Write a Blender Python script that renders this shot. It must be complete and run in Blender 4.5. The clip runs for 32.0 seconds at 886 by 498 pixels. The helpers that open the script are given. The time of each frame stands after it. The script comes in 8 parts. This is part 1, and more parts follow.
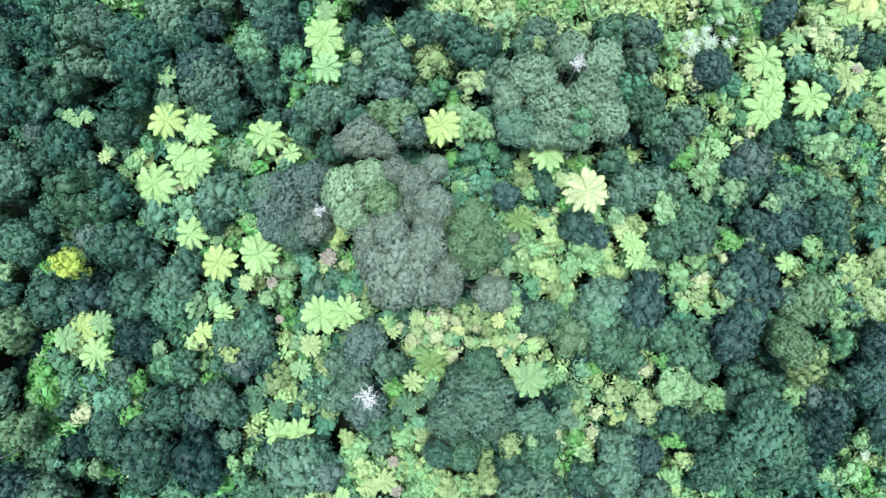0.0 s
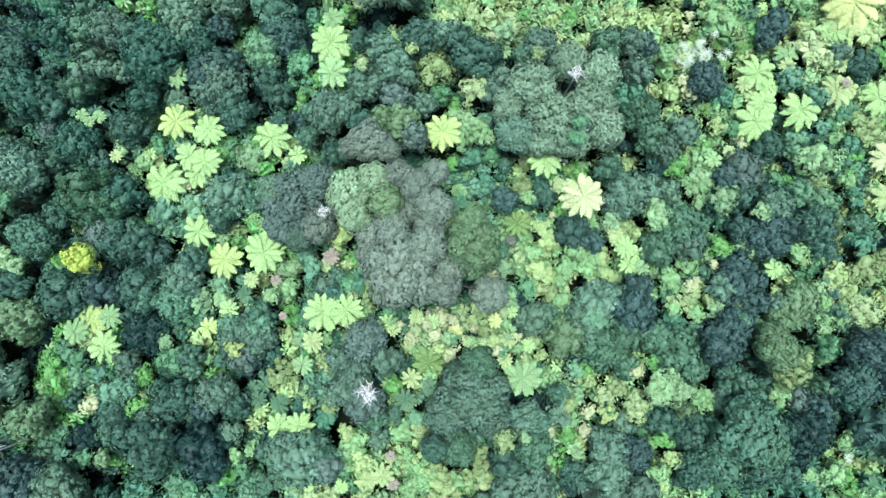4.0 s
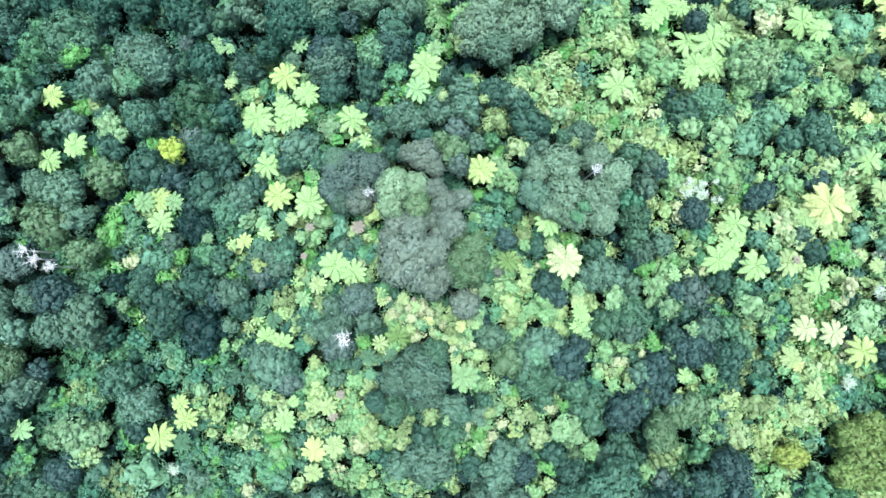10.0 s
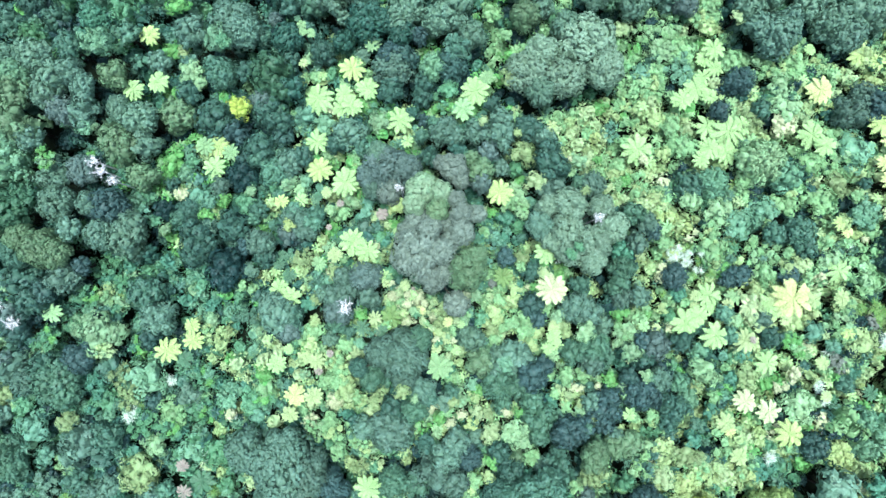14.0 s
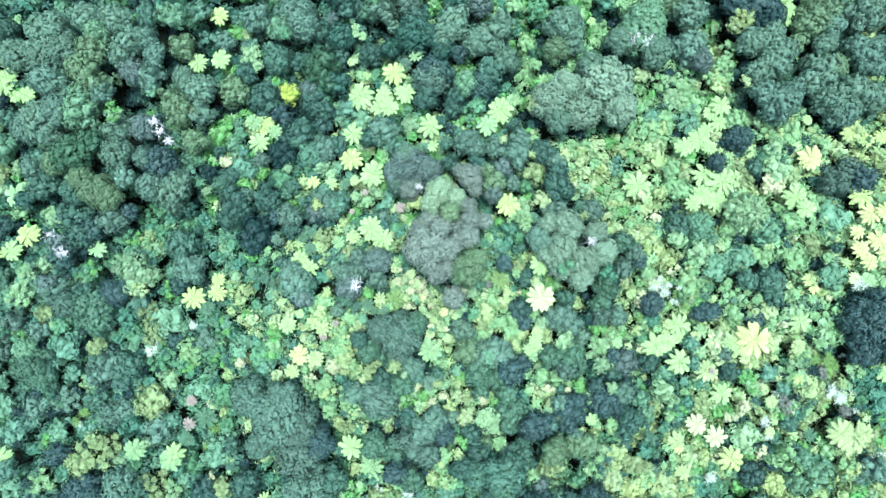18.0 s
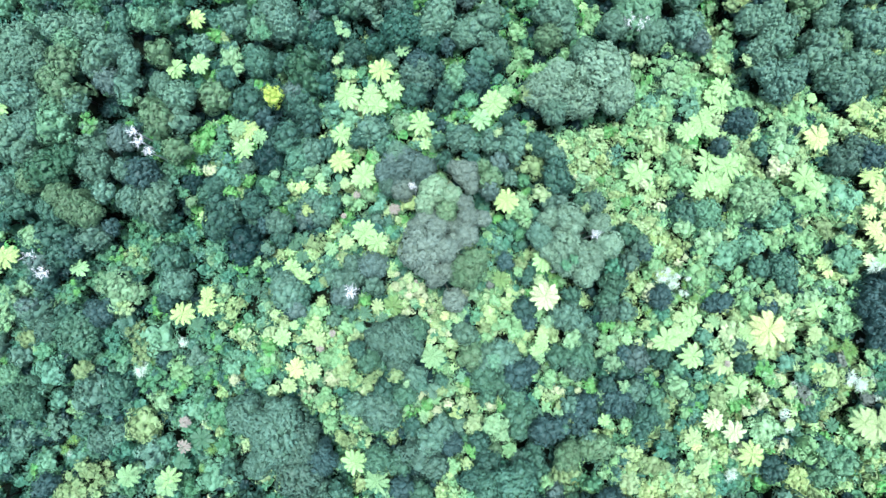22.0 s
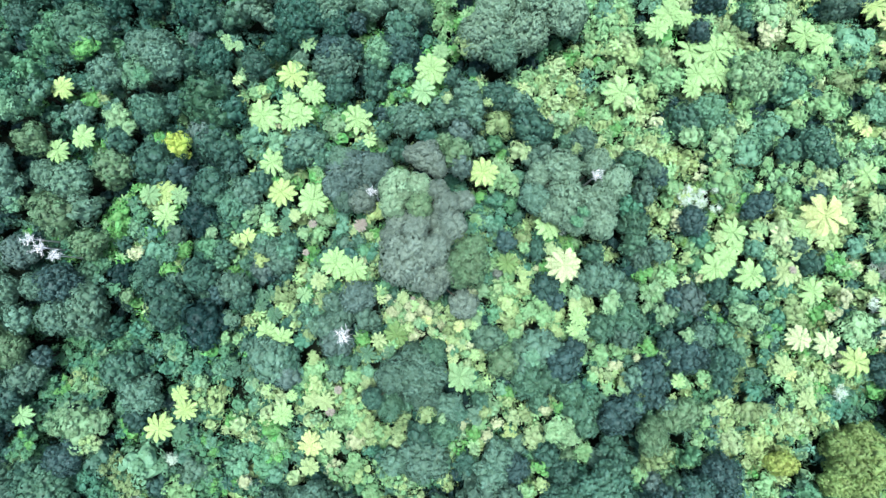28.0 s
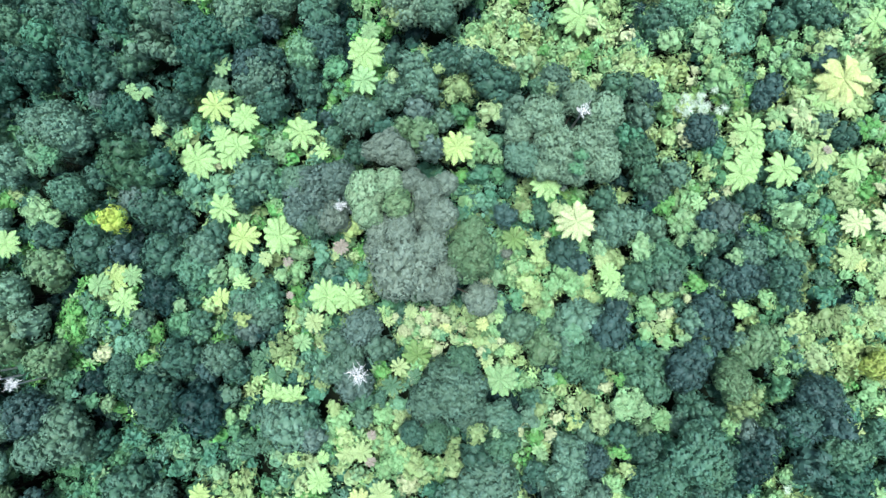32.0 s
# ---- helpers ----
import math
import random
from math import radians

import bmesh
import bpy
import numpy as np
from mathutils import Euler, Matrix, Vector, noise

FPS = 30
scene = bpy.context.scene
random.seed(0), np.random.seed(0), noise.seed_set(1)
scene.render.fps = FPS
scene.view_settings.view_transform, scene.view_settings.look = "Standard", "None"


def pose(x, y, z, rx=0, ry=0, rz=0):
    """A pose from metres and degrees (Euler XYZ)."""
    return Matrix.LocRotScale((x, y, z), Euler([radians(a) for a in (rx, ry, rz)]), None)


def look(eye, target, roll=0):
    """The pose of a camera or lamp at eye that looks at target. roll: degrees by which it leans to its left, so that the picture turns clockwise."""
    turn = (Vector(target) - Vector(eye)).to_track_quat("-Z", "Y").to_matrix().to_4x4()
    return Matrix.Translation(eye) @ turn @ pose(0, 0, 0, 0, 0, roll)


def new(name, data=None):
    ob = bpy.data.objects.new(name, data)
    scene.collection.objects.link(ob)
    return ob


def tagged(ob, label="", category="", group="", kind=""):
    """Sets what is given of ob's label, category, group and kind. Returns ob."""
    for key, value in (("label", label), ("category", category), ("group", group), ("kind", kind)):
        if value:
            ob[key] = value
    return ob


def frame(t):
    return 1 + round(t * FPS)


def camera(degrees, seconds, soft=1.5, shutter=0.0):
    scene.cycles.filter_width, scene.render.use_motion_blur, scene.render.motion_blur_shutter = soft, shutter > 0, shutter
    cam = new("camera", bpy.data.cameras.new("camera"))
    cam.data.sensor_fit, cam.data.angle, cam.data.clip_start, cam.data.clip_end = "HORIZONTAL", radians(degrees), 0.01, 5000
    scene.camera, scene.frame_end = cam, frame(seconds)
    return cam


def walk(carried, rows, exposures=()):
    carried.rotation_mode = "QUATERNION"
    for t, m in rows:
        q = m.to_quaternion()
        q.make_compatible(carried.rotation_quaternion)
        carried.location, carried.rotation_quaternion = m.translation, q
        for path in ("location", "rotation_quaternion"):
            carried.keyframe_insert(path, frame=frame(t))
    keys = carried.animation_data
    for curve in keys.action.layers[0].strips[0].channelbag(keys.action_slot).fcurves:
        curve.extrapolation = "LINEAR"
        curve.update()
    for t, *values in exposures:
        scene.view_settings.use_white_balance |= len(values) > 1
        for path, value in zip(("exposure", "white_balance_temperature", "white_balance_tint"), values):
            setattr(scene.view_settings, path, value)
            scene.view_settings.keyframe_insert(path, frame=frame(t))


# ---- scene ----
# camera: a slow straight climb and descent over the forest, turning as it goes
cam = camera(75, 32.0, soft=1.4)
ROWS = [
    (0, pose(2.318, -2.781, 66.020, 2.719, 1.224, 0.432)),
    (0.6, pose(2.221, -2.582, 64.665, 2.502, 1.242, 0.193)),
    (1.2, pose(2.045, -2.341, 63.328, 2.307, 1.216, 0.205)),
    (1.5, pose(1.919, -2.204, 62.668, 2.230, 1.185, 0.221)),
    (1.6, pose(1.871, -2.155, 62.449, 2.209, 1.173, 0.216)),
    (1.7, pose(1.919, -2.204, 62.668, 2.230, 1.185, 0.221)),
    (2, pose(2.045, -2.341, 63.328, 2.307, 1.216, 0.205)),
    (2.6, pose(2.221, -2.582, 64.665, 2.502, 1.242, 0.193)),
    (3.2, pose(2.318, -2.781, 66.020, 2.719, 1.224, 0.432)),
    (4, pose(2.363, -2.987, 67.851, 2.997, 1.137, 1.390)),
    (4.8, pose(2.351, -3.131, 69.706, 3.226, 0.993, 3.161)),
    (5.6, pose(2.312, -3.225, 71.581, 3.393, 0.810, 5.659)),
    (6.4, pose(2.270, -3.279, 73.470, 3.496, 0.608, 8.703)),
    (7.2, pose(2.238, -3.303, 75.370, 3.546, 0.405, 12.086)),
    (8, pose(2.224, -3.308, 77.278, 3.559, 0.218, 15.619)),
    (8.8, pose(2.228, -3.303, 79.191, 3.550, 0.058, 19.153)),
    (9.6, pose(2.249, -3.297, 81.108, 3.534, -0.068, 22.591)),
    (10.4, pose(2.280, -3.297, 83.027, 3.517, -0.157, 25.883)),
    (11.2, pose(2.312, -3.308, 84.946, 3.504, -0.211, 29.014)),
    (12, pose(2.339, -3.332, 86.866, 3.490, -0.238, 31.987)),
    (12.8, pose(2.352, -3.371, 88.786, 3.466, -0.244, 34.806)),
    (13.6, pose(2.347, -3.420, 90.708, 3.422, -0.241, 37.462)),
    (14.4, pose(2.322, -3.472, 92.631, 3.345, -0.235, 39.924)),
    (15.2, pose(2.278, -3.518, 94.559, 3.228, -0.229, 42.143)),
    (16, pose(2.227, -3.540, 96.492, 3.070, -0.219, 44.068)),
    (16.8, pose(2.183, -3.521, 98.434, 2.888, -0.190, 45.682)),
    (17.6, pose(2.173, -3.433, 100.388, 2.719, -0.109, 47.057)),
    (18.4, pose(2.230, -3.245, 102.358, 2.631, 0.075, 48.439)),
    (19, pose(2.345, -3.018, 103.848, 2.681, 0.328, 49.786)),
    (19.1, pose(2.372, -2.971, 104.098, 2.703, 0.382, 50.063)),
    (19.2, pose(2.402, -2.922, 104.348, 2.731, 0.442, 50.360)),
    (19.3, pose(2.372, -2.971, 104.098, 2.703, 0.382, 50.063)),
    (19.4, pose(2.345, -3.018, 103.848, 2.681, 0.328, 49.786)),
    (20, pose(2.230, -3.245, 102.358, 2.631, 0.075, 48.439)),
    (20.8, pose(2.173, -3.433, 100.388, 2.719, -0.109, 47.057)),
    (21.6, pose(2.183, -3.521, 98.434, 2.888, -0.190, 45.682)),
    (22.4, pose(2.227, -3.540, 96.492, 3.070, -0.219, 44.068)),
    (23.2, pose(2.278, -3.518, 94.559, 3.228, -0.229, 42.143)),
    (24, pose(2.322, -3.472, 92.631, 3.345, -0.235, 39.924)),
    (24.8, pose(2.347, -3.420, 90.708, 3.422, -0.241, 37.462)),
    (25.6, pose(2.352, -3.371, 88.786, 3.466, -0.244, 34.806)),
    (26.4, pose(2.339, -3.332, 86.866, 3.490, -0.238, 31.987)),
    (27.2, pose(2.312, -3.308, 84.946, 3.504, -0.211, 29.014)),
    (28, pose(2.280, -3.297, 83.027, 3.517, -0.157, 25.883)),
    (28.8, pose(2.249, -3.297, 81.108, 3.534, -0.068, 22.591)),
    (29.6, pose(2.228, -3.303, 79.191, 3.550, 0.058, 19.153)),
    (30.4, pose(2.224, -3.308, 77.278, 3.559, 0.218, 15.619)),
    (31.2, pose(2.238, -3.303, 75.370, 3.546, 0.405, 12.086)),
    (32, pose(2.270, -3.279, 73.470, 3.496, 0.608, 8.703)),
]
walk(cam, ROWS, [(0.0, 2.19, 5980, 8), (6.0, 2.27, 5950, 8), (19.2, 2.56, 5570, 9), (32.0, 2.25, 5950, 8)])

# ---- light: bright overcast sky, soft high sun ----
world = bpy.data.worlds.new("overcast_sky")
scene.world = world
world.use_nodes = True
wn = world.node_tree
sky = wn.nodes.new("ShaderNodeTexSky")
sky.sky_type = "NISHITA"
sky.sun_disc = False
sky.sun_elevation = radians(87)
sky.sun_rotation = radians(-30)
sky.air_density, sky.dust_density, sky.ozone_density = 1.0, 4.0, 1.0
wn.links.new(sky.outputs["Color"], wn.nodes["Background"].inputs["Color"])
wn.nodes["Background"].inputs["Strength"].default_value = 0.055
sun_data = bpy.data.lights.new("sun", "SUN")
sun_data.energy, sun_data.angle, sun_data.color = 1.68, radians(20), (1.0, 1.0, 0.97)
sun = new("sun", sun_data)
sun.matrix_world = look((0, 0, 150), (0 - math.sin(radians(-30)) * math.cos(radians(87)), 0 - math.cos(radians(-30)) * math.cos(radians(87)), 150 - math.sin(radians(87))))

# ---- materials ----
# tone: base colour, words for the labels
TONES = {
    "grey_green": ((0.100, 0.190, 0.122), "grey-green"),
    "dark_green": ((0.033, 0.095, 0.065), "dark green"),
    "dark_olive": ((0.046, 0.116, 0.061), "dark olive-green"),
    "blue_green": ((0.041, 0.095, 0.074), "dark blue-green"),
    "black_green": ((0.041, 0.088, 0.078), "blackish green"),
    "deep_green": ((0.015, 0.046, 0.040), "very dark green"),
    "moss_green": ((0.068, 0.152, 0.091), "deep moss-green"),
    "dark_teal": ((0.045, 0.108, 0.075), "dark teal-green"),
    "smoky": ((0.144, 0.200, 0.153), "smoky grey-green"),
    "silver_green": ((0.164, 0.268, 0.172), "silvery green"),
    "grey_teal": ((0.097, 0.189, 0.129), "greyish teal-green"),
    "grey_olive": ((0.104, 0.190, 0.094), "grey-olive"),
    "leaf_olive": ((0.123, 0.252, 0.138), "soft olive-green"),
    "pale_olive": ((0.161, 0.285, 0.142), "pale olive-green"),
    "pale_sage": ((0.212, 0.336, 0.194), "pale sage-green"),
    "sage_olive": ((0.160, 0.272, 0.135), "sage-olive"),
    "olive": ((0.069, 0.180, 0.083), "olive-green"),
    "light_olive": ((0.172, 0.258, 0.106), "light olive-green"),
    "purple_grey": ((0.089, 0.148, 0.121), "purplish grey-green"),
    "dull_green": ((0.076, 0.144, 0.099), "dull greyish green"),
    "mid_green": ((0.063, 0.179, 0.107), "mid green"),
    "mid_teal": ((0.062, 0.144, 0.094), "teal-green"),
    "fresh_green": ((0.086, 0.216, 0.108), "fresh green"),
    "light_green": ((0.174, 0.330, 0.143), "light green"),
    "light_teal": ((0.195, 0.336, 0.161), "light teal-green"),
    "sea_green": ((0.120, 0.259, 0.147), "soft sea-green"),
    "teal": ((0.097, 0.220, 0.137), "bluish teal"),
    "leaf_green": ((0.106, 0.278, 0.077), "bright leaf-green"),
    "jade": ((0.167, 0.316, 0.132), "jade-green"),
    "yellow_green": ((0.256, 0.374, 0.152), "yellow-green"),
    "dull_yellow": ((0.233, 0.323, 0.118), "dull yellow-green"),
    "vivid_yellow": ((0.330, 0.430, 0.080), "vivid yellow"),
    "golden_yellow": ((0.250, 0.330, 0.080), "golden yellow"),
    "golden_olive": ((0.178, 0.275, 0.085), "golden olive"),
    "cream": ((0.347, 0.410, 0.223), "creamy pale green"),
    "cream_green": ((0.256, 0.366, 0.169), "cream-tinged light green"),
    "brownish": ((0.126, 0.158, 0.123), "brownish"),
    "fern_yellow": ((0.276, 0.392, 0.132), "yellow-green"),
    "fern_pale": ((0.228, 0.375, 0.142), "pale green"),
    "fern_white": ((0.339, 0.417, 0.207), "whitish pale green"),
    "fern_teal": ((0.198, 0.350, 0.152), "cool pale green"),
    "fern_green": ((0.156, 0.278, 0.118), "fresh green"),
    "fern_moss": ((0.100, 0.186, 0.050), "moss-green"),
    "fern_dark": ((0.048, 0.122, 0.060), "dark green"),
    "fern_dull": ((0.236, 0.329, 0.136), "dull pale green"),
    "fern_rust": ((0.206, 0.189, 0.149), "faded rust-brown"),
    "fern_cream": ((0.339, 0.409, 0.158), "creamy yellow"),
    "strap_green": ((0.094, 0.193, 0.043), "yellowish green"),
    "strap_white": ((0.337, 0.436, 0.331), "whitish"),
}
MATS = {}


def noise_node(nt, scale, detail):
    coord = nt.nodes.new("ShaderNodeTexCoord")
    n = nt.nodes.new("ShaderNodeTexNoise")
    n.inputs["Scale"].default_value, n.inputs["Detail"].default_value = scale, detail
    nt.links.new(coord.outputs["Object"], n.inputs["Vector"])
    return n


def math_node(nt, op, a, b):
    n = nt.nodes.new("ShaderNodeMath")
    n.operation = op
    for i, v in enumerate((a, b)):
        if isinstance(v, (int, float)):
            n.inputs[i].default_value = v
        else:
            nt.links.new(v, n.inputs[i])
    return n.outputs[0]


def leaf_material(tone):
    """Leaves: grain from leaf to leaf, soft patches over the crown, a shift of hue from plant to plant."""
    if tone in MATS:
        return MATS[tone]
    rgb = TONES[tone][0]
    grain = 0.30
    m = bpy.data.materials.new("leaf_" + tone)
    m.use_nodes = True
    nt = m.node_tree
    bsdf, out = nt.nodes["Principled BSDF"], nt.nodes["Material Output"]
    geo, info = nt.nodes.new("ShaderNodeNewGeometry"), nt.nodes.new("ShaderNodeObjectInfo")
    patch = noise_node(nt, 1.7, 4.0)
    value = math_node(nt, "ADD", math_node(nt, "MULTIPLY", math_node(nt, "POWER", geo.outputs["Random Per Island"], 1.6), grain), math_node(nt, "MULTIPLY", patch.outputs["Fac"], 0.5))
    value = math_node(nt, "ADD", value, math_node(nt, "MULTIPLY", info.outputs["Random"], 0.24))
    value = math_node(nt, "ADD", value, 0.58 - 0.38 * grain)
    hue = math_node(nt, "ADD", math_node(nt, "MULTIPLY", patch.outputs["Fac"], 0.05), math_node(nt, "MULTIPLY", geo.outputs["Random Per Island"], 0.025))
    hue = math_node(nt, "ADD", hue, 0.463)
    hsv = nt.nodes.new("ShaderNodeHueSaturation")
    hsv.inputs["Color"].default_value = (*rgb, 1)
    nt.links.new(hue, hsv.inputs["Hue"])
    nt.links.new(value, hsv.inputs["Value"])
    nt.links.new(hsv.outputs["Color"], bsdf.inputs["Base Color"])
    bsdf.inputs["Roughness"].default_value = 0.55
    bsdf.inputs["Specular IOR Level"].default_value = 0.22
    thin = nt.nodes.new("ShaderNodeBsdfTranslucent")
    nt.links.new(hsv.outputs["Color"], thin.inputs["Color"])
    mix = nt.nodes.new("ShaderNodeMixShader")
    mix.inputs["Fac"].default_value = 0.18
    nt.links.new(bsdf.outputs[0], mix.inputs[1])
    nt.links.new(thin.outputs[0], mix.inputs[2])
    nt.links.new(mix.outputs[0], out.inputs["Surface"])
    MATS[tone] = m
    return m


def rough_material(name, dark, light, scale):
    m = bpy.data.materials.new(name)
    m.use_nodes = True
    nt = m.node_tree
    bsdf = nt.nodes["Principled BSDF"]
    bsdf.inputs["Roughness"].default_value = 0.9
    bsdf.inputs["Specular IOR Level"].default_value = 0.08
    n = noise_node(nt, scale, 8.0)
    ramp = nt.nodes.new("ShaderNodeValToRGB")
    ramp.color_ramp.elements[0].position, ramp.color_ramp.elements[1].position = 0.3, 0.75
    ramp.color_ramp.elements[0].color, ramp.color_ramp.elements[1].color = (*dark, 1), (*light, 1)
    nt.links.new(n.outputs["Fac"], ramp.inputs["Fac"])
    nt.links.new(ramp.outputs["Color"], bsdf.inputs["Base Color"])
    bump = nt.nodes.new("ShaderNodeBump")
    bump.inputs["Strength"].default_value = 0.6
    nt.links.new(n.outputs["Fac"], bump.inputs["Height"])
    nt.links.new(bump.outputs["Normal"], bsdf.inputs["Normal"])
    return m


BARK = rough_material("bark", (0.013, 0.012, 0.009), (0.048, 0.042, 0.032), 3.0)
FIBRE = rough_material("fern_trunk_fibre", (0.022, 0.015, 0.010), (0.08, 0.055, 0.035), 9.0)
BLEACHED = rough_material("bleached_wood", (0.45, 0.47, 0.46), (0.72, 0.74, 0.72), 5.0)
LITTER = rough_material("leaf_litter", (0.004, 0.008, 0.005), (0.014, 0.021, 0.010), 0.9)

# ---- mesh tools ----


def mesh_from(name, verts, faces, material, smooth=False):
    """verts (n, 3); faces (m, 3 or 4), all alike."""
    me = bpy.data.meshes.new(name)
    verts, faces = np.asarray(verts, dtype=np.float32), np.asarray(faces, dtype=np.int32)
    me.vertices.add(len(verts))
    me.vertices.foreach_set("co", verts.ravel())
    k = faces.shape[1]
    me.loops.add(faces.size)
    me.loops.foreach_set("vertex_index", faces.ravel())
    me.polygons.add(len(faces))
    me.polygons.foreach_set("loop_start", np.arange(0, faces.size, k, dtype=np.int32))
    me.polygons.foreach_set("use_smooth", np.full(len(faces), smooth))
    me.update(calc_edges=True)
    me.materials.append(material)
    return me


def unit(v):
    return v / np.maximum(np.linalg.norm(v, axis=-1, keepdims=True), 1e-9)


def crown_data(seed, boughs, tufts, per, tuft, leaf, spread=0.35, cuts=26, droop=-0.25, squash=0.92, rosette=0, body=0.88, even=0.0):
    """A crown of radius one about its middle: rounded boughs, each clad with small tufts of leaves with dark pits between them."""
    rng = np.random.default_rng(seed)
    k = np.arange(boughs) + 0.5
    up = 1 - k / boughs * 1.15
    ang = k * 2.39996 + rng.normal(0, 0.28, boughs)
    flat = np.sqrt(np.maximum(0.0, 1 - up * up))
    heart = np.stack([flat * np.cos(ang), flat * np.sin(ang), up], 1) * rng.uniform(0.60 - 0.09 * even, 0.72 - 0.15 * even, (boughs, 1))
    size = rng.uniform(0.28 + 0.15 * even, 0.40 + 0.11 * even, boughs) * (12 / boughs) ** (0.42 - 0.25 * even)
    wave, phase = rng.normal(0, 1, (5, 3)) * 4.0, rng.uniform(0, 6.28, 5)

    def reach(d):
        b = d @ heart.T
        disc = b * b - (heart * heart).sum(1) + size * size
        far = np.where(disc > 0, b + np.sqrt(np.maximum(disc, 0)), 0.0)
        best = np.sort(far, axis=1)
        seam = np.exp(-((best[:, -1] - best[:, -2]) / (0.050 - 0.010 * even)) ** 2) * np.clip(0.55 + 0.3 * np.sin(d @ wave[::-1].T * 0.8 + phase).sum(1), 0.1, 1)
        r = np.maximum(far.max(1), 0.58) * (1 + 0.014 * np.sin(d @ wave.T + phase).sum(1)) * (1 - 0.34 * seam)
        return r, far.argmax(1), far.max(1) > 0.60, seam

    ring, rows = cuts, cuts // 2
    el = np.linspace(math.pi / 2, math.asin(droop), rows)
    az = np.arange(ring) / ring * 2 * math.pi
    d = np.stack([np.cos(el)[:, None] * np.cos(az), np.cos(el)[:, None] * np.sin(az), np.sin(el)[:, None] * np.ones(ring)], -1).reshape(-1, 3)
    core = d * (reach(d)[0] * body)[:, None]
    core = np.vstack([core, [[0, 0, droop * 0.5]]])
    i, j = np.meshgrid(np.arange(rows - 1), np.arange(ring), indexing="ij")
    a, b = (i * ring + j).ravel(), (i * ring + (j + 1) % ring).ravel()
    faces = np.stack([a, a + ring, b + ring, b], 1)
    last = (rows - 1) * ring + np.arange(ring)
    under = np.stack([last, np.full(ring, len(core) - 1), (rows - 1) * ring + (np.arange(ring) + 1) % ring], 1)
    # tufts, spread evenly over the boughs
    q = np.arange(tufts) + 0.5
    z = np.clip(1 - q / tufts * (1 - droop) + rng.normal(0, 1.2 / math.sqrt(tufts), tufts), droop, 1)
    t = q * 2.39996 + rng.normal(0, 2.4 / math.sqrt(tufts), tufts)
    d = np.stack([np.sqrt(1 - z * z) * np.cos(t), np.sqrt(1 - z * z) * np.sin(t), z], 1)
    r, which, on, seam = reach(d)
    inside = seam < 0.55
    d, r, which, on = d[inside], r[inside], which[inside], on[inside]
    tufts = len(d)
    mid = d * (r * rng.uniform(0.94, 0.99, tufts))[:, None]
    out = unit(np.where(on[:, None], unit(mid - heart[which]), d))
    rad = tuft * rng.uniform(0.55, 1.55, tufts)
    count = tufts * per
    mid, out, rad = np.repeat(mid, per, 0), np.repeat(out, per, 0), np.repeat(rad, per)
    way = unit(rng.normal(size=(count, 3)) + out * 0.85)
    at = mid + way * (rad * rng.uniform(0.8, 1.1, count))[:, None]
    facing = unit(way * 0.6 + out * 0.8 + rng.normal(0, spread, (count, 3)))
    side = unit(np.cross(facing, rng.normal(size=(count, 3))))
    along = np.cross(side, facing)
    big = leaf * rng.uniform(0.7, 1.35, (count, 1))
    if rosette:
        # leaves spread star-like round the tip of each twig
        ring_v = [at]
        for k in range(rosette):
            turn = 2 * math.pi * k / rosette + rng.normal(0, 0.16, (count, 1))
            arm = side * np.cos(turn) + along * np.sin(turn)
            wide = np.cross(facing, arm)
            ln = big * rng.uniform(0.8, 1.15, (count, 1))
            ring_v += [at + arm * ln * 0.55 + wide * ln * 0.24 + facing * ln * 0.10, at + arm * ln - facing * ln * 0.08, at + arm * ln * 0.55 - wide * ln * 0.24 + facing * ln * 0.10]
        lv = np.stack(ring_v, 1).reshape(-1, 3)
        own = np.arange(count)[:, None] * (1 + 3 * rosette)
        leaf_tri = np.vstack([np.stack([own[:, 0], own[:, 0] + 1 + 3 * k + h, own[:, 0] + 2 + 3 * k + h], 1) for k in range(rosette) for h in (0, 1)]) + len(core)
    else:
        lv = np.stack([at - along * big * 0.75 - side * big * 0.5, at - along * big * 0.55 + side * big * 0.62, at + along * big * 0.95 + facing * big * 0.15], 1).reshape(-1, 3)
        leaf_tri = np.arange(3 * count).reshape(-1, 3) + len(core)
    verts = np.vstack([core, lv])
    slot = ((np.arctan2(verts[:, 1], verts[:, 0]) + math.pi) * 24 / 6.2832).astype(int) % 24
    wide = np.hypot(verts[:, 0], verts[:, 1])
    verts /= np.mean([wide[slot == k].max() for k in np.unique(slot)])
    verts[:, 2] *= squash
    return verts, np.vstack([faces[:, [0, 1, 2]], faces[:, [0, 2, 3]], under, leaf_tri])


# kind of crown: boughs, tufts, leaves on each, size of a tuft, size of a leaf, variants
CROWNS = {
    "broad": (17, 1050, 10, 0.034, 0.035, 5),
    "dome": (15, 820, 13, 0.040, 0.037, 5),
    "craggy": (15, 540, 13, 0.050, 0.043, 5),
    "round": (12, 400, 9, 0.054, 0.052, 6),
    "knobbly": (9, 210, 13, 0.078, 0.064, 6),
    "young": (8, 85, 15, 0.135, 0.100, 8),
    "tufted": (7, 44, 34, 0.205, 0.088, 7),
    "plain": (7, 60, 9, 0.17, 0.16, 4),
    "bushy": (5, 22, 20, 0.270, 0.150, 7),
    "dotted": (6, 34, 2, 0.200, 0.250, 6),
}
STARRY = ("dotted",)
EVEN = {"dome": 0.8, "broad": 0.7, "round": 0.65, "craggy": 0.5, "knobbly": 0.4, "young": 0.3}
crown_cache, tone_cache = {}, {}


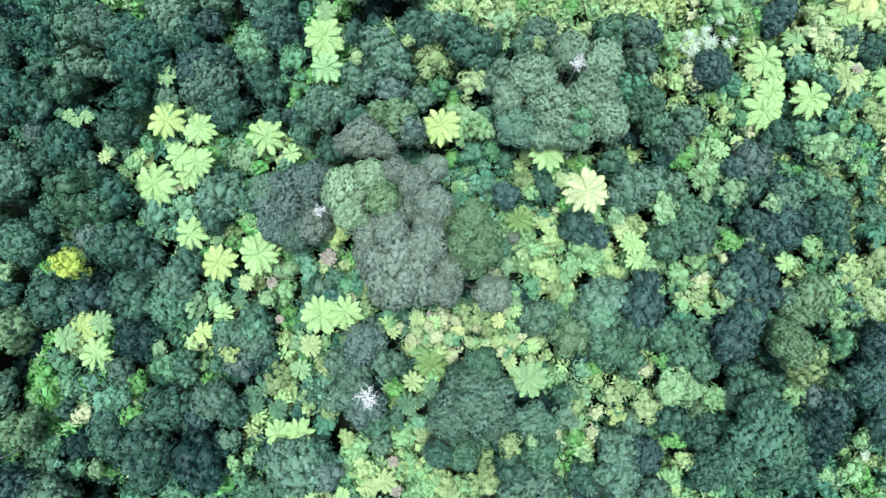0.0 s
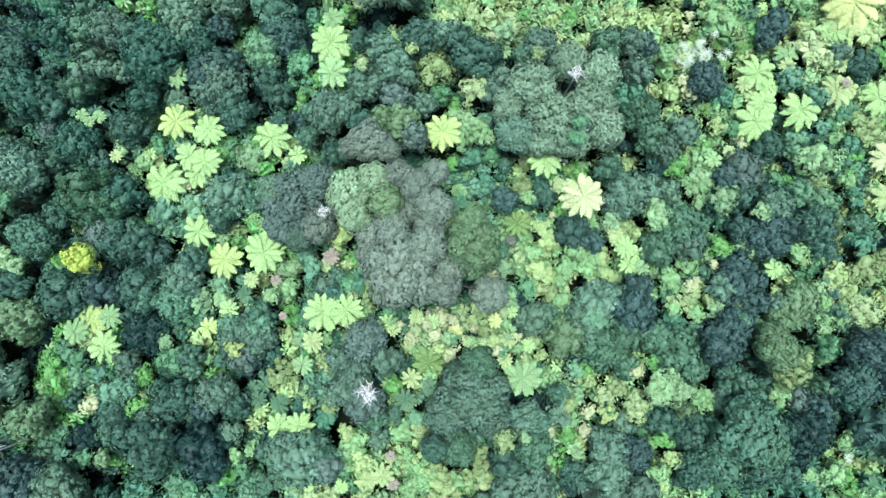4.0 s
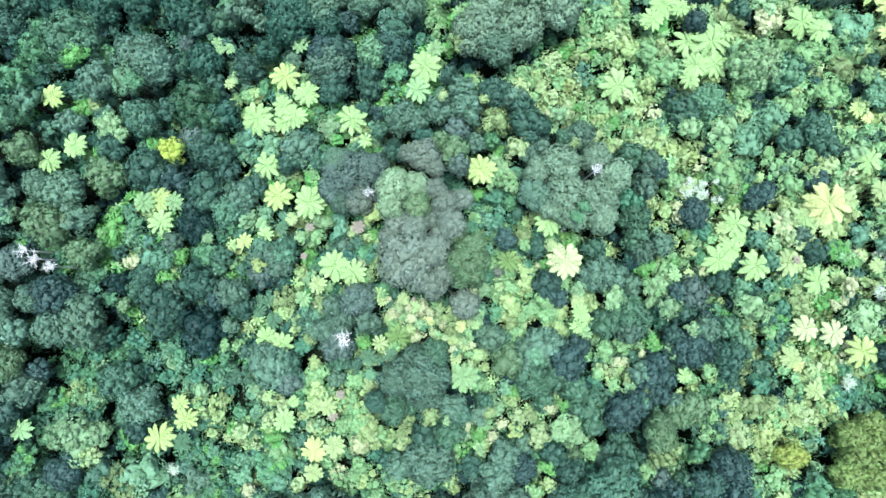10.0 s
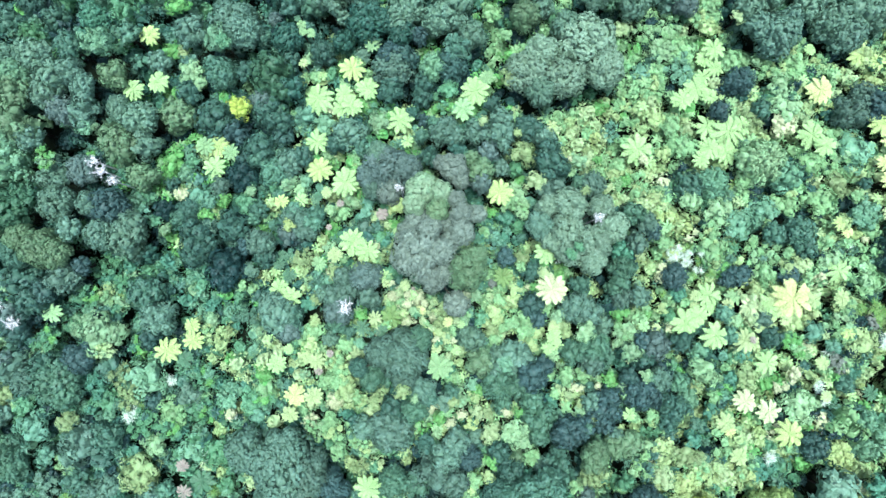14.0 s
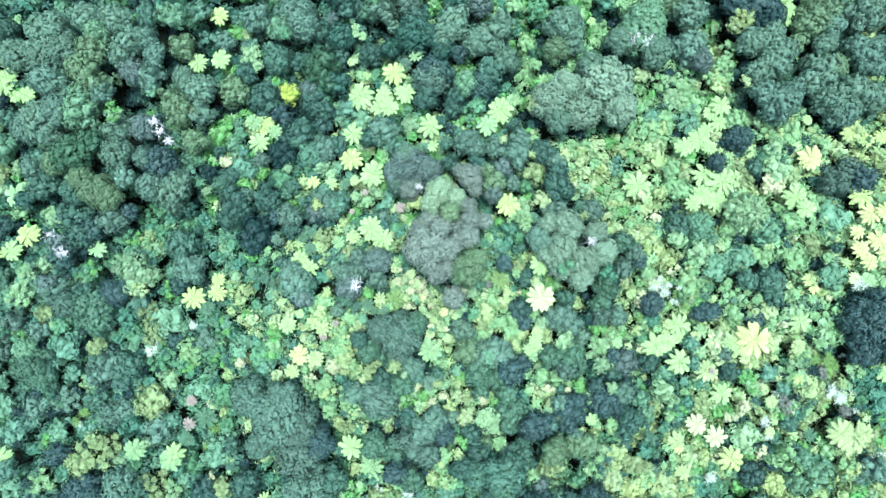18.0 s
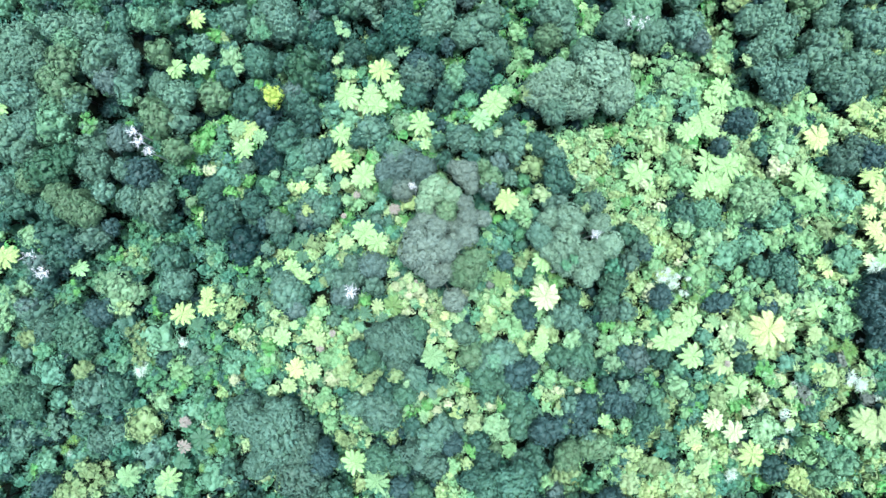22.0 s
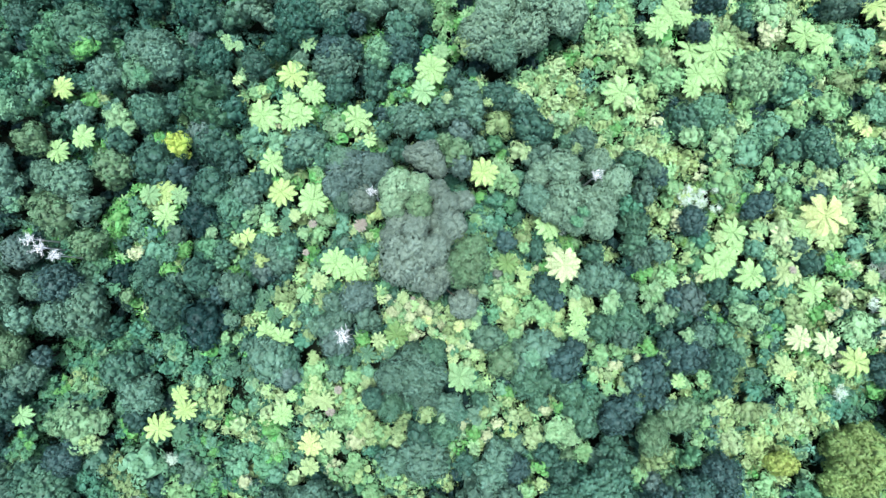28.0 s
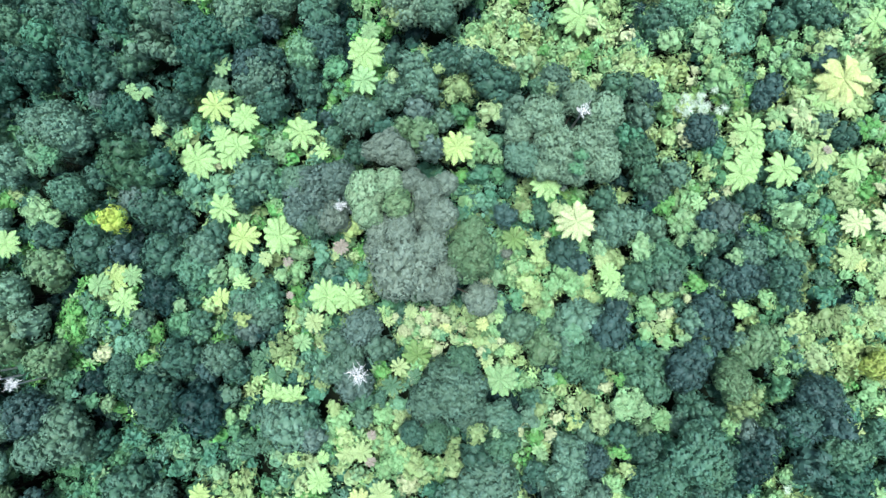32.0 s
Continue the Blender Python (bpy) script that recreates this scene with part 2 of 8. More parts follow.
def crown_mesh(kind, variant, tone):
    boughs, tufts, per, tuft, leaf, variants = CROWNS[kind]
    variant = variant % variants
    key = (kind, variant)
    if (kind, variant, tone) not in tone_cache:
        if key not in crown_cache:
            crown_cache[key] = crown_data(len(crown_cache) * 17 + 3, boughs, tufts, per, tuft, leaf, 0.14, 16 if tufts < 70 else 28, rosette=6 if kind in STARRY else 0, body=0.78 if tuft > 0.14 else 0.82, even=EVEN.get(kind, 0.0))
        tone_cache[(kind, variant, tone)] = mesh_from("crown_" + kind, *crown_cache[key], leaf_material(tone), smooth=False)
    return tone_cache[(kind, variant, tone)]


def tube(points, radii, sides=7):
    pts = np.asarray(points, dtype=float)
    verts, faces = [], []
    for i, p in enumerate(pts):
        t = unit((pts[min(i + 1, len(pts) - 1)] - pts[max(i - 1, 0)])[None])[0]
        u = unit(np.cross(t, [0.31, 0.95, 0.05])[None])[0]
        w = np.cross(t, u)
        for k in range(sides):
            a = 2 * math.pi * k / sides
            verts.append(p + radii[i] * (u * math.cos(a) + w * math.sin(a)))
    for i in range(len(pts) - 1):
        for k in range(sides):
            a, b = i * sides + k, i * sides + (k + 1) % sides
            faces.append((a, b, b + sides, a + sides))
    return verts, faces


def join(pieces):
    verts, faces = [], []
    for v, f in pieces:
        faces += [tuple(i + len(verts) for i in q) for q in f]
        verts += list(v)
    return verts, faces


def trunk_mesh(seed):
    """A tapered trunk, 8 m high and 0.25 m in girth, with limbs that rise into the crown."""
    rng = np.random.default_rng(seed)
    lean = rng.normal(0, 0.08, 2)
    line = [(lean[0] * t * t, lean[1] * t * t, 8 * t) for t in (0, 0.08, 0.35, 0.65, 0.97)]
    pieces = [tube(line, (0.40, 0.27, 0.22, 0.17, 0.08), 9)]
    for k in range(5):
        a, s = k * 1.257 + rng.normal(0, 0.3), rng.uniform(0.6, 0.75)
        x, y = math.cos(a), math.sin(a)
        pieces.append(tube([(lean[0] * s * s, lean[1] * s * s, 8 * s), (x * 0.5, y * 0.5, 8 * s + 0.6), (x * 1.0, y * 1.0, 8 * s + 1.2)], (0.13, 0.09, 0.04), 6))
    v, f = join(pieces)
    return mesh_from("trunk", v, f, BARK, smooth=True)


TRUNKS = [trunk_mesh(s) for s in (5, 9, 14)]


def link(name, mesh, parent, m=None, label=""):
    ob = new(name, mesh)
    ob.parent = parent
    if m is not None:
        ob.matrix_basis = m
    if label:
        ob["label"] = label
    return ob


def scaled(x, y, z, turn, sx, sy, sz, tip=0.0, roll=0.0):
    return Matrix.Translation((x, y, z)) @ Euler((roll, tip, turn)).to_matrix().to_4x4() @ Matrix.Diagonal((sx, sy, sz, 1))


# ---- ground ----
OCCUPIED = []  # x, y, radius of each crown


def ground_height(x, y):
    return 0.25 * math.sin(x * 0.11 + 1.0) * math.cos(y * 0.09) - 0.3


def forest_floor():
    edge = [-2400, -1200, -600, -300, -160] + list(range(-110, 111, 5)) + [160, 300, 600, 1200, 2400]
    n = len(edge)
    verts = [(x, y, ground_height(x, y)) for y in edge for x in edge]
    faces = [(j * n + i, j * n + i + 1, (j + 1) * n + i + 1, (j + 1) * n + i) for j in range(n - 1) for i in range(n - 1)]
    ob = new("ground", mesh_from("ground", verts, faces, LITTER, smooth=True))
    return tagged(ob, "dark forest floor covered in leaf litter", "ground", kind="structure")


forest_floor()

# ---- plants ----
serial = [0]


def nextrand():
    serial[0] += 1
    return np.random.default_rng(serial[0] * 7919 + 13)


TUFTED = ("cream_green", "jade", "leaf_green", "fresh_green", "pale_olive", "light_olive", "light_green", "light_teal", "vivid_yellow")


def tree(tone, top, lobes, kind=""):
    """A broadleaf tree: lobes are (x, y, radius, top, tone) of its boughs, the first the main one."""
    rng = nextrand()
    x, y, r = lobes[0][:3]
    words = TONES[tone][1]
    size = "Tall" if top > 13 else ("Large" if r > 4 else ("Medium" if r > 2.1 else "Young"))
    shape = "with several rounded boughs" if len(lobes) > 3 else "with a dense rounded crown"
    base = tagged(new("canopy_tree" if r > 2.55 else "broadleaf_tree" if r > 1.9 else "young_tree"), "%s %s broadleaf tree %s" % (size, words, shape), "tree", "canopy trees")
    base.location = (x, y, ground_height(x, y) - 0.05)
    girth = 0.09 + 0.045 * r
    mid = top - 0.70 * r
    link("trunk", TRUNKS[int(rng.integers(3))], base, scaled(0, 0, 0, rng.uniform(0, 6.28), girth / 0.25, girth / 0.25, (mid - 0.2) / 8), "rough grey-brown trunk")
    for lx, ly, lr, lt, ltone in lobes:
        form = kind or ("broad" if lr > 3.7 else ("round" if lr > 2.1 else "young"))
        if form != "broad" and (ltone in TUFTED or not kind and rng.random() < 0.15):
            form = "tufted"
        elif not kind and rng.random() < 0.55:
            form = {"broad": "craggy", "round": "knobbly"}.get(form, form)
        sx, sy = lr * rng.uniform(0.89, 1.04), lr * rng.uniform(0.89, 1.04)
        deep = lr * rng.uniform(1.12, 1.38)
        link("crown", crown_mesh(form, int(rng.integers(99)), ltone), base,
             scaled(lx - x, ly - y, lt - 0.86 * deep, rng.uniform(0, 6.28), sx, sy, deep * 1.0))
        OCCUPIED.append((lx, ly, lr))
        if (lx, ly) != (x, y):
            a, b = (lx - x) * 0.85, (ly - y) * 0.85
            v, f = tube([(0, 0, mid * 0.55), (a * 0.6, b * 0.6, mid * 0.8), (a, b, lt - lr * 0.8)], (girth * 0.6, girth * 0.45, girth * 0.2), 7)
            link("limb", mesh_from("limb", v, f, BARK, smooth=True), base)
    return base


# tones that mingle in one thicket
MINGLE = {"light_green": "yellow_green", "yellow_green": "light_green", "jade": "light_teal", "light_teal": "jade", "teal": "mid_teal", "leaf_green": "light_green",
          "cream": "light_green", "cream_green": "yellow_green", "mid_teal": "light_teal", "dull_yellow": "yellow_green", "fresh_green": "leaf_green"}
MINI = [crown_data(900 + k, 5, 16, 1, 0.28, 0.42, 0.25, 6, rosette=5, body=0.68) for k in range(6)]
MINI_FINE = [crown_data(930 + k, 6, 20, 7, 0.25, 0.16, 0.3, 8, body=0.74, even=0.4) for k in range(6)]


def place_minis(rng, spots, forms=None):
    """Small bushes at (x, y, z, radius), as vertices, triangles and the number of each triangle's bush."""
    verts, tris, own, n = [], [], [], 0
    for i, (x, y, z, r) in enumerate(spots):
        v, f = (forms or MINI)[int(rng.integers(5))]
        a = rng.uniform(0, 6.28)
        c, s = math.cos(a) * r, math.sin(a) * r
        verts.append(np.stack([v[:, 0] * c - v[:, 1] * s + x, v[:, 0] * s + v[:, 1] * c + y, v[:, 2] * r + z], 1))
        tris.append(f + n)
        own.append(np.full(len(f), i))
        n += len(v)
    return np.vstack(verts), np.vstack(tris), np.concatenate(own)


def thicket_mesh(variant, tone):
    key = ("thicket", variant, tone)
    if key not in tone_cache:
        rng = np.random.default_rng(variant * 31 + 5)
        spots = []
        for k in range(13):
            d, a = math.sqrt((k + 0.4) / 13) * 0.86, k * 2.39996 + rng.normal(0, 0.25)
            spots.append((d * math.cos(a), d * math.sin(a), 0.15 - 0.35 * d + rng.uniform(-0.28, 0.22), rng.uniform(0.24, 0.38)))
        v, f, own = place_minis(rng, spots, MINI_FINE)
        me = mesh_from("thicket", v, f, leaf_material(tone))
        me.materials.append(leaf_material(MINGLE.get(tone, tone)))
        me.polygons.foreach_set("material_index", (own % 3 == 1).astype(np.int32))
        tone_cache[key] = me
    return tone_cache[key]


def shrub(x, y, r, top, tone):
    rng = nextrand()
    if r > 1.3:
        base = tagged(new("thicket"), "%s thicket of small leafy bushes grown together" % TONES[tone][1].capitalize(), "thicket", "undergrowth thickets")
    elif r > 0.95:
        base = tagged(new("bush"), "Rounded %s leafy bush in the undergrowth" % TONES[tone][1], "bush", "undergrowth bushes")
    else:
        base = tagged(new("shrub"), "Small %s leafy shrub in the undergrowth" % TONES[tone][1], "shrub", "undergrowth shrubs")
    base.location = (x, y, ground_height(x, y) - 0.05)
    link("stem", TRUNKS[int(rng.integers(3))], base, scaled(0, 0, 0, rng.uniform(0, 6.28), 0.25, 0.25, (top - 0.5 * r) / 8), "thin brown stem")
    if r > 1.3 and rng.random() < 0.6:
        link("crown", crown_mesh("tufted", int(rng.integers(99)), tone), base, scaled(0, 0, top - 0.75 * r, rng.uniform(0, 6.28), r * 1.05, r * rng.uniform(0.95, 1.15), r * 0.85))
    elif r > 1.3:
        link("crown", thicket_mesh(int(rng.integers(6)), tone), base, scaled(0, 0, top - 0.45 * r, rng.uniform(0, 6.28), r * 1.12, r * rng.uniform(1.0, 1.2), r * 0.9))
    else:
        form = "bushy" if rng.random() < 0.6 else "dotted"
        link("crown", crown_mesh(form, int(rng.integers(99)), tone), base, scaled(0, 0, top - 0.62 * r + 0.3, rng.uniform(0, 6.28), r * 1.1, r * rng.uniform(1.0, 1.2), r * 0.9))
    OCCUPIED.append((x, y, r))
    return base


def frond_data(pairs, arch, width):
    """A fern frond of length one along x: an arching midrib with narrow leaflets in pairs."""
    verts, faces = [], []

    def rib(s):
        return s * (1 - 0.06 * s * s), arch * math.sin(s * 2.1) - 0.30 * s * s

    cuts = 8
    for i in range(cuts + 1):
        s = i / cuts
        x, z = rib(s)
        w = 0.010 * (1.1 - s)
        verts += [(x, -w, z), (x, w, z)]
        if i:
            k = 2 * i
            faces.append((k - 2, k, k + 1, k - 1))
    for i in range(pairs):
        s = 0.07 + 0.93 * (i + 0.5) / pairs
        x, z = rib(s)
        reach = width * math.sin(math.pi * (0.05 + 0.93 * s) ** 1.25) ** 1.15 + 0.008
        half = 0.42 / pairs
        for side in (-1, 1):
            k = len(verts)
            fx = reach * 0.45
            verts += [(x - half, 0, z + 0.004), (x + fx * 0.5 - half * 0.9, side * reach * 0.55, z + 0.012), (x + fx, side * reach, z - reach * 0.22), (x + fx * 0.5 + half * 0.9, side * reach * 0.55, z + 0.006)]
            verts.append((x + half, 0, z + 0.004))
            faces += [(k, k + 1, k + 3, k + 4), (k + 1, k + 2, k + 3, k + 3)]
    v = np.array(verts)
    tri = []
    for a, b, c, d in faces:
        tri.append((a, b, c))
        if d != c:
            tri.append((a, c, d))
    return v, np.array(tri)


FRONDS = [frond_data(20, 0.16, 0.195), frond_data(20, 0.22, 0.18), frond_data(18, 0.12, 0.205)]
frond_cache = {}


def frond_mesh(which, tone):
    if (which, tone) not in frond_cache:
        frond_cache[(which, tone)] = mesh_from("frond", *FRONDS[which], leaf_material(tone))
    return frond_cache[(which, tone)]


def fern_trunk():
    line = [(0, 0, 0), (0.04, 0.02, 2.0), (0.02, 0.04, 5.0), (0, 0, 7.0)]
    v, f = tube(line, (0.17, 0.11, 0.10, 0.13), 9)
    return mesh_from("fern_trunk", v, f, FIBRE, smooth=True)


FERN_TRUNK = fern_trunk()


def tree_fern(x, y, r, top, tone):
    rng = nextrand()
    words = TONES[tone][1]
    base = tagged(new("tree_fern"), "%s tree fern with a %s rosette of arching fronds" % (words.capitalize(), "wide" if r > 2.0 else "small"), "tree fern", "tree ferns")
    base.location = (x, y, ground_height(x, y) - 0.05)
    head = top - 0.14 * r
    link("trunk", FERN_TRUNK, base, scaled(0, 0, 0, rng.uniform(0, 6.28), 1, 1, (head + 0.02) / 7), "dark fibrous trunk")
    outer = int(rng.integers(10, 14))
    turn = rng.uniform(0, 6.28)
    for k in range(outer):
        ln = r * rng.uniform(0.95, 1.14)
        link("frond", frond_mesh(int(rng.integers(3)), tone), base,
             scaled(0, 0, head, turn + k * 6.2832 / outer + rng.normal(0, 0.07), ln, ln * rng.uniform(1.0, 1.2), ln * 0.9, rng.normal(0.0, 0.07), rng.normal(0, 0.12)))
    inner = 7 if r > 1.2 else 0
    for k in range(inner):
        ln = r * rng.uniform(0.55, 0.72)
        link("frond", frond_mesh(int(rng.integers(3)), tone), base,
             scaled(0, 0, head + 0.06, turn + 0.25 + k * 0.8976 + rng.normal(0, 0.1), ln, ln * rng.uniform(1.0, 1.2), ln, rng.normal(-0.16, 0.07), rng.normal(0, 0.12)))
    for k in range(4):
        ln = r * rng.uniform(0.20, 0.32)
        link("frond", frond_mesh(1, tone), base,
             scaled(0, 0, head + 0.05, turn + k * 1.571 + 0.3 + rng.normal(0, 0.15), ln, ln * 0.9, ln, rng.normal(-0.45, 0.1), rng.normal(0, 0.15)))
    OCCUPIED.append((x, y, r * 0.6))
    return base


def strap_data(seed):
    rng = np.random.default_rng(seed)
    verts, faces = [], []
    for k in range(17):
        a, rise = k * 2.39996, rng.uniform(0.15, 1.1)
        ln, w = rng.uniform(0.75, 1.1), rng.uniform(0.035, 0.058)
        ca, sa = math.cos(a), math.sin(a)
        n = len(verts)
        for s, wd in ((0.03, 0.7), (0.4, 1.0), (0.75, 0.75), (1.0, 0.08)):
            out = ln * s * (math.cos(rise) + 0.25 * s)
            z = ln * (s * math.sin(rise) - 0.35 * s * s)
            verts += [(ca * out - sa * w * wd, sa * out + ca * w * wd, z), (ca * out + sa * w * wd, sa * out - ca * w * wd, z)]
        faces += [(n + i, n + i + 2, n + i + 3, n + i + 1) for i in (0, 2, 4)]
    return np.array(verts), np.array(faces)


STRAPS = [strap_data(s) for s in (2, 8)]
strap_cache = {}


def strap_plant(x, y, r, top, tone):
    rng = nextrand()
    base = tagged(new("strap_leaved_plant"), "%s spiky plant with a tuft of long strap leaves" % TONES[tone][1].capitalize(), "plant", "spiky plants")
    base.location = (x, y, ground_height(x, y) - 0.05)
    link("stem", TRUNKS[0], base, scaled(0, 0, 0, rng.uniform(0, 6.28), 0.2, 0.2, (top - 0.4) / 8))
    for k in range(3):
        key = (k % 2, tone)
        if key not in strap_cache:
            strap_cache[key] = mesh_from("leaf_tuft", *STRAPS[k % 2], leaf_material(tone))
        a = k * 2.1 + rng.uniform(0, 1)
        s = r * rng.uniform(0.55, 0.75)
        link("leaf_tuft", strap_cache[key], base, scaled(math.cos(a) * r * 0.4, math.sin(a) * r * 0.4, top - 0.5 + rng.uniform(-0.4, 0.2), rng.uniform(0, 6.28), s, s, s))
    return base


def dead_branches(x, y, r, top):
    """Bare bleached branches of a dead top, on a standing trunk."""
    rng = nextrand()
    base = tagged(new("dead_tree"), "Bare dead tree with bleached whitish branches", "dead tree", "dead trees")
    base.location = (x, y, ground_height(x, y) - 0.05)
    v, f = tube([(0, 0, 0), (0.1, 0, top * 0.5), (0, 0, top - 0.9)], (0.16, 0.12, 0.06), 8)
    link("trunk", mesh_from("dead_trunk", v, f, BLEACHED, smooth=True), base)
    fine = min(1.0, r / 1.3)
    for k in range(17):
        a, reach = k * 2.39996 + rng.normal(0, 0.3), r * rng.uniform(0.25, 0.90)
        c, s, z = math.cos(a), math.sin(a), top - 1.0 + rng.uniform(-0.3, 0.3)
        tip = np.array((c * reach, s * reach, z + rng.uniform(0.1, 0.9)))
        mid = np.array((c * reach * 0.5, s * reach * 0.5, z + 0.3)) + rng.normal(0, 0.14 * r, 3) * (1, 1, 0.5)
        pieces = [tube([(0, 0, z - 0.2), mid, tip], np.array((0.034, 0.026, 0.010)) * fine, 5)]
        for q in range(10):
            side = rng.normal(0, 0.20 * r, 3) * (1, 1, 0.5)
            start = mid + (tip - mid) * q * 0.11
            pieces.append(tube([start, start + side * 0.5 + rng.normal(0, 0.05, 3), start + (tip - mid) * 0.3 + side], np.array((0.020, 0.015, 0.007)) * fine, 4))
        v, f = join(pieces)
        link("branch", mesh_from("branch", v, f, BLEACHED, smooth=True), base)
    return base


# ---- the forest, plant by plant: x, y, radius, height of the top, tone ----
tree("dark_green", 11.0, [(-40.13, 21.85, 1.80, 11.0, "dark_green")])
tree("grey_green", 11.0, [(-36.65, 18.65, 2.75, 11.0, "grey_green"), (-38.35, 16.71, 1.74, 9.5, "moss_green"), (-33.69, 18.26, 1.37, 9.5, "grey_green")])
tree("moss_green", 11.5, [(-36.88, 22.33, 1.94, 11.5, "moss_green")])
tree("dull_green", 12.0, [(-34.12, 22.19, 2.33, 12.0, "dull_green")])
tree("dark_green", 12.0, [(-30.15, 19.81, 3.60, 12.0, "dark_green"), (-27.98, 21.48, 2.15, 11.5, "dark_green"), (-31.79, 21.45, 1.94, 11.5, "dark_teal")])
tree("dark_green", 11.0, [(-25.42, 21.63, 2.33, 11.0, "dark_green")])
tree("black_green", 10.0, [(-22.76, 23.07, 1.57, 10.0, "black_green")])
tree("dull_green", 11.5, [(-22.88, 16.70, 3.31, 11.5, "dull_green"), (-24.23, 17.93, 2.30, 11.5, "black_green"), (-21.19, 14.14, 2.24, 10.5, "dark_teal"), (-22.07, 19.27, 1.96, 11.0, "blue_green")])
tree("leaf_olive", 10.5, [(-18.51, 20.77, 2.46, 10.5, "leaf_olive"), (-18.11, 18.42, 2.03, 9.0, "dark_teal")])
tree("dark_green", 9.5, [(-31.51, 15.51, 1.91, 9.5, "dark_green")])
tree("dark_teal", 9.5, [(-32.93, 12.28, 2.28, 9.5, "dark_teal")])
tree("dark_teal", 9.5, [(-41.38, 14.69, 2.12, 9.5, "dark_teal")])
tree("purple_grey", 9.0, [(-41.46, 11.71, 1.17, 9.0, "purple_grey")])
tree("dark_green", 10.0, [(-38.45, 10.80, 2.64, 10.0, "dark_green")])
tree("mid_teal", 8.5, [(-41.40, 8.58, 1.61, 8.5, "mid_teal")])
tree("dark_teal", 9.0, [(-35.97, 8.20, 2.03, 9.0, "dark_teal")])
shrub(-28.06, 16.00, 1.41, 8.0, "grey_green")
shrub(-19.94, 9.64, 1.79, 8.0, "pale_olive")
shrub(-30.07, 10.78, 1.10, 7.0, "olive")
tree("blue_green", 10.5, [(-16.33, 22.56, 2.72, 10.5, "blue_green")])
tree("dark_teal", 8.5, [(-17.44, 16.60, 2.05, 8.5, "dark_teal")])
tree("black_green", 7.0, [(-15.23, 14.24, 1.32, 7.0, "black_green")])
shrub(-14.64, 19.62, 1.54, 9.0, "fresh_green")
shrub(-13.36, 17.45, 1.39, 8.5, "fresh_green")
tree("dark_teal", 11.0, [(-7.76, 21.44, 1.54, 11.0, "dark_teal")])
tree("grey_teal", 12.0, [(-4.14, 18.76, 2.75, 12.0, "grey_teal"), (-7.28, 16.96, 2.25, 11.5, "grey_teal"), (-5.61, 20.65, 1.83, 11.5, "grey_teal")])
shrub(-7.10, 17.82, 0.73, 13.2, "cream_green")
tree("purple_grey", 12.8, [(-3.96, 15.23, 1.69, 12.8, "purple_grey")])
tree("grey_teal", 11.5, [(-11.20, 14.06, 2.46, 11.5, "grey_teal"), (-9.29, 14.26, 1.85, 11.0, "grey_teal"), (-12.99, 14.14, 1.13, 10.5, "teal"), (-13.28, 11.58, 1.42, 9.5, "mid_teal")])
tree("grey_olive", 13.0, [(-3.35, 12.53, 2.29, 13.0, "grey_olive"), (-2.01, 11.03, 1.78, 13.0, "purple_grey"), (-5.26, 13.11, 1.24, 12.5, "grey_olive")])
tree("light_olive", 11.0, [(-0.03, 18.65, 2.49, 11.0, "light_olive"), (0.39, 16.24, 1.46, 10.0, "olive")])
shrub(-2.39, 19.84, 0.60, 12.0, "yellow_green")
tree("dark_teal", 11.5, [(-1.84, 22.10, 2.20, 11.5, "dark_teal")])
tree("grey_teal", 11.0, [(1.02, 22.25, 1.96, 11.0, "grey_teal")])
tree("dull_green", 10.5, [(-1.16, 15.12, 1.45, 10.5, "dull_green")])
tree("smoky", 15.0, [(-6.13, 10.14, 2.19, 15.0, "smoky"), (-7.78, 9.62, 1.43, 14.5, "smoky"), (-4.28, 9.21, 1.34, 14.5, "smoky")], "dome")
tree("dark_teal", 10.5, [(-10.41, 9.80, 1.87, 10.5, "dark_teal")])
tree("dark_teal", 12.0, [(3.88, 20.00, 2.86, 12.0, "dark_teal"), (2.47, 21.27, 2.02, 12.0, "dark_teal")])
tree("dull_green", 11.5, [(10.61, 21.41, 2.25, 11.5, "dull_green"), (8.86, 20.34, 1.29, 10.5, "moss_green")])
shrub(6.72, 22.72, 1.30, 10.0, "pale_olive")
tree("silver_green", 13.2, [(11.62, 13.57, 2.99, 13.2, "silver_green"), (9.64, 16.82, 2.80, 13.0, "silver_green"), (13.33, 19.04, 2.08, 13.0, "silver_green"), (16.43, 17.90, 2.49, 13.0, "silver_green"), (15.68, 14.52, 2.89, 13.3, "silver_green"), (17.20, 12.43, 2.31, 12.5, "silver_green"), (13.78, 11.42, 2.31, 12.5, "silver_green"), (8.23, 11.81, 2.24, 11.8, "grey_teal"), (10.98, 11.00, 1.72, 11.8, "silver_green"), (7.28, 14.69, 1.92, 12.0, "silver_green")], "dome")
shrub(9.89, 18.94, 0.68, 13.4, "light_olive")
shrub(13.96, 12.25, 0.77, 13.8, "fresh_green")
shrub(13.71, 10.90, 0.83, 13.2, "fresh_green")
tree("dull_green", 11.0, [(6.03, 16.48, 1.85, 11.0, "dull_green")])
shrub(4.07, 16.42, 1.71, 10.5, "cream_green")
shrub(3.27, 13.62, 1.33, 9.0, "light_teal")
shrub(4.88, 12.21, 1.33, 9.0, "light_teal")
shrub(2.31, 11.66, 1.27, 9.0, "light_green")
tree("moss_green", 11.5, [(17.63, 21.63, 2.04, 11.5, "moss_green")])
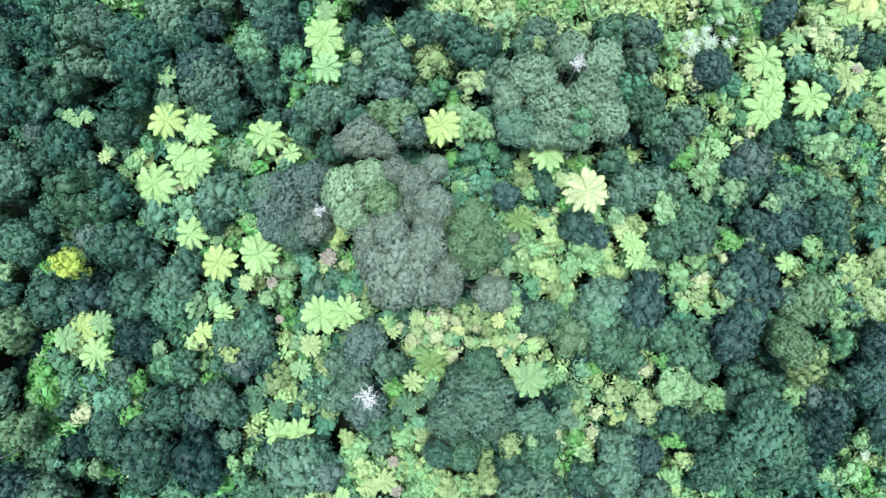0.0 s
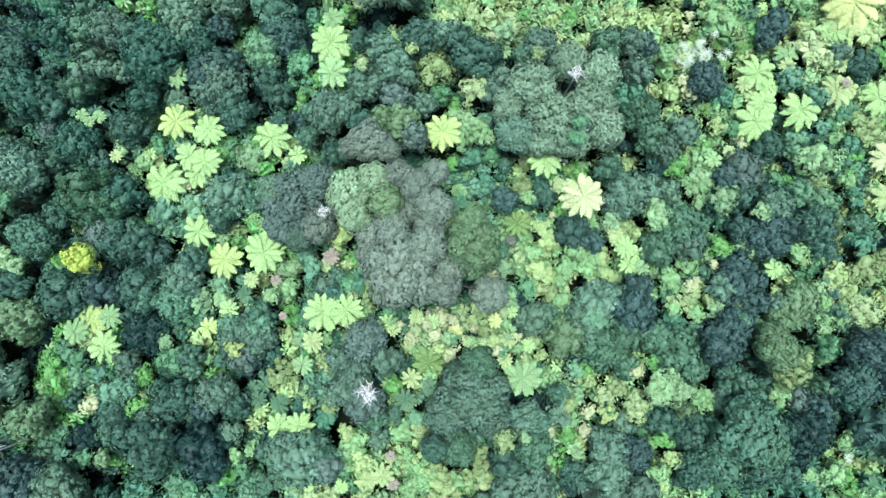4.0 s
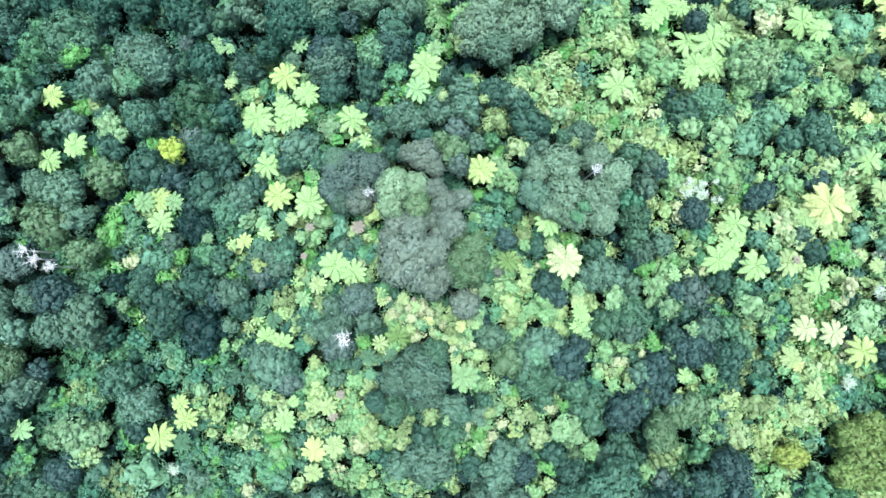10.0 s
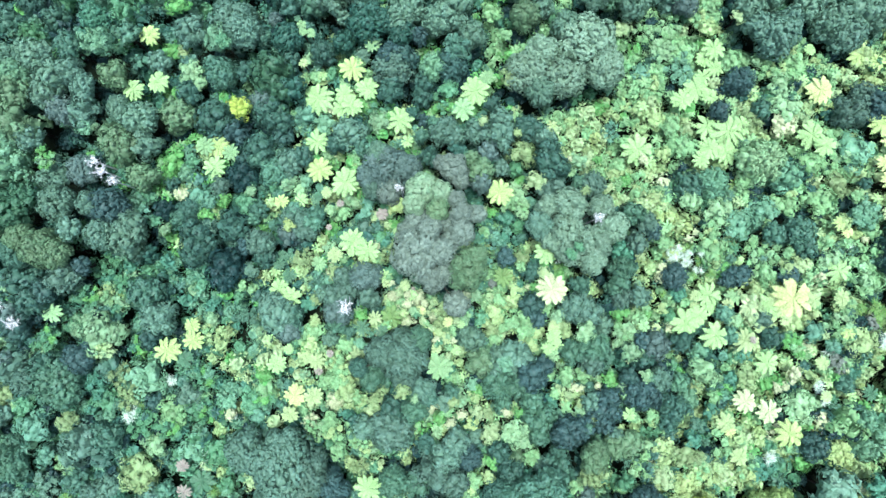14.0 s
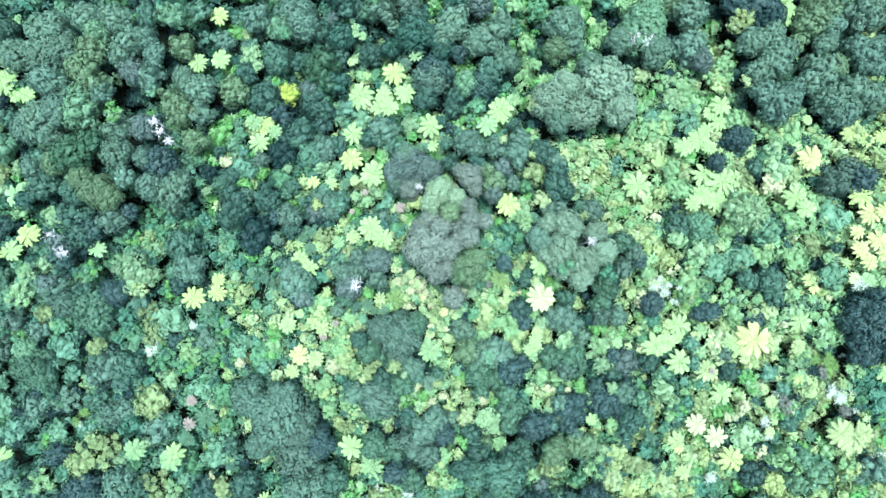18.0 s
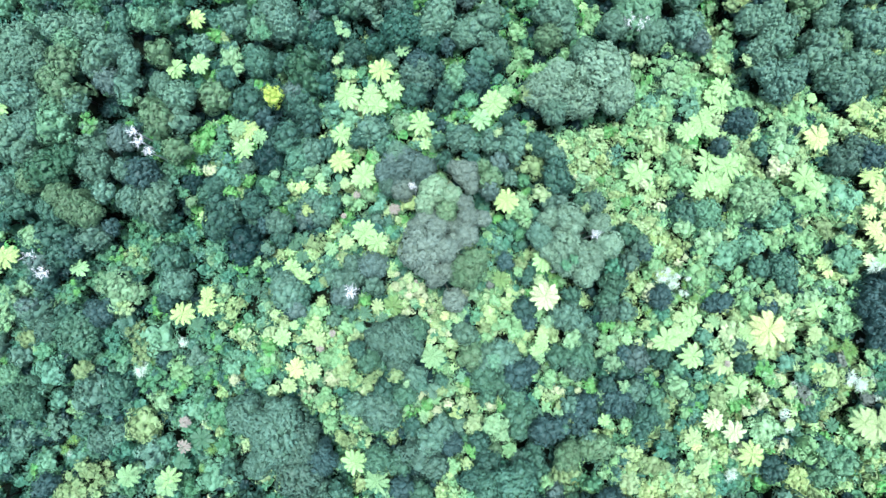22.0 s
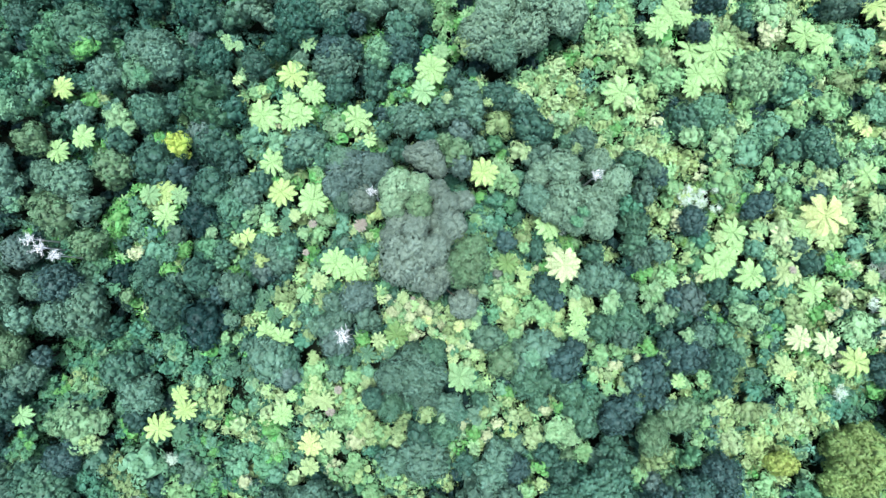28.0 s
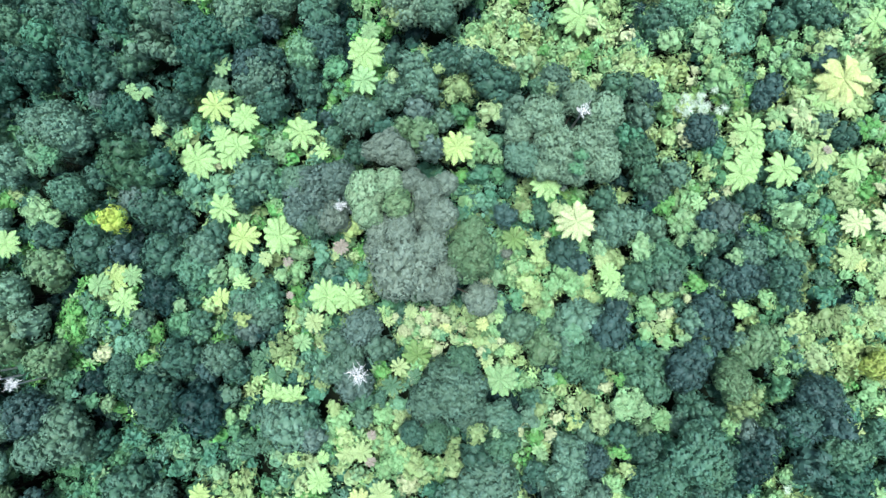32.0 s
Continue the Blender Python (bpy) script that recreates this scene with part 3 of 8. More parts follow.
tree("dull_green", 11.5, [(20.35, 21.77, 1.83, 11.5, "dull_green")])
tree("dull_green", 11.0, [(20.73, 18.87, 1.96, 11.0, "dull_green")])
tree("moss_green", 10.0, [(21.56, 14.86, 2.43, 10.0, "moss_green"), (20.17, 16.85, 1.84, 9.8, "mid_green"), (22.57, 12.53, 2.01, 9.5, "moss_green")])
tree("mid_teal", 9.0, [(18.38, 9.24, 1.76, 9.0, "mid_teal")])
tree("black_green", 11.0, [(21.49, 21.44, 1.54, 11.0, "black_green")])
shrub(24.19, 21.52, 1.13, 8.0, "light_green")
tree("black_green", 9.5, [(28.44, 18.62, 2.18, 9.5, "black_green")])
shrub(26.95, 17.75, 0.93, 7.0, "cream")
shrub(26.35, 18.86, 0.66, 7.0, "cream")
tree("mid_green", 8.0, [(30.65, 17.20, 1.41, 8.0, "mid_green")])
tree("grey_teal", 9.5, [(26.17, 13.30, 1.85, 9.5, "grey_teal")])
tree("dull_green", 9.0, [(24.27, 11.54, 2.14, 9.0, "dull_green")])
shrub(25.89, 9.68, 1.48, 7.5, "leaf_green")
shrub(28.48, 8.23, 1.63, 8.0, "light_teal")
tree("purple_grey", 10.0, [(32.12, 8.99, 2.43, 10.0, "purple_grey"), (30.45, 8.20, 1.58, 9.5, "black_green")])
tree("dark_teal", 9.0, [(35.20, 11.82, 1.92, 9.0, "dark_teal")])
tree("teal", 8.5, [(37.45, 18.95, 1.61, 8.5, "teal")])
tree("sea_green", 8.5, [(37.93, 12.22, 1.61, 8.5, "sea_green")])
tree("light_teal", 9.5, [(40.26, 10.60, 2.56, 9.5, "light_teal")])
tree("teal", 8.5, [(40.27, 17.20, 1.61, 8.5, "teal")])
shrub(39.47, 22.28, 2.27, 8.5, "cream_green")
shrub(41.00, 21.14, 1.30, 8.0, "cream_green")
tree("black_green", 9.0, [(34.69, 23.03, 1.33, 9.0, "black_green")])
tree("dull_green", 9.0, [(42.01, 21.65, 1.60, 9.0, "dull_green")])
tree("dark_olive", 11.5, [(-36.60, 4.86, 3.63, 11.5, "dark_olive"), (-33.84, 3.78, 2.29, 10.5, "dark_olive"), (-39.49, 2.94, 1.83, 10.0, "dark_teal"), (-32.27, 5.27, 2.29, 10.5, "dark_green")])
tree("teal", 7.5, [(-42.11, 1.31, 1.48, 7.5, "teal")])
tree("dark_teal", 9.5, [(-33.62, 0.72, 3.11, 9.5, "dark_teal"), (-35.15, 0.97, 2.13, 9.3, "purple_grey"), (-30.93, 0.43, 1.81, 9.2, "dark_teal")])
tree("blue_green", 8.0, [(-29.96, -1.15, 1.85, 8.0, "blue_green")])
tree("grey_teal", 9.5, [(-22.15, 5.36, 2.89, 9.5, "grey_teal"), (-22.70, 2.85, 1.81, 9.0, "dark_teal")])
shrub(-29.27, 3.87, 1.92, 7.5, "teal")
shrub(-29.53, 2.08, 1.32, 7.2, "teal")
shrub(-26.33, 4.34, 1.87, 7.3, "leaf_olive")
tree("dark_teal", 10.0, [(-38.99, -5.51, 3.19, 10.0, "dark_teal")])
tree("black_green", 9.5, [(-35.40, -5.06, 2.18, 9.5, "black_green")])
tree("dark_teal", 10.0, [(-30.92, -4.59, 2.32, 10.0, "dark_teal"), (-29.87, -6.08, 1.79, 9.6, "mid_teal")])
tree("grey_teal", 10.0, [(-26.31, -3.73, 2.64, 10.0, "grey_teal"), (-27.13, -5.86, 2.33, 9.8, "teal"), (-25.31, -1.70, 1.69, 9.4, "dark_teal")])
tree("blue_green", 8.0, [(-31.87, -7.53, 2.07, 8.0, "blue_green")])
shrub(-24.32, -5.29, 0.81, 7.5, "pale_olive")
shrub(-22.99, -4.22, 1.32, 7.0, "leaf_olive")
shrub(-25.33, -0.92, 1.09, 7.5, "grey_green")
tree("purple_grey", 13.0, [(-13.96, 4.43, 3.74, 13.0, "purple_grey"), (-16.10, 5.58, 1.90, 12.5, "grey_green"), (-11.57, 6.52, 2.10, 12.5, "purple_grey"), (-15.32, 1.98, 2.02, 12.0, "purple_grey"), (-11.52, 2.27, 2.11, 12.3, "smoky"), (-13.68, 1.09, 1.83, 11.5, "dull_green")], "dome")
tree("mid_teal", 9.0, [(-19.15, 4.79, 1.60, 9.0, "mid_teal")])
shrub(-13.50, -0.54, 1.36, 7.5, "teal")
shrub(-12.92, -2.24, 1.21, 7.0, "teal")
shrub(-14.91, -2.25, 0.82, 7.0, "light_teal")
shrub(-9.61, 1.29, 1.27, 9.0, "dull_yellow")
shrub(-10.22, -2.73, 0.99, 7.0, "mid_teal")
shrub(-8.83, -3.87, 0.99, 7.0, "fresh_green")
shrub(-6.59, -4.73, 1.53, 7.5, "light_olive")
shrub(-15.39, -4.46, 1.21, 7.0, "light_green")
shrub(-17.38, -5.29, 0.99, 7.0, "light_teal")
tree("mid_teal", 9.0, [(-18.36, -7.30, 1.92, 9.0, "mid_teal")])
shrub(-11.77, -3.97, 1.39, 6.5, "dull_green")
shrub(-4.42, -6.54, 1.10, 7.0, "fresh_green")
shrub(-1.61, -6.90, 0.99, 7.0, "light_teal")
shrub(1.07, -7.11, 1.10, 7.0, "cream")
tree("smoky", 18.5, [(-2.61, -2.15, 4.08, 18.5, "smoky"), (-3.31, 1.35, 1.88, 17.8, "smoky"), (-0.33, -0.08, 2.06, 17.9, "smoky"), (-7.51, 4.67, 2.40, 17.6, "pale_sage"), (-6.96, 2.49, 1.64, 17.0, "pale_sage"), (-3.97, 3.84, 1.74, 18.0, "sage_olive"), (-1.21, 5.33, 1.99, 17.3, "smoky"), (0.35, 3.60, 1.91, 17.2, "smoky"), (-5.28, 6.18, 1.53, 17.4, "pale_sage"), (-2.95, 6.62, 1.50, 17.0, "smoky"), (0.32, 6.82, 1.42, 16.4, "smoky"), (3.92, 0.06, 3.01, 17.6, "grey_olive"), (3.75, 2.48, 1.66, 16.4, "grey_olive"), (5.76, -4.23, 2.02, 14.5, "smoky"), (1.18, -3.81, 2.15, 16.0, "smoky"), (-5.67, 1.41, 1.69, 15.6, "smoky"), (-0.13, 1.75, 1.66, 16.2, "smoky"), (-2.34, 3.08, 1.58, 15.9, "smoky"), (-5.36, -0.56, 1.89, 15.4, "smoky"), (1.92, -1.85, 1.89, 15.2, "smoky")], "dome")
tree("black_green", 9.8, [(7.37, 5.46, 1.63, 9.8, "black_green")])
shrub(5.19, 6.30, 1.31, 7.5, "teal")
shrub(9.34, 6.75, 1.31, 7.5, "light_olive")
shrub(10.13, 5.79, 0.82, 7.0, "light_green")
tree("dark_teal", 8.0, [(11.62, 6.26, 1.63, 8.0, "dark_teal")])
shrub(13.27, 7.15, 0.98, 7.5, "cream_green")
shrub(11.27, 2.53, 0.97, 8.0, "yellow_green")
shrub(11.84, 1.34, 0.86, 8.0, "yellow_green")
shrub(10.55, 0.01, 1.09, 7.5, "light_green")
shrub(11.05, -1.83, 1.30, 7.8, "yellow_green")
tree("blue_green", 9.0, [(14.69, 2.19, 2.25, 9.0, "blue_green"), (16.50, 1.33, 1.60, 8.8, "black_green")])
shrub(15.42, 0.40, 1.63, 8.0, "jade")
shrub(14.05, -1.55, 1.09, 7.5, "light_green")
shrub(16.25, -1.11, 1.52, 8.0, "light_green")
shrub(18.96, 3.68, 1.20, 7.5, "pale_olive")
shrub(20.10, 2.77, 1.31, 7.5, "light_olive")
shrub(20.87, -1.51, 1.54, 7.0, "light_green")
tree("grey_teal", 9.5, [(17.07, -5.14, 2.78, 9.5, "grey_teal"), (15.38, -6.31, 1.87, 9.0, "grey_green"), (18.49, -4.18, 1.86, 9.2, "grey_teal")])
shrub(16.90, -6.63, 1.36, 9.8, "sea_green")
tree("black_green", 10.5, [(20.88, -5.68, 2.62, 10.5, "black_green"), (21.35, -3.36, 1.89, 10.0, "black_green")])
shrub(12.55, -4.28, 1.38, 7.0, "light_olive")
shrub(10.34, -3.79, 1.10, 7.0, "fresh_green")
shrub(13.08, -6.51, 1.38, 7.0, "mid_teal")
tree("grey_green", 9.0, [(10.79, -7.00, 2.47, 9.0, "grey_green")])
shrub(5.97, -7.28, 1.64, 7.5, "light_olive")
shrub(3.57, -7.06, 1.36, 7.5, "cream_green")
shrub(8.49, -5.71, 1.10, 7.0, "pale_olive")
shrub(7.61, -1.56, 0.99, 7.0, "pale_olive")
tree("grey_teal", 10.0, [(20.10, 6.13, 2.97, 10.0, "grey_teal"), (22.18, 6.77, 2.00, 9.8, "grey_teal")])
shrub(22.66, 4.05, 1.50, 10.6, "light_teal")
shrub(27.57, 7.07, 1.78, 8.5, "light_teal")
tree("grey_green", 8.5, [(24.92, 6.62, 1.61, 8.5, "grey_green")])
tree("moss_green", 9.5, [(25.37, 3.26, 2.78, 9.5, "moss_green"), (23.55, 0.69, 2.13, 9.4, "moss_green"), (26.66, 1.12, 2.02, 9.4, "dull_green"), (27.47, 3.14, 1.86, 9.2, "moss_green")])
shrub(30.03, 5.99, 1.52, 9.8, "pale_olive")
tree("dark_teal", 9.3, [(31.88, 6.87, 2.24, 9.3, "dark_teal")])
tree("dark_green", 8.0, [(29.71, 5.41, 1.63, 8.0, "dark_green")])
tree("grey_teal", 9.0, [(35.91, 5.43, 2.25, 9.0, "grey_teal"), (34.32, 4.74, 1.28, 8.8, "sea_green")])
tree("black_green", 10.0, [(34.69, 2.19, 3.08, 10.0, "black_green"), (36.56, 2.69, 1.79, 9.6, "black_green"), (32.02, 3.10, 1.58, 9.5, "blue_green")])
tree("dark_teal", 9.5, [(39.96, 3.68, 2.34, 9.5, "dark_teal"), (40.52, 1.58, 1.81, 9.2, "dark_teal")])
tree("sea_green", 9.0, [(38.52, 6.87, 1.60, 9.0, "sea_green")])
tree("leaf_olive", 9.0, [(40.78, 6.04, 1.81, 9.0, "leaf_olive")])
shrub(32.27, 1.53, 0.81, 7.5, "pale_olive")
shrub(33.31, 0.61, 0.81, 7.5, "light_green")
shrub(30.54, 1.02, 1.15, 7.0, "leaf_green")
tree("black_green", 10.0, [(31.94, -2.44, 3.19, 10.0, "black_green"), (30.09, -3.07, 1.90, 9.6, "grey_teal"), (33.47, -4.51, 1.59, 9.4, "black_green")])
shrub(25.16, -2.58, 1.35, 8.0, "light_green")
shrub(27.05, -3.11, 0.65, 7.5, "cream")
shrub(26.54, -4.71, 1.46, 8.0, "cream_green")
shrub(25.25, -5.53, 0.81, 7.5, "light_green")
shrub(28.91, -4.44, 0.76, 7.5, "light_olive")
shrub(29.81, -5.51, 0.98, 7.5, "pale_olive")
shrub(32.10, -5.01, 0.81, 7.5, "light_olive")
shrub(27.61, -6.05, 0.92, 7.5, "light_green")
shrub(26.77, -0.97, 1.35, 8.0, "jade")
shrub(29.17, -0.81, 0.48, 8.0, "cream")
shrub(35.96, -0.93, 1.03, 7.5, "light_green")
shrub(38.19, 0.69, 0.98, 7.5, "light_green")
shrub(35.72, -3.50, 0.54, 7.5, "yellow_green")
tree("grey_olive", 10.0, [(37.50, -4.59, 2.43, 10.0, "grey_olive"), (36.36, -6.15, 2.11, 9.8, "grey_olive"), (35.38, -4.71, 1.48, 9.4, "grey_teal")])
shrub(40.12, -3.06, 0.98, 7.5, "light_teal")
shrub(40.93, -4.44, 0.87, 7.5, "jade")
shrub(41.72, -1.98, 1.08, 8.0, "yellow_green")
shrub(39.99, -0.89, 1.50, 6.5, "olive")
shrub(41.46, -2.09, 0.98, 7.5, "teal")
tree("black_green", 11.0, [(29.80, -8.76, 2.70, 11.0, "black_green"), (30.81, -6.71, 1.87, 10.6, "black_green"), (31.20, -6.35, 0.92, 10.8, "teal")])
tree("leaf_olive", 9.3, [(34.41, -7.75, 1.91, 9.3, "leaf_olive")])
tree("deep_green", 8.5, [(-30.91, -9.47, 2.72, 8.5, "deep_green")])
shrub(-37.07, -10.12, 1.87, 7.5, "light_olive")
shrub(-39.90, -13.84, 2.41, 8.0, "leaf_green")
shrub(-40.37, -15.38, 1.36, 7.8, "leaf_green")
shrub(-39.34, -16.53, 1.36, 7.5, "leaf_green")
shrub(-37.47, -12.35, 1.09, 7.5, "fresh_green")
tree("leaf_olive", 8.3, [(-37.23, -14.19, 1.51, 8.3, "leaf_olive")])
tree("dull_green", 8.5, [(-32.06, -12.51, 1.67, 8.5, "dull_green")])
shrub(-27.73, -12.39, 1.64, 7.5, "fresh_green")
shrub(-30.48, -13.80, 0.99, 7.0, "leaf_green")
shrub(-28.01, -10.41, 0.81, 7.5, "pale_olive")
tree("mid_teal", 8.5, [(-25.40, -11.82, 1.61, 8.5, "mid_teal"), (-25.16, -13.58, 1.19, 8.0, "teal")])
tree("grey_teal", 9.5, [(-20.35, -9.25, 2.45, 9.5, "grey_teal"), (-21.14, -8.39, 1.59, 9.2, "teal"), (-19.57, -11.91, 2.02, 9.2, "purple_grey")])
shrub(-19.80, -10.57, 0.88, 10.0, "dull_yellow")
shrub(-33.87, -15.98, 1.79, 8.0, "teal")
shrub(-31.52, -15.21, 1.02, 8.0, "teal")
shrub(-35.72, -17.10, 1.09, 7.5, "cream")
tree("dark_teal", 7.5, [(-38.40, -16.87, 1.53, 7.5, "dark_teal")])
shrub(-39.89, -18.67, 1.66, 7.0, "leaf_green")
shrub(-39.79, -20.65, 1.42, 7.5, "fresh_green")
tree("dark_teal", 8.5, [(-33.48, -18.26, 2.11, 8.5, "dark_teal"), (-33.73, -19.90, 1.79, 8.2, "mid_teal")])
tree("dark_teal", 11.0, [(-26.82, -16.01, 2.49, 11.0, "dark_teal"), (-25.14, -15.78, 1.76, 10.6, "dark_teal")])
shrub(-28.94, -17.80, 0.91, 8.5, "grey_teal")
tree("deep_green", 8.0, [(-36.68, -20.54, 1.85, 8.0, "deep_green")])
tree("moss_green", 8.0, [(-40.36, -21.98, 1.90, 8.0, "moss_green")])
tree("dull_green", 11.0, [(-21.81, -15.21, 2.27, 11.0, "dull_green"), (-20.38, -14.70, 1.37, 11.3, "grey_teal"), (-22.92, -16.78, 1.55, 10.5, "black_green")])
tree("dark_teal", 10.0, [(-19.89, -16.40, 1.73, 10.0, "dark_teal")])
tree("dark_teal", 11.5, [(-28.55, -20.73, 3.42, 11.5, "dark_teal"), (-30.58, -19.71, 1.85, 11.0, "dark_teal"), (-27.58, -22.43, 2.07, 10.8, "dark_teal")])
tree("deep_green", 11.0, [(-23.21, -20.95, 3.45, 11.0, "deep_green"), (-22.00, -22.48, 2.08, 10.5, "deep_green")])
shrub(-20.40, -19.26, 1.29, 8.5, "grey_green")
shrub(-20.15, -21.96, 0.98, 7.5, "light_green")
shrub(-38.43, -23.19, 1.63, 8.0, "teal")
shrub(-36.06, -22.67, 0.98, 7.5, "fresh_green")
shrub(-34.13, -22.65, 0.98, 7.5, "pale_olive")
tree("dull_green", 9.5, [(-18.29, -9.98, 2.45, 9.5, "dull_green"), (-17.94, -8.37, 1.80, 9.3, "teal")])
shrub(-13.31, -9.54, 1.31, 7.5, "pale_olive")
shrub(-14.96, -12.89, 1.59, 7.5, "light_olive")
shrub(-16.36, -13.97, 1.04, 7.2, "light_olive")
shrub(-12.78, -12.61, 0.82, 7.0, "fresh_green")
shrub(-10.58, -12.00, 1.20, 7.5, "light_olive")
shrub(-12.83, -15.12, 1.38, 7.0, "mid_teal")
tree("purple_grey", 11.0, [(-6.53, -9.50, 2.59, 11.0, "purple_grey"), (-4.26, -11.47, 2.08, 10.5, "dull_green"), (-7.47, -13.16, 2.32, 10.0, "dull_green"), (-9.18, -11.44, 1.57, 10.0, "dull_green")])
tree("purple_grey", 10.4, [(-6.65, -15.97, 2.41, 10.4, "purple_grey"), (-8.66, -14.67, 1.89, 10.0, "dull_green"), (-9.85, -15.34, 1.31, 9.5, "grey_green"), (-5.55, -17.82, 1.58, 9.5, "moss_green")])
shrub(-3.68, -17.37, 1.10, 7.0, "mid_teal")
shrub(-10.75, -18.20, 1.36, 7.5, "mid_green")
tree("grey_teal", 10.5, [(-12.91, -21.76, 3.05, 10.5, "grey_teal"), (-14.62, -21.29, 2.32, 10.0, "grey_teal"), (-11.04, -20.50, 1.79, 9.8, "mid_teal"), (-10.20, -22.59, 2.00, 9.8, "purple_grey")])
shrub(-8.52, -19.18, 0.98, 7.5, "yellow_green")
shrub(-7.76, -20.62, 1.59, 7.5, "light_green")
shrub(-8.82, -22.22, 1.53, 7.5, "light_green")
shrub(-6.63, -22.13, 1.20, 7.5, "yellow_green")
shrub(-9.84, -21.31, 0.92, 7.5, "teal")
tree("grey_green", 7.8, [(-5.28, -19.90, 1.52, 7.8, "grey_green")])
shrub(-2.92, -19.35, 1.38, 7.0, "light_green")
shrub(-1.80, -21.68, 1.87, 7.5, "light_green")
shrub(-0.43, -22.61, 1.31, 7.5, "light_green")
shrub(-3.66, -22.65, 1.31, 7.5, "yellow_green")
tree("dull_green", 8.5, [(0.13, -20.21, 1.34, 8.5, "dull_green")])
tree("dull_green", 13.0, [(4.47, -14.80, 4.16, 13.0, "dull_green"), (1.77, -16.43, 2.41, 12.5, "dull_green"), (5.01, -11.69, 2.16, 11.2, "moss_green"), (6.76, -17.19, 1.93, 11.8, "dull_green"), (3.02, -19.94, 2.33, 9.8, "moss_green"), (0.86, -19.97, 1.44, 10.8, "dark_teal")], "dome")
tree("grey_teal", 11.5, [(9.83, -16.71, 2.25, 11.5, "grey_teal"), (11.14, -16.80, 1.43, 11.0, "mid_teal")])
shrub(7.49, -18.42, 1.09, 12.4, "light_olive")
tree("moss_green", 11.0, [(10.79, -19.92, 2.11, 11.0, "moss_green")])
shrub(9.53, -18.06, 0.60, 11.8, "light_teal")
shrub(5.15, -21.41, 1.34, 8.5, "light_olive")
shrub(5.68, -22.72, 1.07, 8.3, "light_olive")
tree("dark_teal", 10.0, [(8.40, -21.86, 2.32, 10.0, "dark_teal")])
shrub(10.49, -9.31, 1.08, 8.0, "light_olive")
tree("grey_olive", 9.5, [(13.84, -8.82, 2.34, 9.5, "grey_olive")])
tree("moss_green", 9.5, [(17.56, -9.56, 2.78, 9.5, "moss_green"), (20.03, -8.48, 2.13, 9.3, "moss_green"), (16.29, -8.05, 1.59, 9.3, "grey_teal")])
shrub(14.82, -11.88, 1.01, 8.5, "leaf_olive")
tree("mid_teal", 8.0, [(13.40, -14.90, 1.57, 8.0, "mid_teal")])
shrub(14.29, -15.80, 1.09, 7.5, "light_olive")
shrub(18.28, -14.63, 0.98, 7.5, "cream_green")
shrub(19.37, -13.84, 1.09, 7.5, "light_olive")
shrub(21.66, -15.78, 1.57, 8.0, "cream_green")
shrub(18.53, -16.54, 0.98, 7.5, "dull_yellow")
shrub(16.77, -16.38, 0.77, 7.0, "cream")
shrub(14.47, -17.29, 1.35, 8.0, "light_green")
shrub(15.97, -18.23, 0.81, 8.0, "cream")
shrub(14.54, -18.71, 1.09, 7.5, "leaf_green")
shrub(13.50, -21.41, 1.36, 7.5, "leaf_green")
shrub(15.55, -20.74, 0.76, 7.5, "light_teal")
tree("moss_green", 9.0, [(20.15, -11.52, 1.81, 9.0, "moss_green")])
shrub(21.12, -12.05, 0.64, 8.5, "cream")
tree("grey_teal", 10.0, [(18.29, -19.61, 2.32, 10.0, "grey_teal"), (18.79, -21.75, 2.00, 9.8, "grey_teal")])
tree("black_green", 9.5, [(21.19, -20.32, 2.12, 9.5, "black_green")])
tree("dark_teal", 9.0, [(15.27, -22.57, 1.87, 9.0, "dark_teal")])
tree("grey_green", 8.0, [(20.02, -17.45, 1.35, 8.0, "grey_green")])
tree("moss_green", 9.6, [(25.33, -9.94, 3.10, 9.6, "moss_green"), (23.07, -8.43, 1.91, 9.4, "moss_green"), (26.72, -11.44, 1.81, 9.2, "moss_green")])
shrub(22.21, -10.80, 0.73, 9.8, "leaf_green")
shrub(24.30, -13.47, 1.89, 10.0, "light_teal")
shrub(22.89, -12.82, 1.15, 9.8, "light_teal")
shrub(22.87, -14.10, 1.05, 9.5, "light_teal")
shrub(25.39, -13.60, 1.04, 9.8, "light_teal")
shrub(28.21, -14.58, 1.43, 9.0, "jade")
tree("grey_olive", 8.4, [(26.68, -16.05, 1.51, 8.4, "grey_olive")])
tree("mid_teal", 8.5, [(27.89, -11.80, 1.12, 8.5, "mid_teal")])
tree("mid_teal", 9.6, [(31.29, -12.94, 2.33, 9.6, "mid_teal"), (32.33, -14.45, 1.80, 9.4, "dark_teal"), (29.91, -14.59, 1.59, 9.2, "grey_teal")])
tree("mid_teal", 9.5, [(34.21, -13.21, 2.01, 9.5, "mid_teal")])
shrub(34.81, -13.79, 1.10, 9.8, "jade")
tree("grey_olive", 13.0, [(34.24, -9.42, 2.39, 13.0, "grey_olive"), (35.62, -10.32, 1.78, 13.0, "light_olive"), (33.76, -7.89, 1.70, 12.5, "grey_olive"), (34.90, -11.82, 1.39, 12.5, "light_olive")], "dome")
tree("purple_grey", 10.0, [(36.91, -13.85, 1.67, 10.0, "purple_grey")])
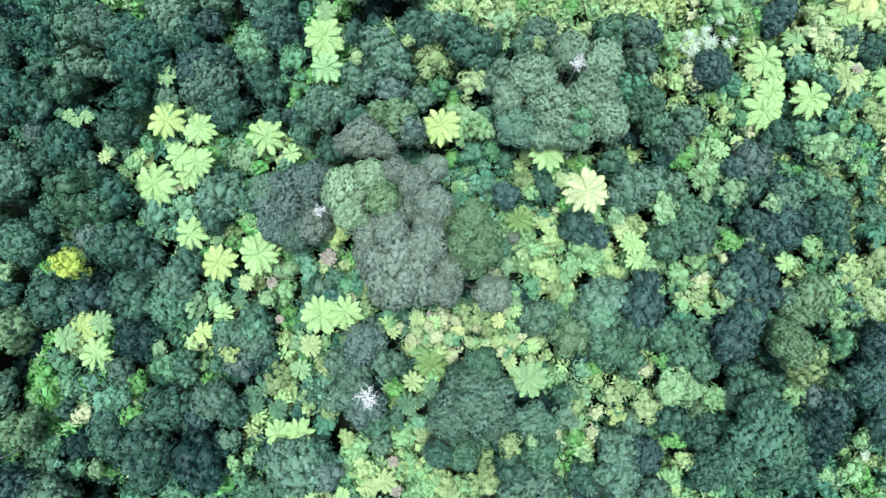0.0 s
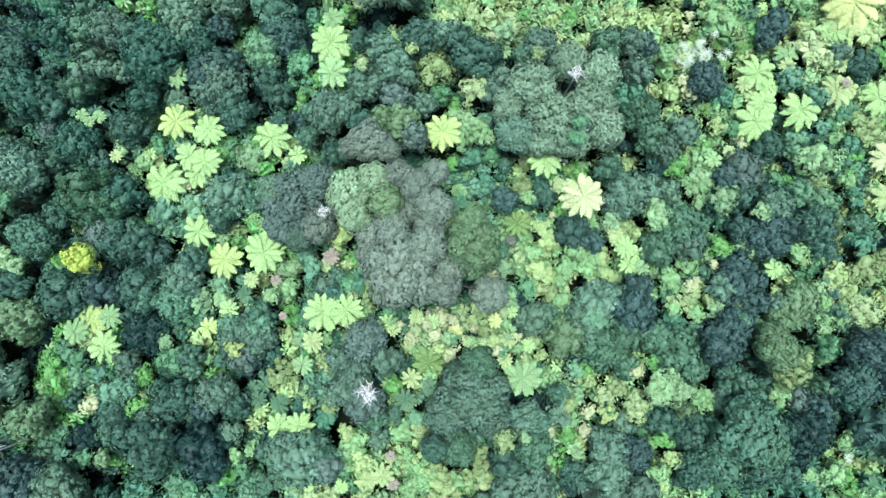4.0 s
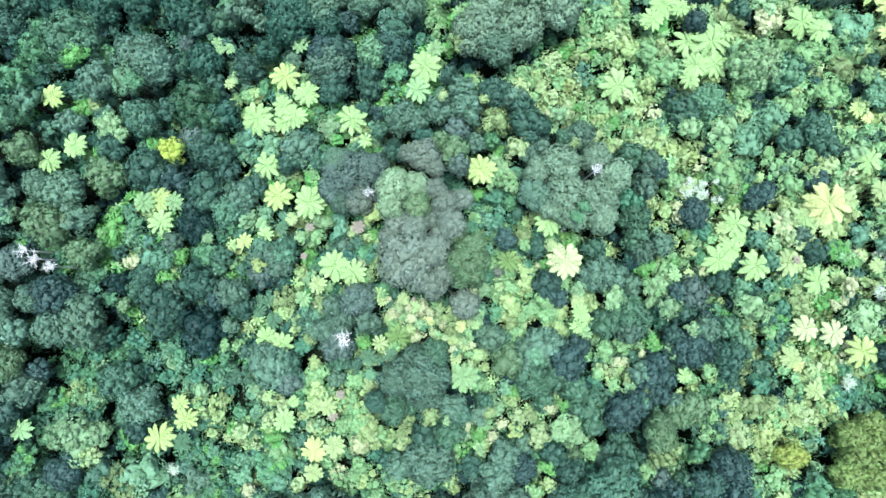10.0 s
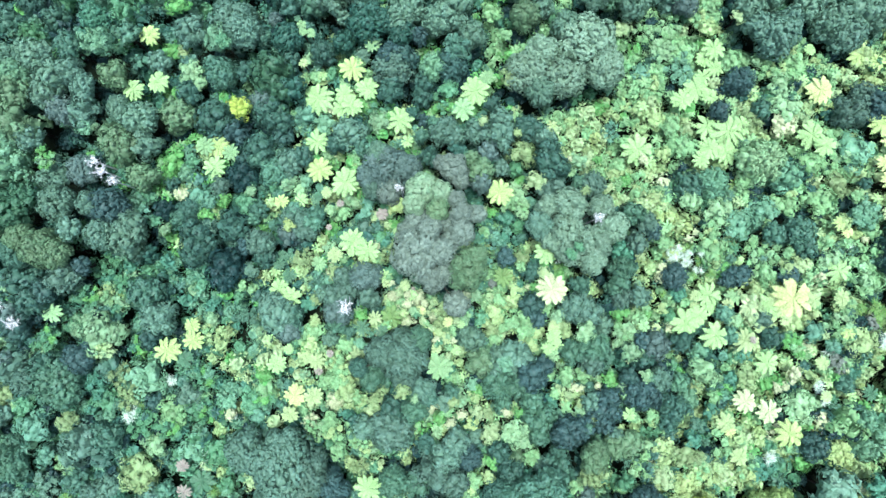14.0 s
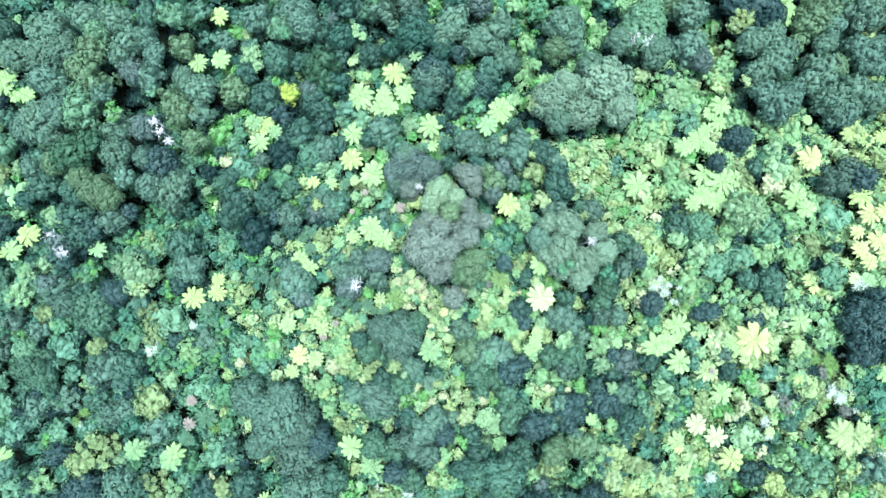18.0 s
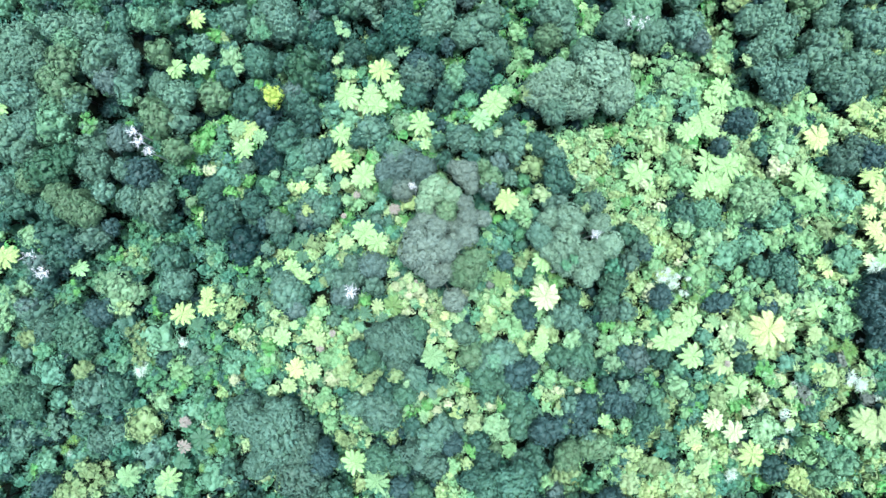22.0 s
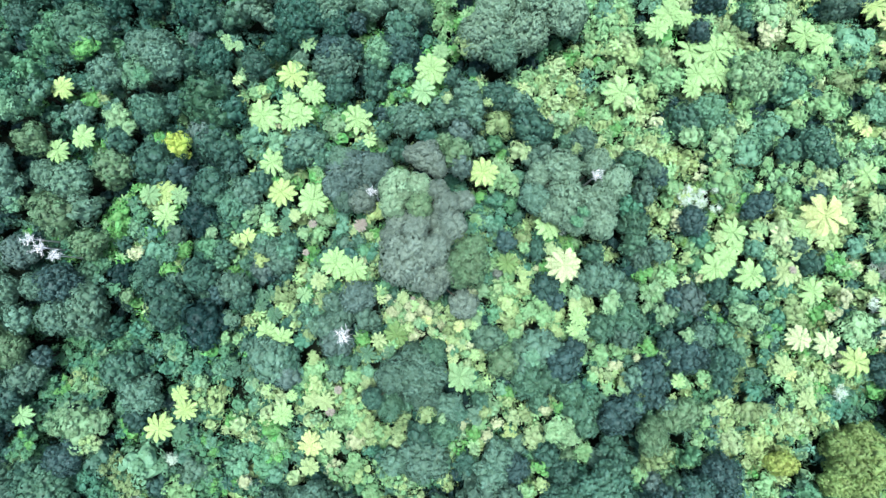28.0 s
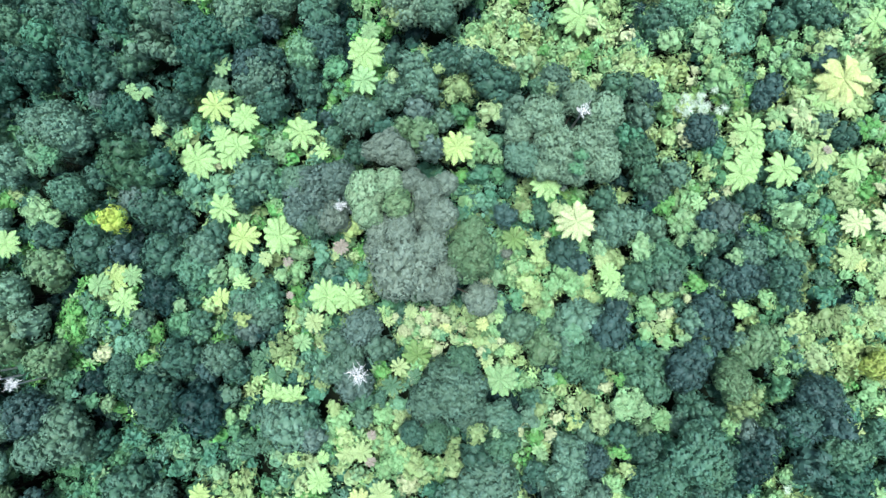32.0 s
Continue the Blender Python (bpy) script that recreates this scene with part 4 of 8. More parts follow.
tree("mid_teal", 13.5, [(31.36, -17.20, 3.49, 13.5, "mid_teal"), (32.99, -18.49, 2.39, 13.0, "moss_green"), (30.88, -15.21, 2.18, 13.0, "mid_teal"), (33.86, -17.08, 1.90, 12.6, "dark_teal"), (29.16, -20.51, 2.46, 11.5, "mid_teal"), (32.84, -20.84, 1.93, 11.8, "dark_teal")])
tree("dark_teal", 9.5, [(26.99, -17.98, 2.56, 9.5, "dark_teal"), (24.29, -17.34, 2.03, 9.0, "dark_teal"), (29.24, -17.63, 1.60, 9.0, "mid_green")])
shrub(23.99, -18.97, 0.97, 7.8, "leaf_green")
shrub(24.91, -20.71, 1.02, 8.2, "yellow_green")
shrub(23.56, -22.35, 1.02, 8.0, "light_green")
tree("deep_green", 10.5, [(38.45, -17.31, 2.83, 10.5, "deep_green"), (39.47, -15.37, 1.89, 10.0, "black_green"), (37.67, -19.94, 1.58, 9.5, "deep_green")])
tree("moss_green", 9.0, [(41.04, -13.44, 1.87, 9.0, "moss_green")])
tree("fresh_green", 9.0, [(40.73, -9.07, 1.60, 9.0, "fresh_green")])
shrub(41.53, -21.69, 1.30, 8.0, "light_green")
shrub(38.62, -21.97, 0.75, 8.0, "light_green")
tree("dark_teal", 10.4, [(27.16, -21.50, 2.30, 10.4, "dark_teal")])
tree("dark_teal", 9.0, [(37.01, -21.78, 1.76, 9.0, "dark_teal")])
tree("mid_teal", 12.0, [(-75.86, -30.74, 3.87, 12.0, "mid_teal"), (-79.02, -30.18, 2.57, 11.5, "mid_teal")])
tree("grey_green", 14.0, [(-68.84, -23.81, 3.97, 14.0, "grey_green"), (-64.85, -23.95, 3.05, 14.0, "grey_green"), (-66.90, -27.04, 2.70, 13.5, "grey_green")], "dome")
tree("grey_green", 12.5, [(-70.45, -30.48, 3.01, 12.5, "grey_green")])
tree("grey_green", 14.0, [(-66.19, -17.62, 2.59, 14.0, "grey_green"), (-63.52, -17.86, 2.15, 13.6, "leaf_olive")])
tree("grey_green", 14.0, [(-62.79, -14.42, 2.78, 14.0, "grey_green"), (-59.40, -15.06, 2.79, 13.6, "grey_green"), (-58.51, -17.72, 2.25, 13.2, "grey_green")])
tree("mid_teal", 13.0, [(-60.39, -10.26, 2.16, 13.0, "mid_teal"), (-57.86, -12.99, 2.44, 13.0, "grey_teal")])
tree("leaf_olive", 13.0, [(-57.69, -7.81, 2.53, 13.0, "leaf_olive")])
tree("grey_olive", 14.0, [(-61.69, -20.40, 2.59, 14.0, "grey_olive")])
tree("grey_teal", 13.0, [(-63.65, -29.07, 3.36, 13.0, "grey_teal")])
tree("grey_olive", 14.0, [(-58.21, -23.14, 3.60, 14.0, "grey_olive"), (-61.09, -23.76, 2.43, 13.5, "grey_olive"), (-55.85, -23.83, 2.16, 13.2, "grey_teal")])
tree("purple_grey", 12.5, [(-55.68, -18.22, 2.54, 12.5, "purple_grey"), (-53.47, -16.45, 2.64, 12.5, "grey_teal"), (-54.93, -13.68, 2.18, 12.5, "grey_teal")])
shrub(-52.06, -17.85, 1.57, 10.5, "sea_green")
tree("grey_olive", 11.0, [(-53.95, -9.49, 2.31, 11.0, "grey_olive")])
tree("grey_green", 12.0, [(-46.49, -12.22, 3.02, 12.0, "grey_green"), (-49.49, -12.87, 2.20, 11.6, "grey_green"), (-43.07, -14.56, 2.48, 11.6, "grey_green")])
tree("grey_olive", 12.5, [(-45.81, -16.73, 3.10, 12.5, "grey_olive"), (-48.08, -16.87, 2.47, 12.0, "grey_olive")])
tree("grey_green", 13.5, [(-58.98, -34.38, 3.90, 13.5, "grey_green"), (-58.67, -31.29, 2.80, 13.2, "grey_teal"), (-59.85, -36.39, 2.53, 13.0, "grey_teal")], "dome")
tree("leaf_olive", 13.5, [(-56.33, -28.49, 3.44, 13.5, "leaf_olive"), (-57.95, -26.51, 2.43, 13.2, "leaf_olive")])
shrub(-51.87, -24.35, 1.62, 13.0, "leaf_green")
tree("grey_green", 12.5, [(-50.57, -26.56, 3.01, 12.5, "grey_green")])
tree("purple_grey", 12.0, [(-47.84, -22.96, 2.56, 12.0, "purple_grey")])
tree("black_green", 10.0, [(-68.28, -39.09, 2.52, 10.0, "black_green")])
tree("mid_teal", 9.5, [(-64.96, -38.72, 1.77, 9.5, "mid_teal")])
shrub(-65.48, -42.08, 1.78, 9.0, "light_teal")
tree("grey_teal", 12.0, [(-45.43, 7.32, 3.96, 12.0, "grey_teal"), (-45.63, 4.44, 2.57, 11.6, "leaf_olive"), (-43.08, 7.45, 2.57, 11.6, "grey_teal")])
tree("grey_teal", 11.0, [(-49.46, 2.47, 2.68, 11.0, "grey_teal")])
tree("grey_teal", 9.5, [(-50.60, -3.82, 1.96, 9.5, "grey_teal")])
tree("mid_teal", 10.0, [(-42.34, 0.44, 2.61, 10.0, "mid_teal")])
shrub(-43.00, 3.91, 1.09, 12.0, "fresh_green")
shrub(-46.16, -2.29, 1.69, 9.0, "light_teal")
shrub(-43.53, -2.56, 1.03, 9.0, "light_teal")
tree("grey_olive", 10.5, [(-43.31, -8.27, 3.07, 10.5, "grey_olive"), (-43.99, -4.70, 1.95, 10.0, "dark_teal")])
tree("grey_green", 12.0, [(-27.16, 25.64, 3.40, 12.0, "grey_green"), (-26.46, 22.59, 2.57, 11.6, "grey_green")])
tree("grey_green", 12.0, [(-21.27, 28.72, 3.30, 12.0, "grey_green"), (-21.86, 31.17, 2.38, 11.6, "grey_green"), (-21.93, 26.09, 2.38, 11.6, "grey_green")])
tree("purple_grey", 11.0, [(-26.61, 31.36, 2.49, 11.0, "purple_grey")])
tree("mid_teal", 11.0, [(-17.48, 25.32, 2.68, 11.0, "mid_teal"), (-16.75, 27.88, 2.49, 11.0, "grey_green")])
shrub(-22.75, 35.12, 1.50, 9.0, "light_green")
shrub(-17.21, 33.01, 1.70, 8.5, "jade")
shrub(-13.12, 31.30, 1.03, 8.5, "light_green")
tree("grey_green", 12.0, [(-14.67, 39.00, 3.77, 12.0, "grey_green"), (-12.11, 38.11, 2.85, 11.6, "grey_green"), (-12.66, 35.14, 2.58, 11.4, "grey_olive")])
shrub(-18.69, 42.35, 1.59, 9.0, "fresh_green")
shrub(-12.99, 47.63, 2.16, 9.0, "mid_green")
tree("leaf_olive", 13.0, [(-5.86, 47.56, 4.58, 13.0, "leaf_olive"), (-6.52, 43.25, 2.64, 12.4, "grey_green"), (-1.56, 46.60, 3.01, 12.4, "grey_green"), (-6.82, 49.89, 3.00, 12.6, "leaf_olive")], "dome")
shrub(-10.97, 47.83, 1.29, 10.5, "light_green")
tree("silver_green", 14.0, [(-2.77, 36.91, 4.81, 14.0, "silver_green"), (-6.93, 28.35, 3.62, 13.5, "silver_green"), (-7.21, 31.71, 2.62, 13.0, "silver_green"), (-6.79, 37.26, 2.45, 12.6, "grey_green"), (1.57, 35.45, 3.25, 13.4, "silver_green"), (-2.21, 31.04, 3.44, 13.4, "silver_green"), (-3.64, 27.16, 2.53, 13.0, "grey_green")], "dome")
shrub(-8.08, 26.76, 1.75, 11.0, "light_olive")
tree("grey_olive", 11.5, [(-6.64, 54.26, 2.67, 11.5, "grey_olive")])
tree("grey_green", 12.0, [(-2.36, 55.42, 3.40, 12.0, "grey_green")])
shrub(-5.70, 58.23, 1.59, 9.0, "light_olive")
tree("black_green", 12.5, [(3.59, 64.68, 4.79, 12.5, "black_green"), (0.92, 62.94, 3.02, 12.0, "black_green"), (6.83, 64.44, 2.56, 12.0, "deep_green")])
shrub(4.06, 60.64, 1.83, 11.5, "dull_yellow")
shrub(4.07, 59.07, 1.30, 10.0, "light_olive")
tree("grey_teal", 11.0, [(1.61, 51.86, 3.34, 11.0, "grey_teal"), (4.79, 51.38, 2.12, 11.0, "purple_grey")])
tree("grey_green", 12.0, [(7.92, 59.08, 2.74, 12.0, "grey_green"), (9.23, 62.30, 2.56, 12.0, "grey_green")])
tree("grey_green", 12.5, [(12.78, 59.93, 3.85, 12.5, "grey_green"), (12.00, 56.45, 2.19, 12.0, "grey_green"), (12.58, 62.34, 2.19, 12.0, "grey_green")])
tree("grey_teal", 12.8, [(17.93, 55.74, 3.93, 12.8, "grey_teal"), (15.21, 54.60, 2.36, 12.4, "grey_teal"), (18.16, 58.09, 2.36, 12.4, "grey_teal")])
tree("grey_olive", 11.0, [(13.04, 64.77, 1.75, 11.0, "grey_olive")])
tree("grey_olive", 12.0, [(11.94, 70.99, 3.96, 12.0, "grey_olive"), (12.11, 67.99, 2.57, 11.6, "grey_olive"), (14.62, 70.87, 2.38, 11.6, "grey_teal")])
shrub(9.27, 71.87, 1.85, 10.5, "pale_olive")
tree("grey_green", 11.5, [(16.05, 67.59, 2.20, 11.5, "grey_green")])
tree("grey_green", 12.5, [(18.88, 64.15, 3.66, 12.5, "grey_green"), (18.82, 61.12, 2.56, 12.0, "grey_green"), (19.97, 66.18, 2.37, 12.0, "grey_olive")])
tree("grey_green", 12.0, [(23.64, 62.71, 3.49, 12.0, "grey_green"), (25.33, 66.15, 3.49, 12.0, "grey_green")])
tree("grey_green", 12.0, [(17.09, 76.87, 3.49, 12.0, "grey_green")])
tree("grey_teal", 12.0, [(21.68, 71.97, 3.30, 12.0, "grey_teal"), (24.20, 71.31, 2.20, 11.6, "grey_teal")])
tree("grey_green", 12.0, [(28.04, 67.69, 2.65, 12.0, "grey_green")])
shrub(14.01, 79.99, 1.90, 8.0, "leaf_green")
shrub(6.65, 57.19, 1.70, 8.5, "jade")
shrub(7.77, 54.92, 1.70, 8.5, "light_green")
shrub(7.74, 51.87, 1.60, 8.5, "light_green")
shrub(4.33, 48.90, 2.28, 8.0, "jade")
shrub(2.89, 45.58, 1.90, 8.0, "light_teal")
shrub(12.05, 54.25, 1.02, 10.0, "cream_green")
shrub(6.33, 45.23, 2.28, 8.0, "light_teal")
shrub(8.92, 46.78, 2.28, 8.0, "jade")
shrub(9.52, 51.57, 1.60, 8.5, "yellow_green")
shrub(10.50, 44.18, 2.48, 8.0, "sea_green")
shrub(15.53, 49.99, 1.90, 8.0, "light_green")
tree("black_green", 10.0, [(18.32, 47.66, 2.52, 10.0, "black_green"), (18.64, 42.21, 1.87, 9.5, "black_green"), (18.57, 48.39, 1.76, 10.0, "blue_green")])
tree("mid_teal", 8.5, [(23.54, 46.79, 1.79, 8.5, "mid_teal")])
shrub(22.93, 44.43, 1.90, 8.0, "light_olive")
shrub(19.72, 52.03, 2.28, 8.0, "jade")
shrub(23.82, 55.45, 2.67, 8.0, "jade")
shrub(23.80, 51.46, 2.28, 8.0, "light_teal")
shrub(26.65, 49.81, 2.57, 8.0, "light_teal")
shrub(14.68, 36.45, 1.71, 8.0, "light_green")
shrub(18.27, 35.38, 1.90, 8.0, "light_green")
tree("dull_green", 10.0, [(34.16, 54.73, 2.90, 10.0, "dull_green"), (33.64, 57.57, 1.96, 9.6, "dull_green")])
tree("black_green", 10.0, [(36.83, 58.43, 2.61, 10.0, "black_green")])
tree("light_teal", 11.0, [(28.31, 39.91, 3.91, 11.0, "light_teal"), (31.84, 40.31, 2.79, 10.6, "sea_green"), (25.89, 39.01, 2.41, 10.6, "light_teal")])
shrub(34.19, 45.36, 2.28, 8.0, "jade")
shrub(36.39, 47.98, 2.57, 8.0, "jade")
shrub(38.11, 50.87, 3.14, 8.5, "sea_green")
tree("sea_green", 9.0, [(24.60, 33.37, 2.93, 9.0, "sea_green"), (22.13, 31.04, 2.65, 8.8, "mid_teal")])
shrub(23.48, 29.09, 1.70, 8.5, "light_teal")
shrub(28.08, 36.63, 1.71, 8.0, "jade")
shrub(41.41, 58.26, 1.71, 8.0, "light_teal")
tree("grey_teal", 11.0, [(26.18, 63.10, 3.06, 11.0, "grey_teal")])
shrub(30.84, 63.63, 2.19, 8.0, "yellow_green")
shrub(28.33, 31.08, 2.67, 8.0, "light_teal")
shrub(28.77, 27.19, 1.61, 8.0, "light_green")
shrub(30.32, 25.50, 2.57, 8.0, "jade")
shrub(31.23, 30.98, 2.48, 8.0, "sea_green")
shrub(33.23, 34.81, 2.28, 8.0, "sea_green")
shrub(35.09, 37.59, 2.28, 8.0, "jade")
tree("mid_teal", 9.0, [(35.98, 32.83, 1.97, 9.0, "mid_teal")])
tree("mid_teal", 9.5, [(38.68, 35.45, 2.63, 9.5, "mid_teal"), (40.87, 34.29, 1.88, 9.0, "mid_teal")])
shrub(35.95, 29.25, 2.28, 8.0, "jade")
shrub(39.36, 30.99, 2.46, 8.5, "light_green")
shrub(38.67, 27.85, 1.61, 8.0, "light_green")
tree("black_green", 8.8, [(35.90, 24.93, 1.98, 8.8, "black_green")])
tree("black_green", 8.4, [(41.73, 29.48, 1.89, 8.4, "black_green")])
shrub(38.87, 41.48, 2.67, 8.0, "jade")
shrub(39.36, 44.98, 1.90, 8.0, "light_olive")
shrub(45.45, 35.25, 2.19, 8.0, "light_teal")
shrub(44.67, 43.95, 2.66, 8.5, "sea_green")
shrub(50.56, 37.78, 3.43, 8.5, "jade")
shrub(51.62, 40.54, 2.28, 8.2, "sea_green")
shrub(51.88, 36.23, 2.18, 8.2, "light_green")
shrub(50.13, 31.55, 1.90, 8.0, "yellow_green")
tree("black_green", 13.0, [(53.37, 41.74, 4.76, 13.0, "black_green"), (52.75, 45.23, 3.47, 12.5, "black_green"), (57.65, 41.27, 3.47, 12.5, "deep_green"), (55.97, 37.91, 2.56, 12.0, "black_green")])
shrub(43.13, 40.69, 1.32, 8.0, "yellow_green")
tree("dark_teal", 8.0, [(42.33, 47.60, 1.13, 8.0, "dark_teal")])
tree("dark_teal", 9.0, [(44.97, 20.52, 1.97, 9.0, "dark_teal")])
shrub(48.17, 22.03, 1.90, 8.0, "leaf_green")
shrub(49.53, 25.11, 1.71, 8.0, "teal")
shrub(52.47, 28.47, 2.48, 8.0, "jade")
shrub(52.68, 25.21, 1.23, 8.0, "teal")
shrub(56.24, 28.51, 3.06, 8.0, "yellow_green")
shrub(45.85, 14.11, 1.90, 8.0, "light_olive")
shrub(50.53, 18.39, 1.13, 8.0, "cream")
shrub(54.72, 15.28, 2.67, 8.0, "light_teal")
tree("mid_teal", 8.0, [(57.80, 22.06, 1.61, 8.0, "mid_teal")])
tree("jade", 9.0, [(61.34, 17.70, 3.41, 9.0, "jade"), (62.94, 19.85, 1.89, 8.6, "sea_green")])
tree("blue_green", 9.5, [(58.87, 11.70, 2.34, 9.5, "blue_green")])
shrub(65.84, 28.27, 3.45, 8.0, "light_olive")
shrub(62.99, 27.37, 1.61, 8.0, "light_green")
shrub(68.15, 29.79, 2.67, 8.0, "light_olive")
shrub(65.30, 35.66, 3.14, 8.5, "mid_green")
shrub(68.60, 33.87, 2.19, 8.0, "fresh_green")
tree("leaf_olive", 8.5, [(67.18, 20.20, 3.14, 8.5, "leaf_olive")])
tree("grey_teal", 9.0, [(73.17, 27.75, 2.64, 9.0, "grey_teal")])
shrub(69.26, 24.27, 1.71, 8.0, "light_green")
shrub(53.30, 3.84, 1.90, 8.0, "light_green")
shrub(55.26, 4.53, 1.71, 8.0, "mid_green")
shrub(63.19, 13.78, 2.19, 8.0, "dull_yellow")
tree("leaf_olive", 8.5, [(65.48, 16.35, 2.27, 8.5, "leaf_olive")])
shrub(61.70, 36.52, 2.48, 8.0, "mid_green")
shrub(58.85, 36.16, 1.71, 8.0, "jade")
tree("sea_green", 9.5, [(-62.11, -42.60, 2.53, 9.5, "sea_green")])
shrub(-59.56, -46.13, 1.61, 8.0, "light_olive")
tree("dark_olive", 14.0, [(-51.46, -33.84, 3.42, 14.0, "dark_olive"), (-51.06, -30.57, 2.33, 13.5, "dark_olive"), (-52.46, -36.88, 2.35, 13.0, "grey_olive")])
tree("grey_green", 14.0, [(-46.83, -28.47, 2.96, 14.0, "grey_green")])
tree("mid_teal", 12.0, [(-51.46, -41.07, 2.74, 12.0, "mid_teal"), (-55.13, -40.50, 1.83, 11.5, "grey_teal")])
tree("grey_olive", 14.0, [(-44.46, -34.69, 3.23, 14.0, "grey_olive"), (-47.35, -35.27, 2.33, 13.5, "grey_olive"), (-42.42, -33.97, 2.33, 13.5, "grey_olive"), (-46.88, -37.72, 2.16, 13.0, "mid_teal")], "dome")
tree("grey_teal", 13.0, [(-43.03, -30.12, 1.80, 13.0, "grey_teal")])
tree("black_green", 12.0, [(-41.97, -24.76, 3.02, 12.0, "black_green"), (-44.23, -26.14, 2.11, 11.5, "grey_teal")])
tree("grey_olive", 11.5, [(-40.84, -18.27, 2.57, 11.5, "grey_olive")])
tree("grey_green", 12.0, [(-36.97, -26.76, 3.30, 12.0, "grey_green"), (-40.07, -28.41, 2.57, 11.6, "grey_teal"), (-37.33, -24.38, 2.10, 11.6, "grey_green")])
tree("black_green", 11.0, [(-38.99, -33.46, 1.56, 11.0, "black_green")])
tree("dull_green", 11.5, [(-40.34, -36.49, 2.57, 11.5, "dull_green")])
tree("dark_teal", 11.5, [(-44.54, -40.77, 3.42, 11.5, "dark_teal"), (-42.05, -42.17, 2.59, 11.0, "dark_teal"), (-41.09, -39.63, 2.12, 11.0, "blue_green")])
shrub(-47.05, -43.64, 1.76, 10.0, "pale_olive")
tree("dark_green", 8.5, [(-34.01, -27.06, 1.89, 8.5, "dark_green")])
tree("purple_grey", 10.0, [(-43.99, -45.84, 1.76, 10.0, "purple_grey")])
tree("blue_green", 9.0, [(-42.32, -47.21, 2.64, 9.0, "blue_green")])
tree("blue_green", 9.0, [(-52.84, -52.27, 2.64, 9.0, "blue_green")])
shrub(-36.96, -37.27, 1.90, 8.0, "fresh_green")
shrub(-34.45, -34.91, 1.71, 8.0, "light_green")
shrub(-33.82, -32.63, 1.62, 7.5, "olive")
tree("mid_teal", 10.0, [(-30.16, -31.44, 3.09, 10.0, "mid_teal")])
shrub(-38.06, -32.51, 2.20, 7.5, "olive")
shrub(-43.49, -53.02, 1.59, 9.0, "light_teal")
shrub(-41.59, -56.03, 2.16, 9.0, "light_teal")
tree("moss_green", 8.5, [(-46.13, -57.00, 1.89, 8.5, "moss_green")])
tree("grey_teal", 10.5, [(-38.49, -51.48, 2.79, 10.5, "grey_teal"), (-35.32, -51.33, 2.51, 10.4, "grey_teal"), (-39.75, -51.25, 1.76, 10.4, "purple_grey")])
tree("moss_green", 11.0, [(-31.70, -48.64, 3.91, 11.0, "moss_green"), (-29.22, -49.12, 2.50, 10.6, "moss_green"), (-34.51, -48.51, 2.60, 10.6, "mid_teal")])
tree("black_green", 10.5, [(-31.06, -44.14, 2.51, 10.5, "black_green")])
shrub(-31.63, -40.44, 3.20, 9.5, "pale_olive")
shrub(-29.70, -38.18, 1.88, 9.0, "pale_olive")
shrub(-29.25, -41.14, 1.40, 9.0, "cream_green")
shrub(-34.08, -40.45, 1.87, 9.2, "pale_olive")
tree("grey_teal", 10.5, [(-26.23, -32.65, 3.07, 10.5, "grey_teal")])
tree("blue_green", 9.0, [(-25.50, -36.12, 1.88, 9.0, "blue_green")])
shrub(-37.21, -45.56, 1.71, 8.0, "fresh_green")
shrub(-36.91, -55.49, 1.61, 8.0, "light_olive")
shrub(-33.46, -55.20, 1.61, 8.0, "fresh_green")
tree("grey_teal", 9.0, [(-35.28, -57.86, 1.88, 9.0, "grey_teal")])
shrub(-30.64, -56.83, 2.46, 8.5, "teal")
shrub(-36.74, -61.14, 1.71, 8.0, "fresh_green")
shrub(-27.26, -52.09, 1.59, 9.0, "light_olive")
tree("dull_green", 9.0, [(-37.13, -64.42, 2.26, 9.0, "dull_green")])
tree("moss_green", 10.5, [(-31.66, -62.15, 3.74, 10.5, "moss_green"), (-28.81, -61.89, 2.61, 10.0, "moss_green"), (-34.13, -61.00, 2.14, 10.0, "leaf_olive")])
tree("dull_green", 9.0, [(-38.84, -60.06, 2.26, 9.0, "dull_green")])
shrub(-27.69, -46.06, 2.19, 8.0, "mid_green")
shrub(-27.63, -43.05, 2.19, 8.0, "mid_teal")
shrub(-25.47, -42.84, 1.90, 8.0, "light_olive")
shrub(-22.60, -40.93, 3.24, 8.5, "leaf_olive")
shrub(-22.67, -44.49, 1.90, 8.0, "light_olive")
tree("blue_green", 8.0, [(-19.31, -42.83, 1.61, 8.0, "blue_green")])
tree("grey_teal", 10.0, [(-23.46, -53.36, 3.38, 10.0, "grey_teal"), (-21.26, -50.74, 2.53, 9.6, "mid_teal"), (-23.43, -55.57, 1.87, 9.4, "grey_teal")])
shrub(-15.98, -38.92, 1.90, 8.0, "grey_green")
shrub(-16.39, -42.35, 2.19, 8.0, "jade")
shrub(-15.06, -44.49, 1.71, 8.0, "fresh_green")
shrub(-15.00, -47.33, 1.71, 8.0, "light_teal")
shrub(-26.67, -58.83, 1.71, 8.0, "teal")
shrub(-33.87, -68.23, 1.71, 8.0, "sea_green")
shrub(-23.65, -57.56, 1.61, 8.0, "jade")
tree("grey_teal", 8.5, [(-26.63, -66.56, 2.27, 8.5, "grey_teal")])
shrub(-29.83, -70.48, 2.19, 8.0, "sea_green")
shrub(-26.63, -72.55, 2.48, 8.0, "teal")
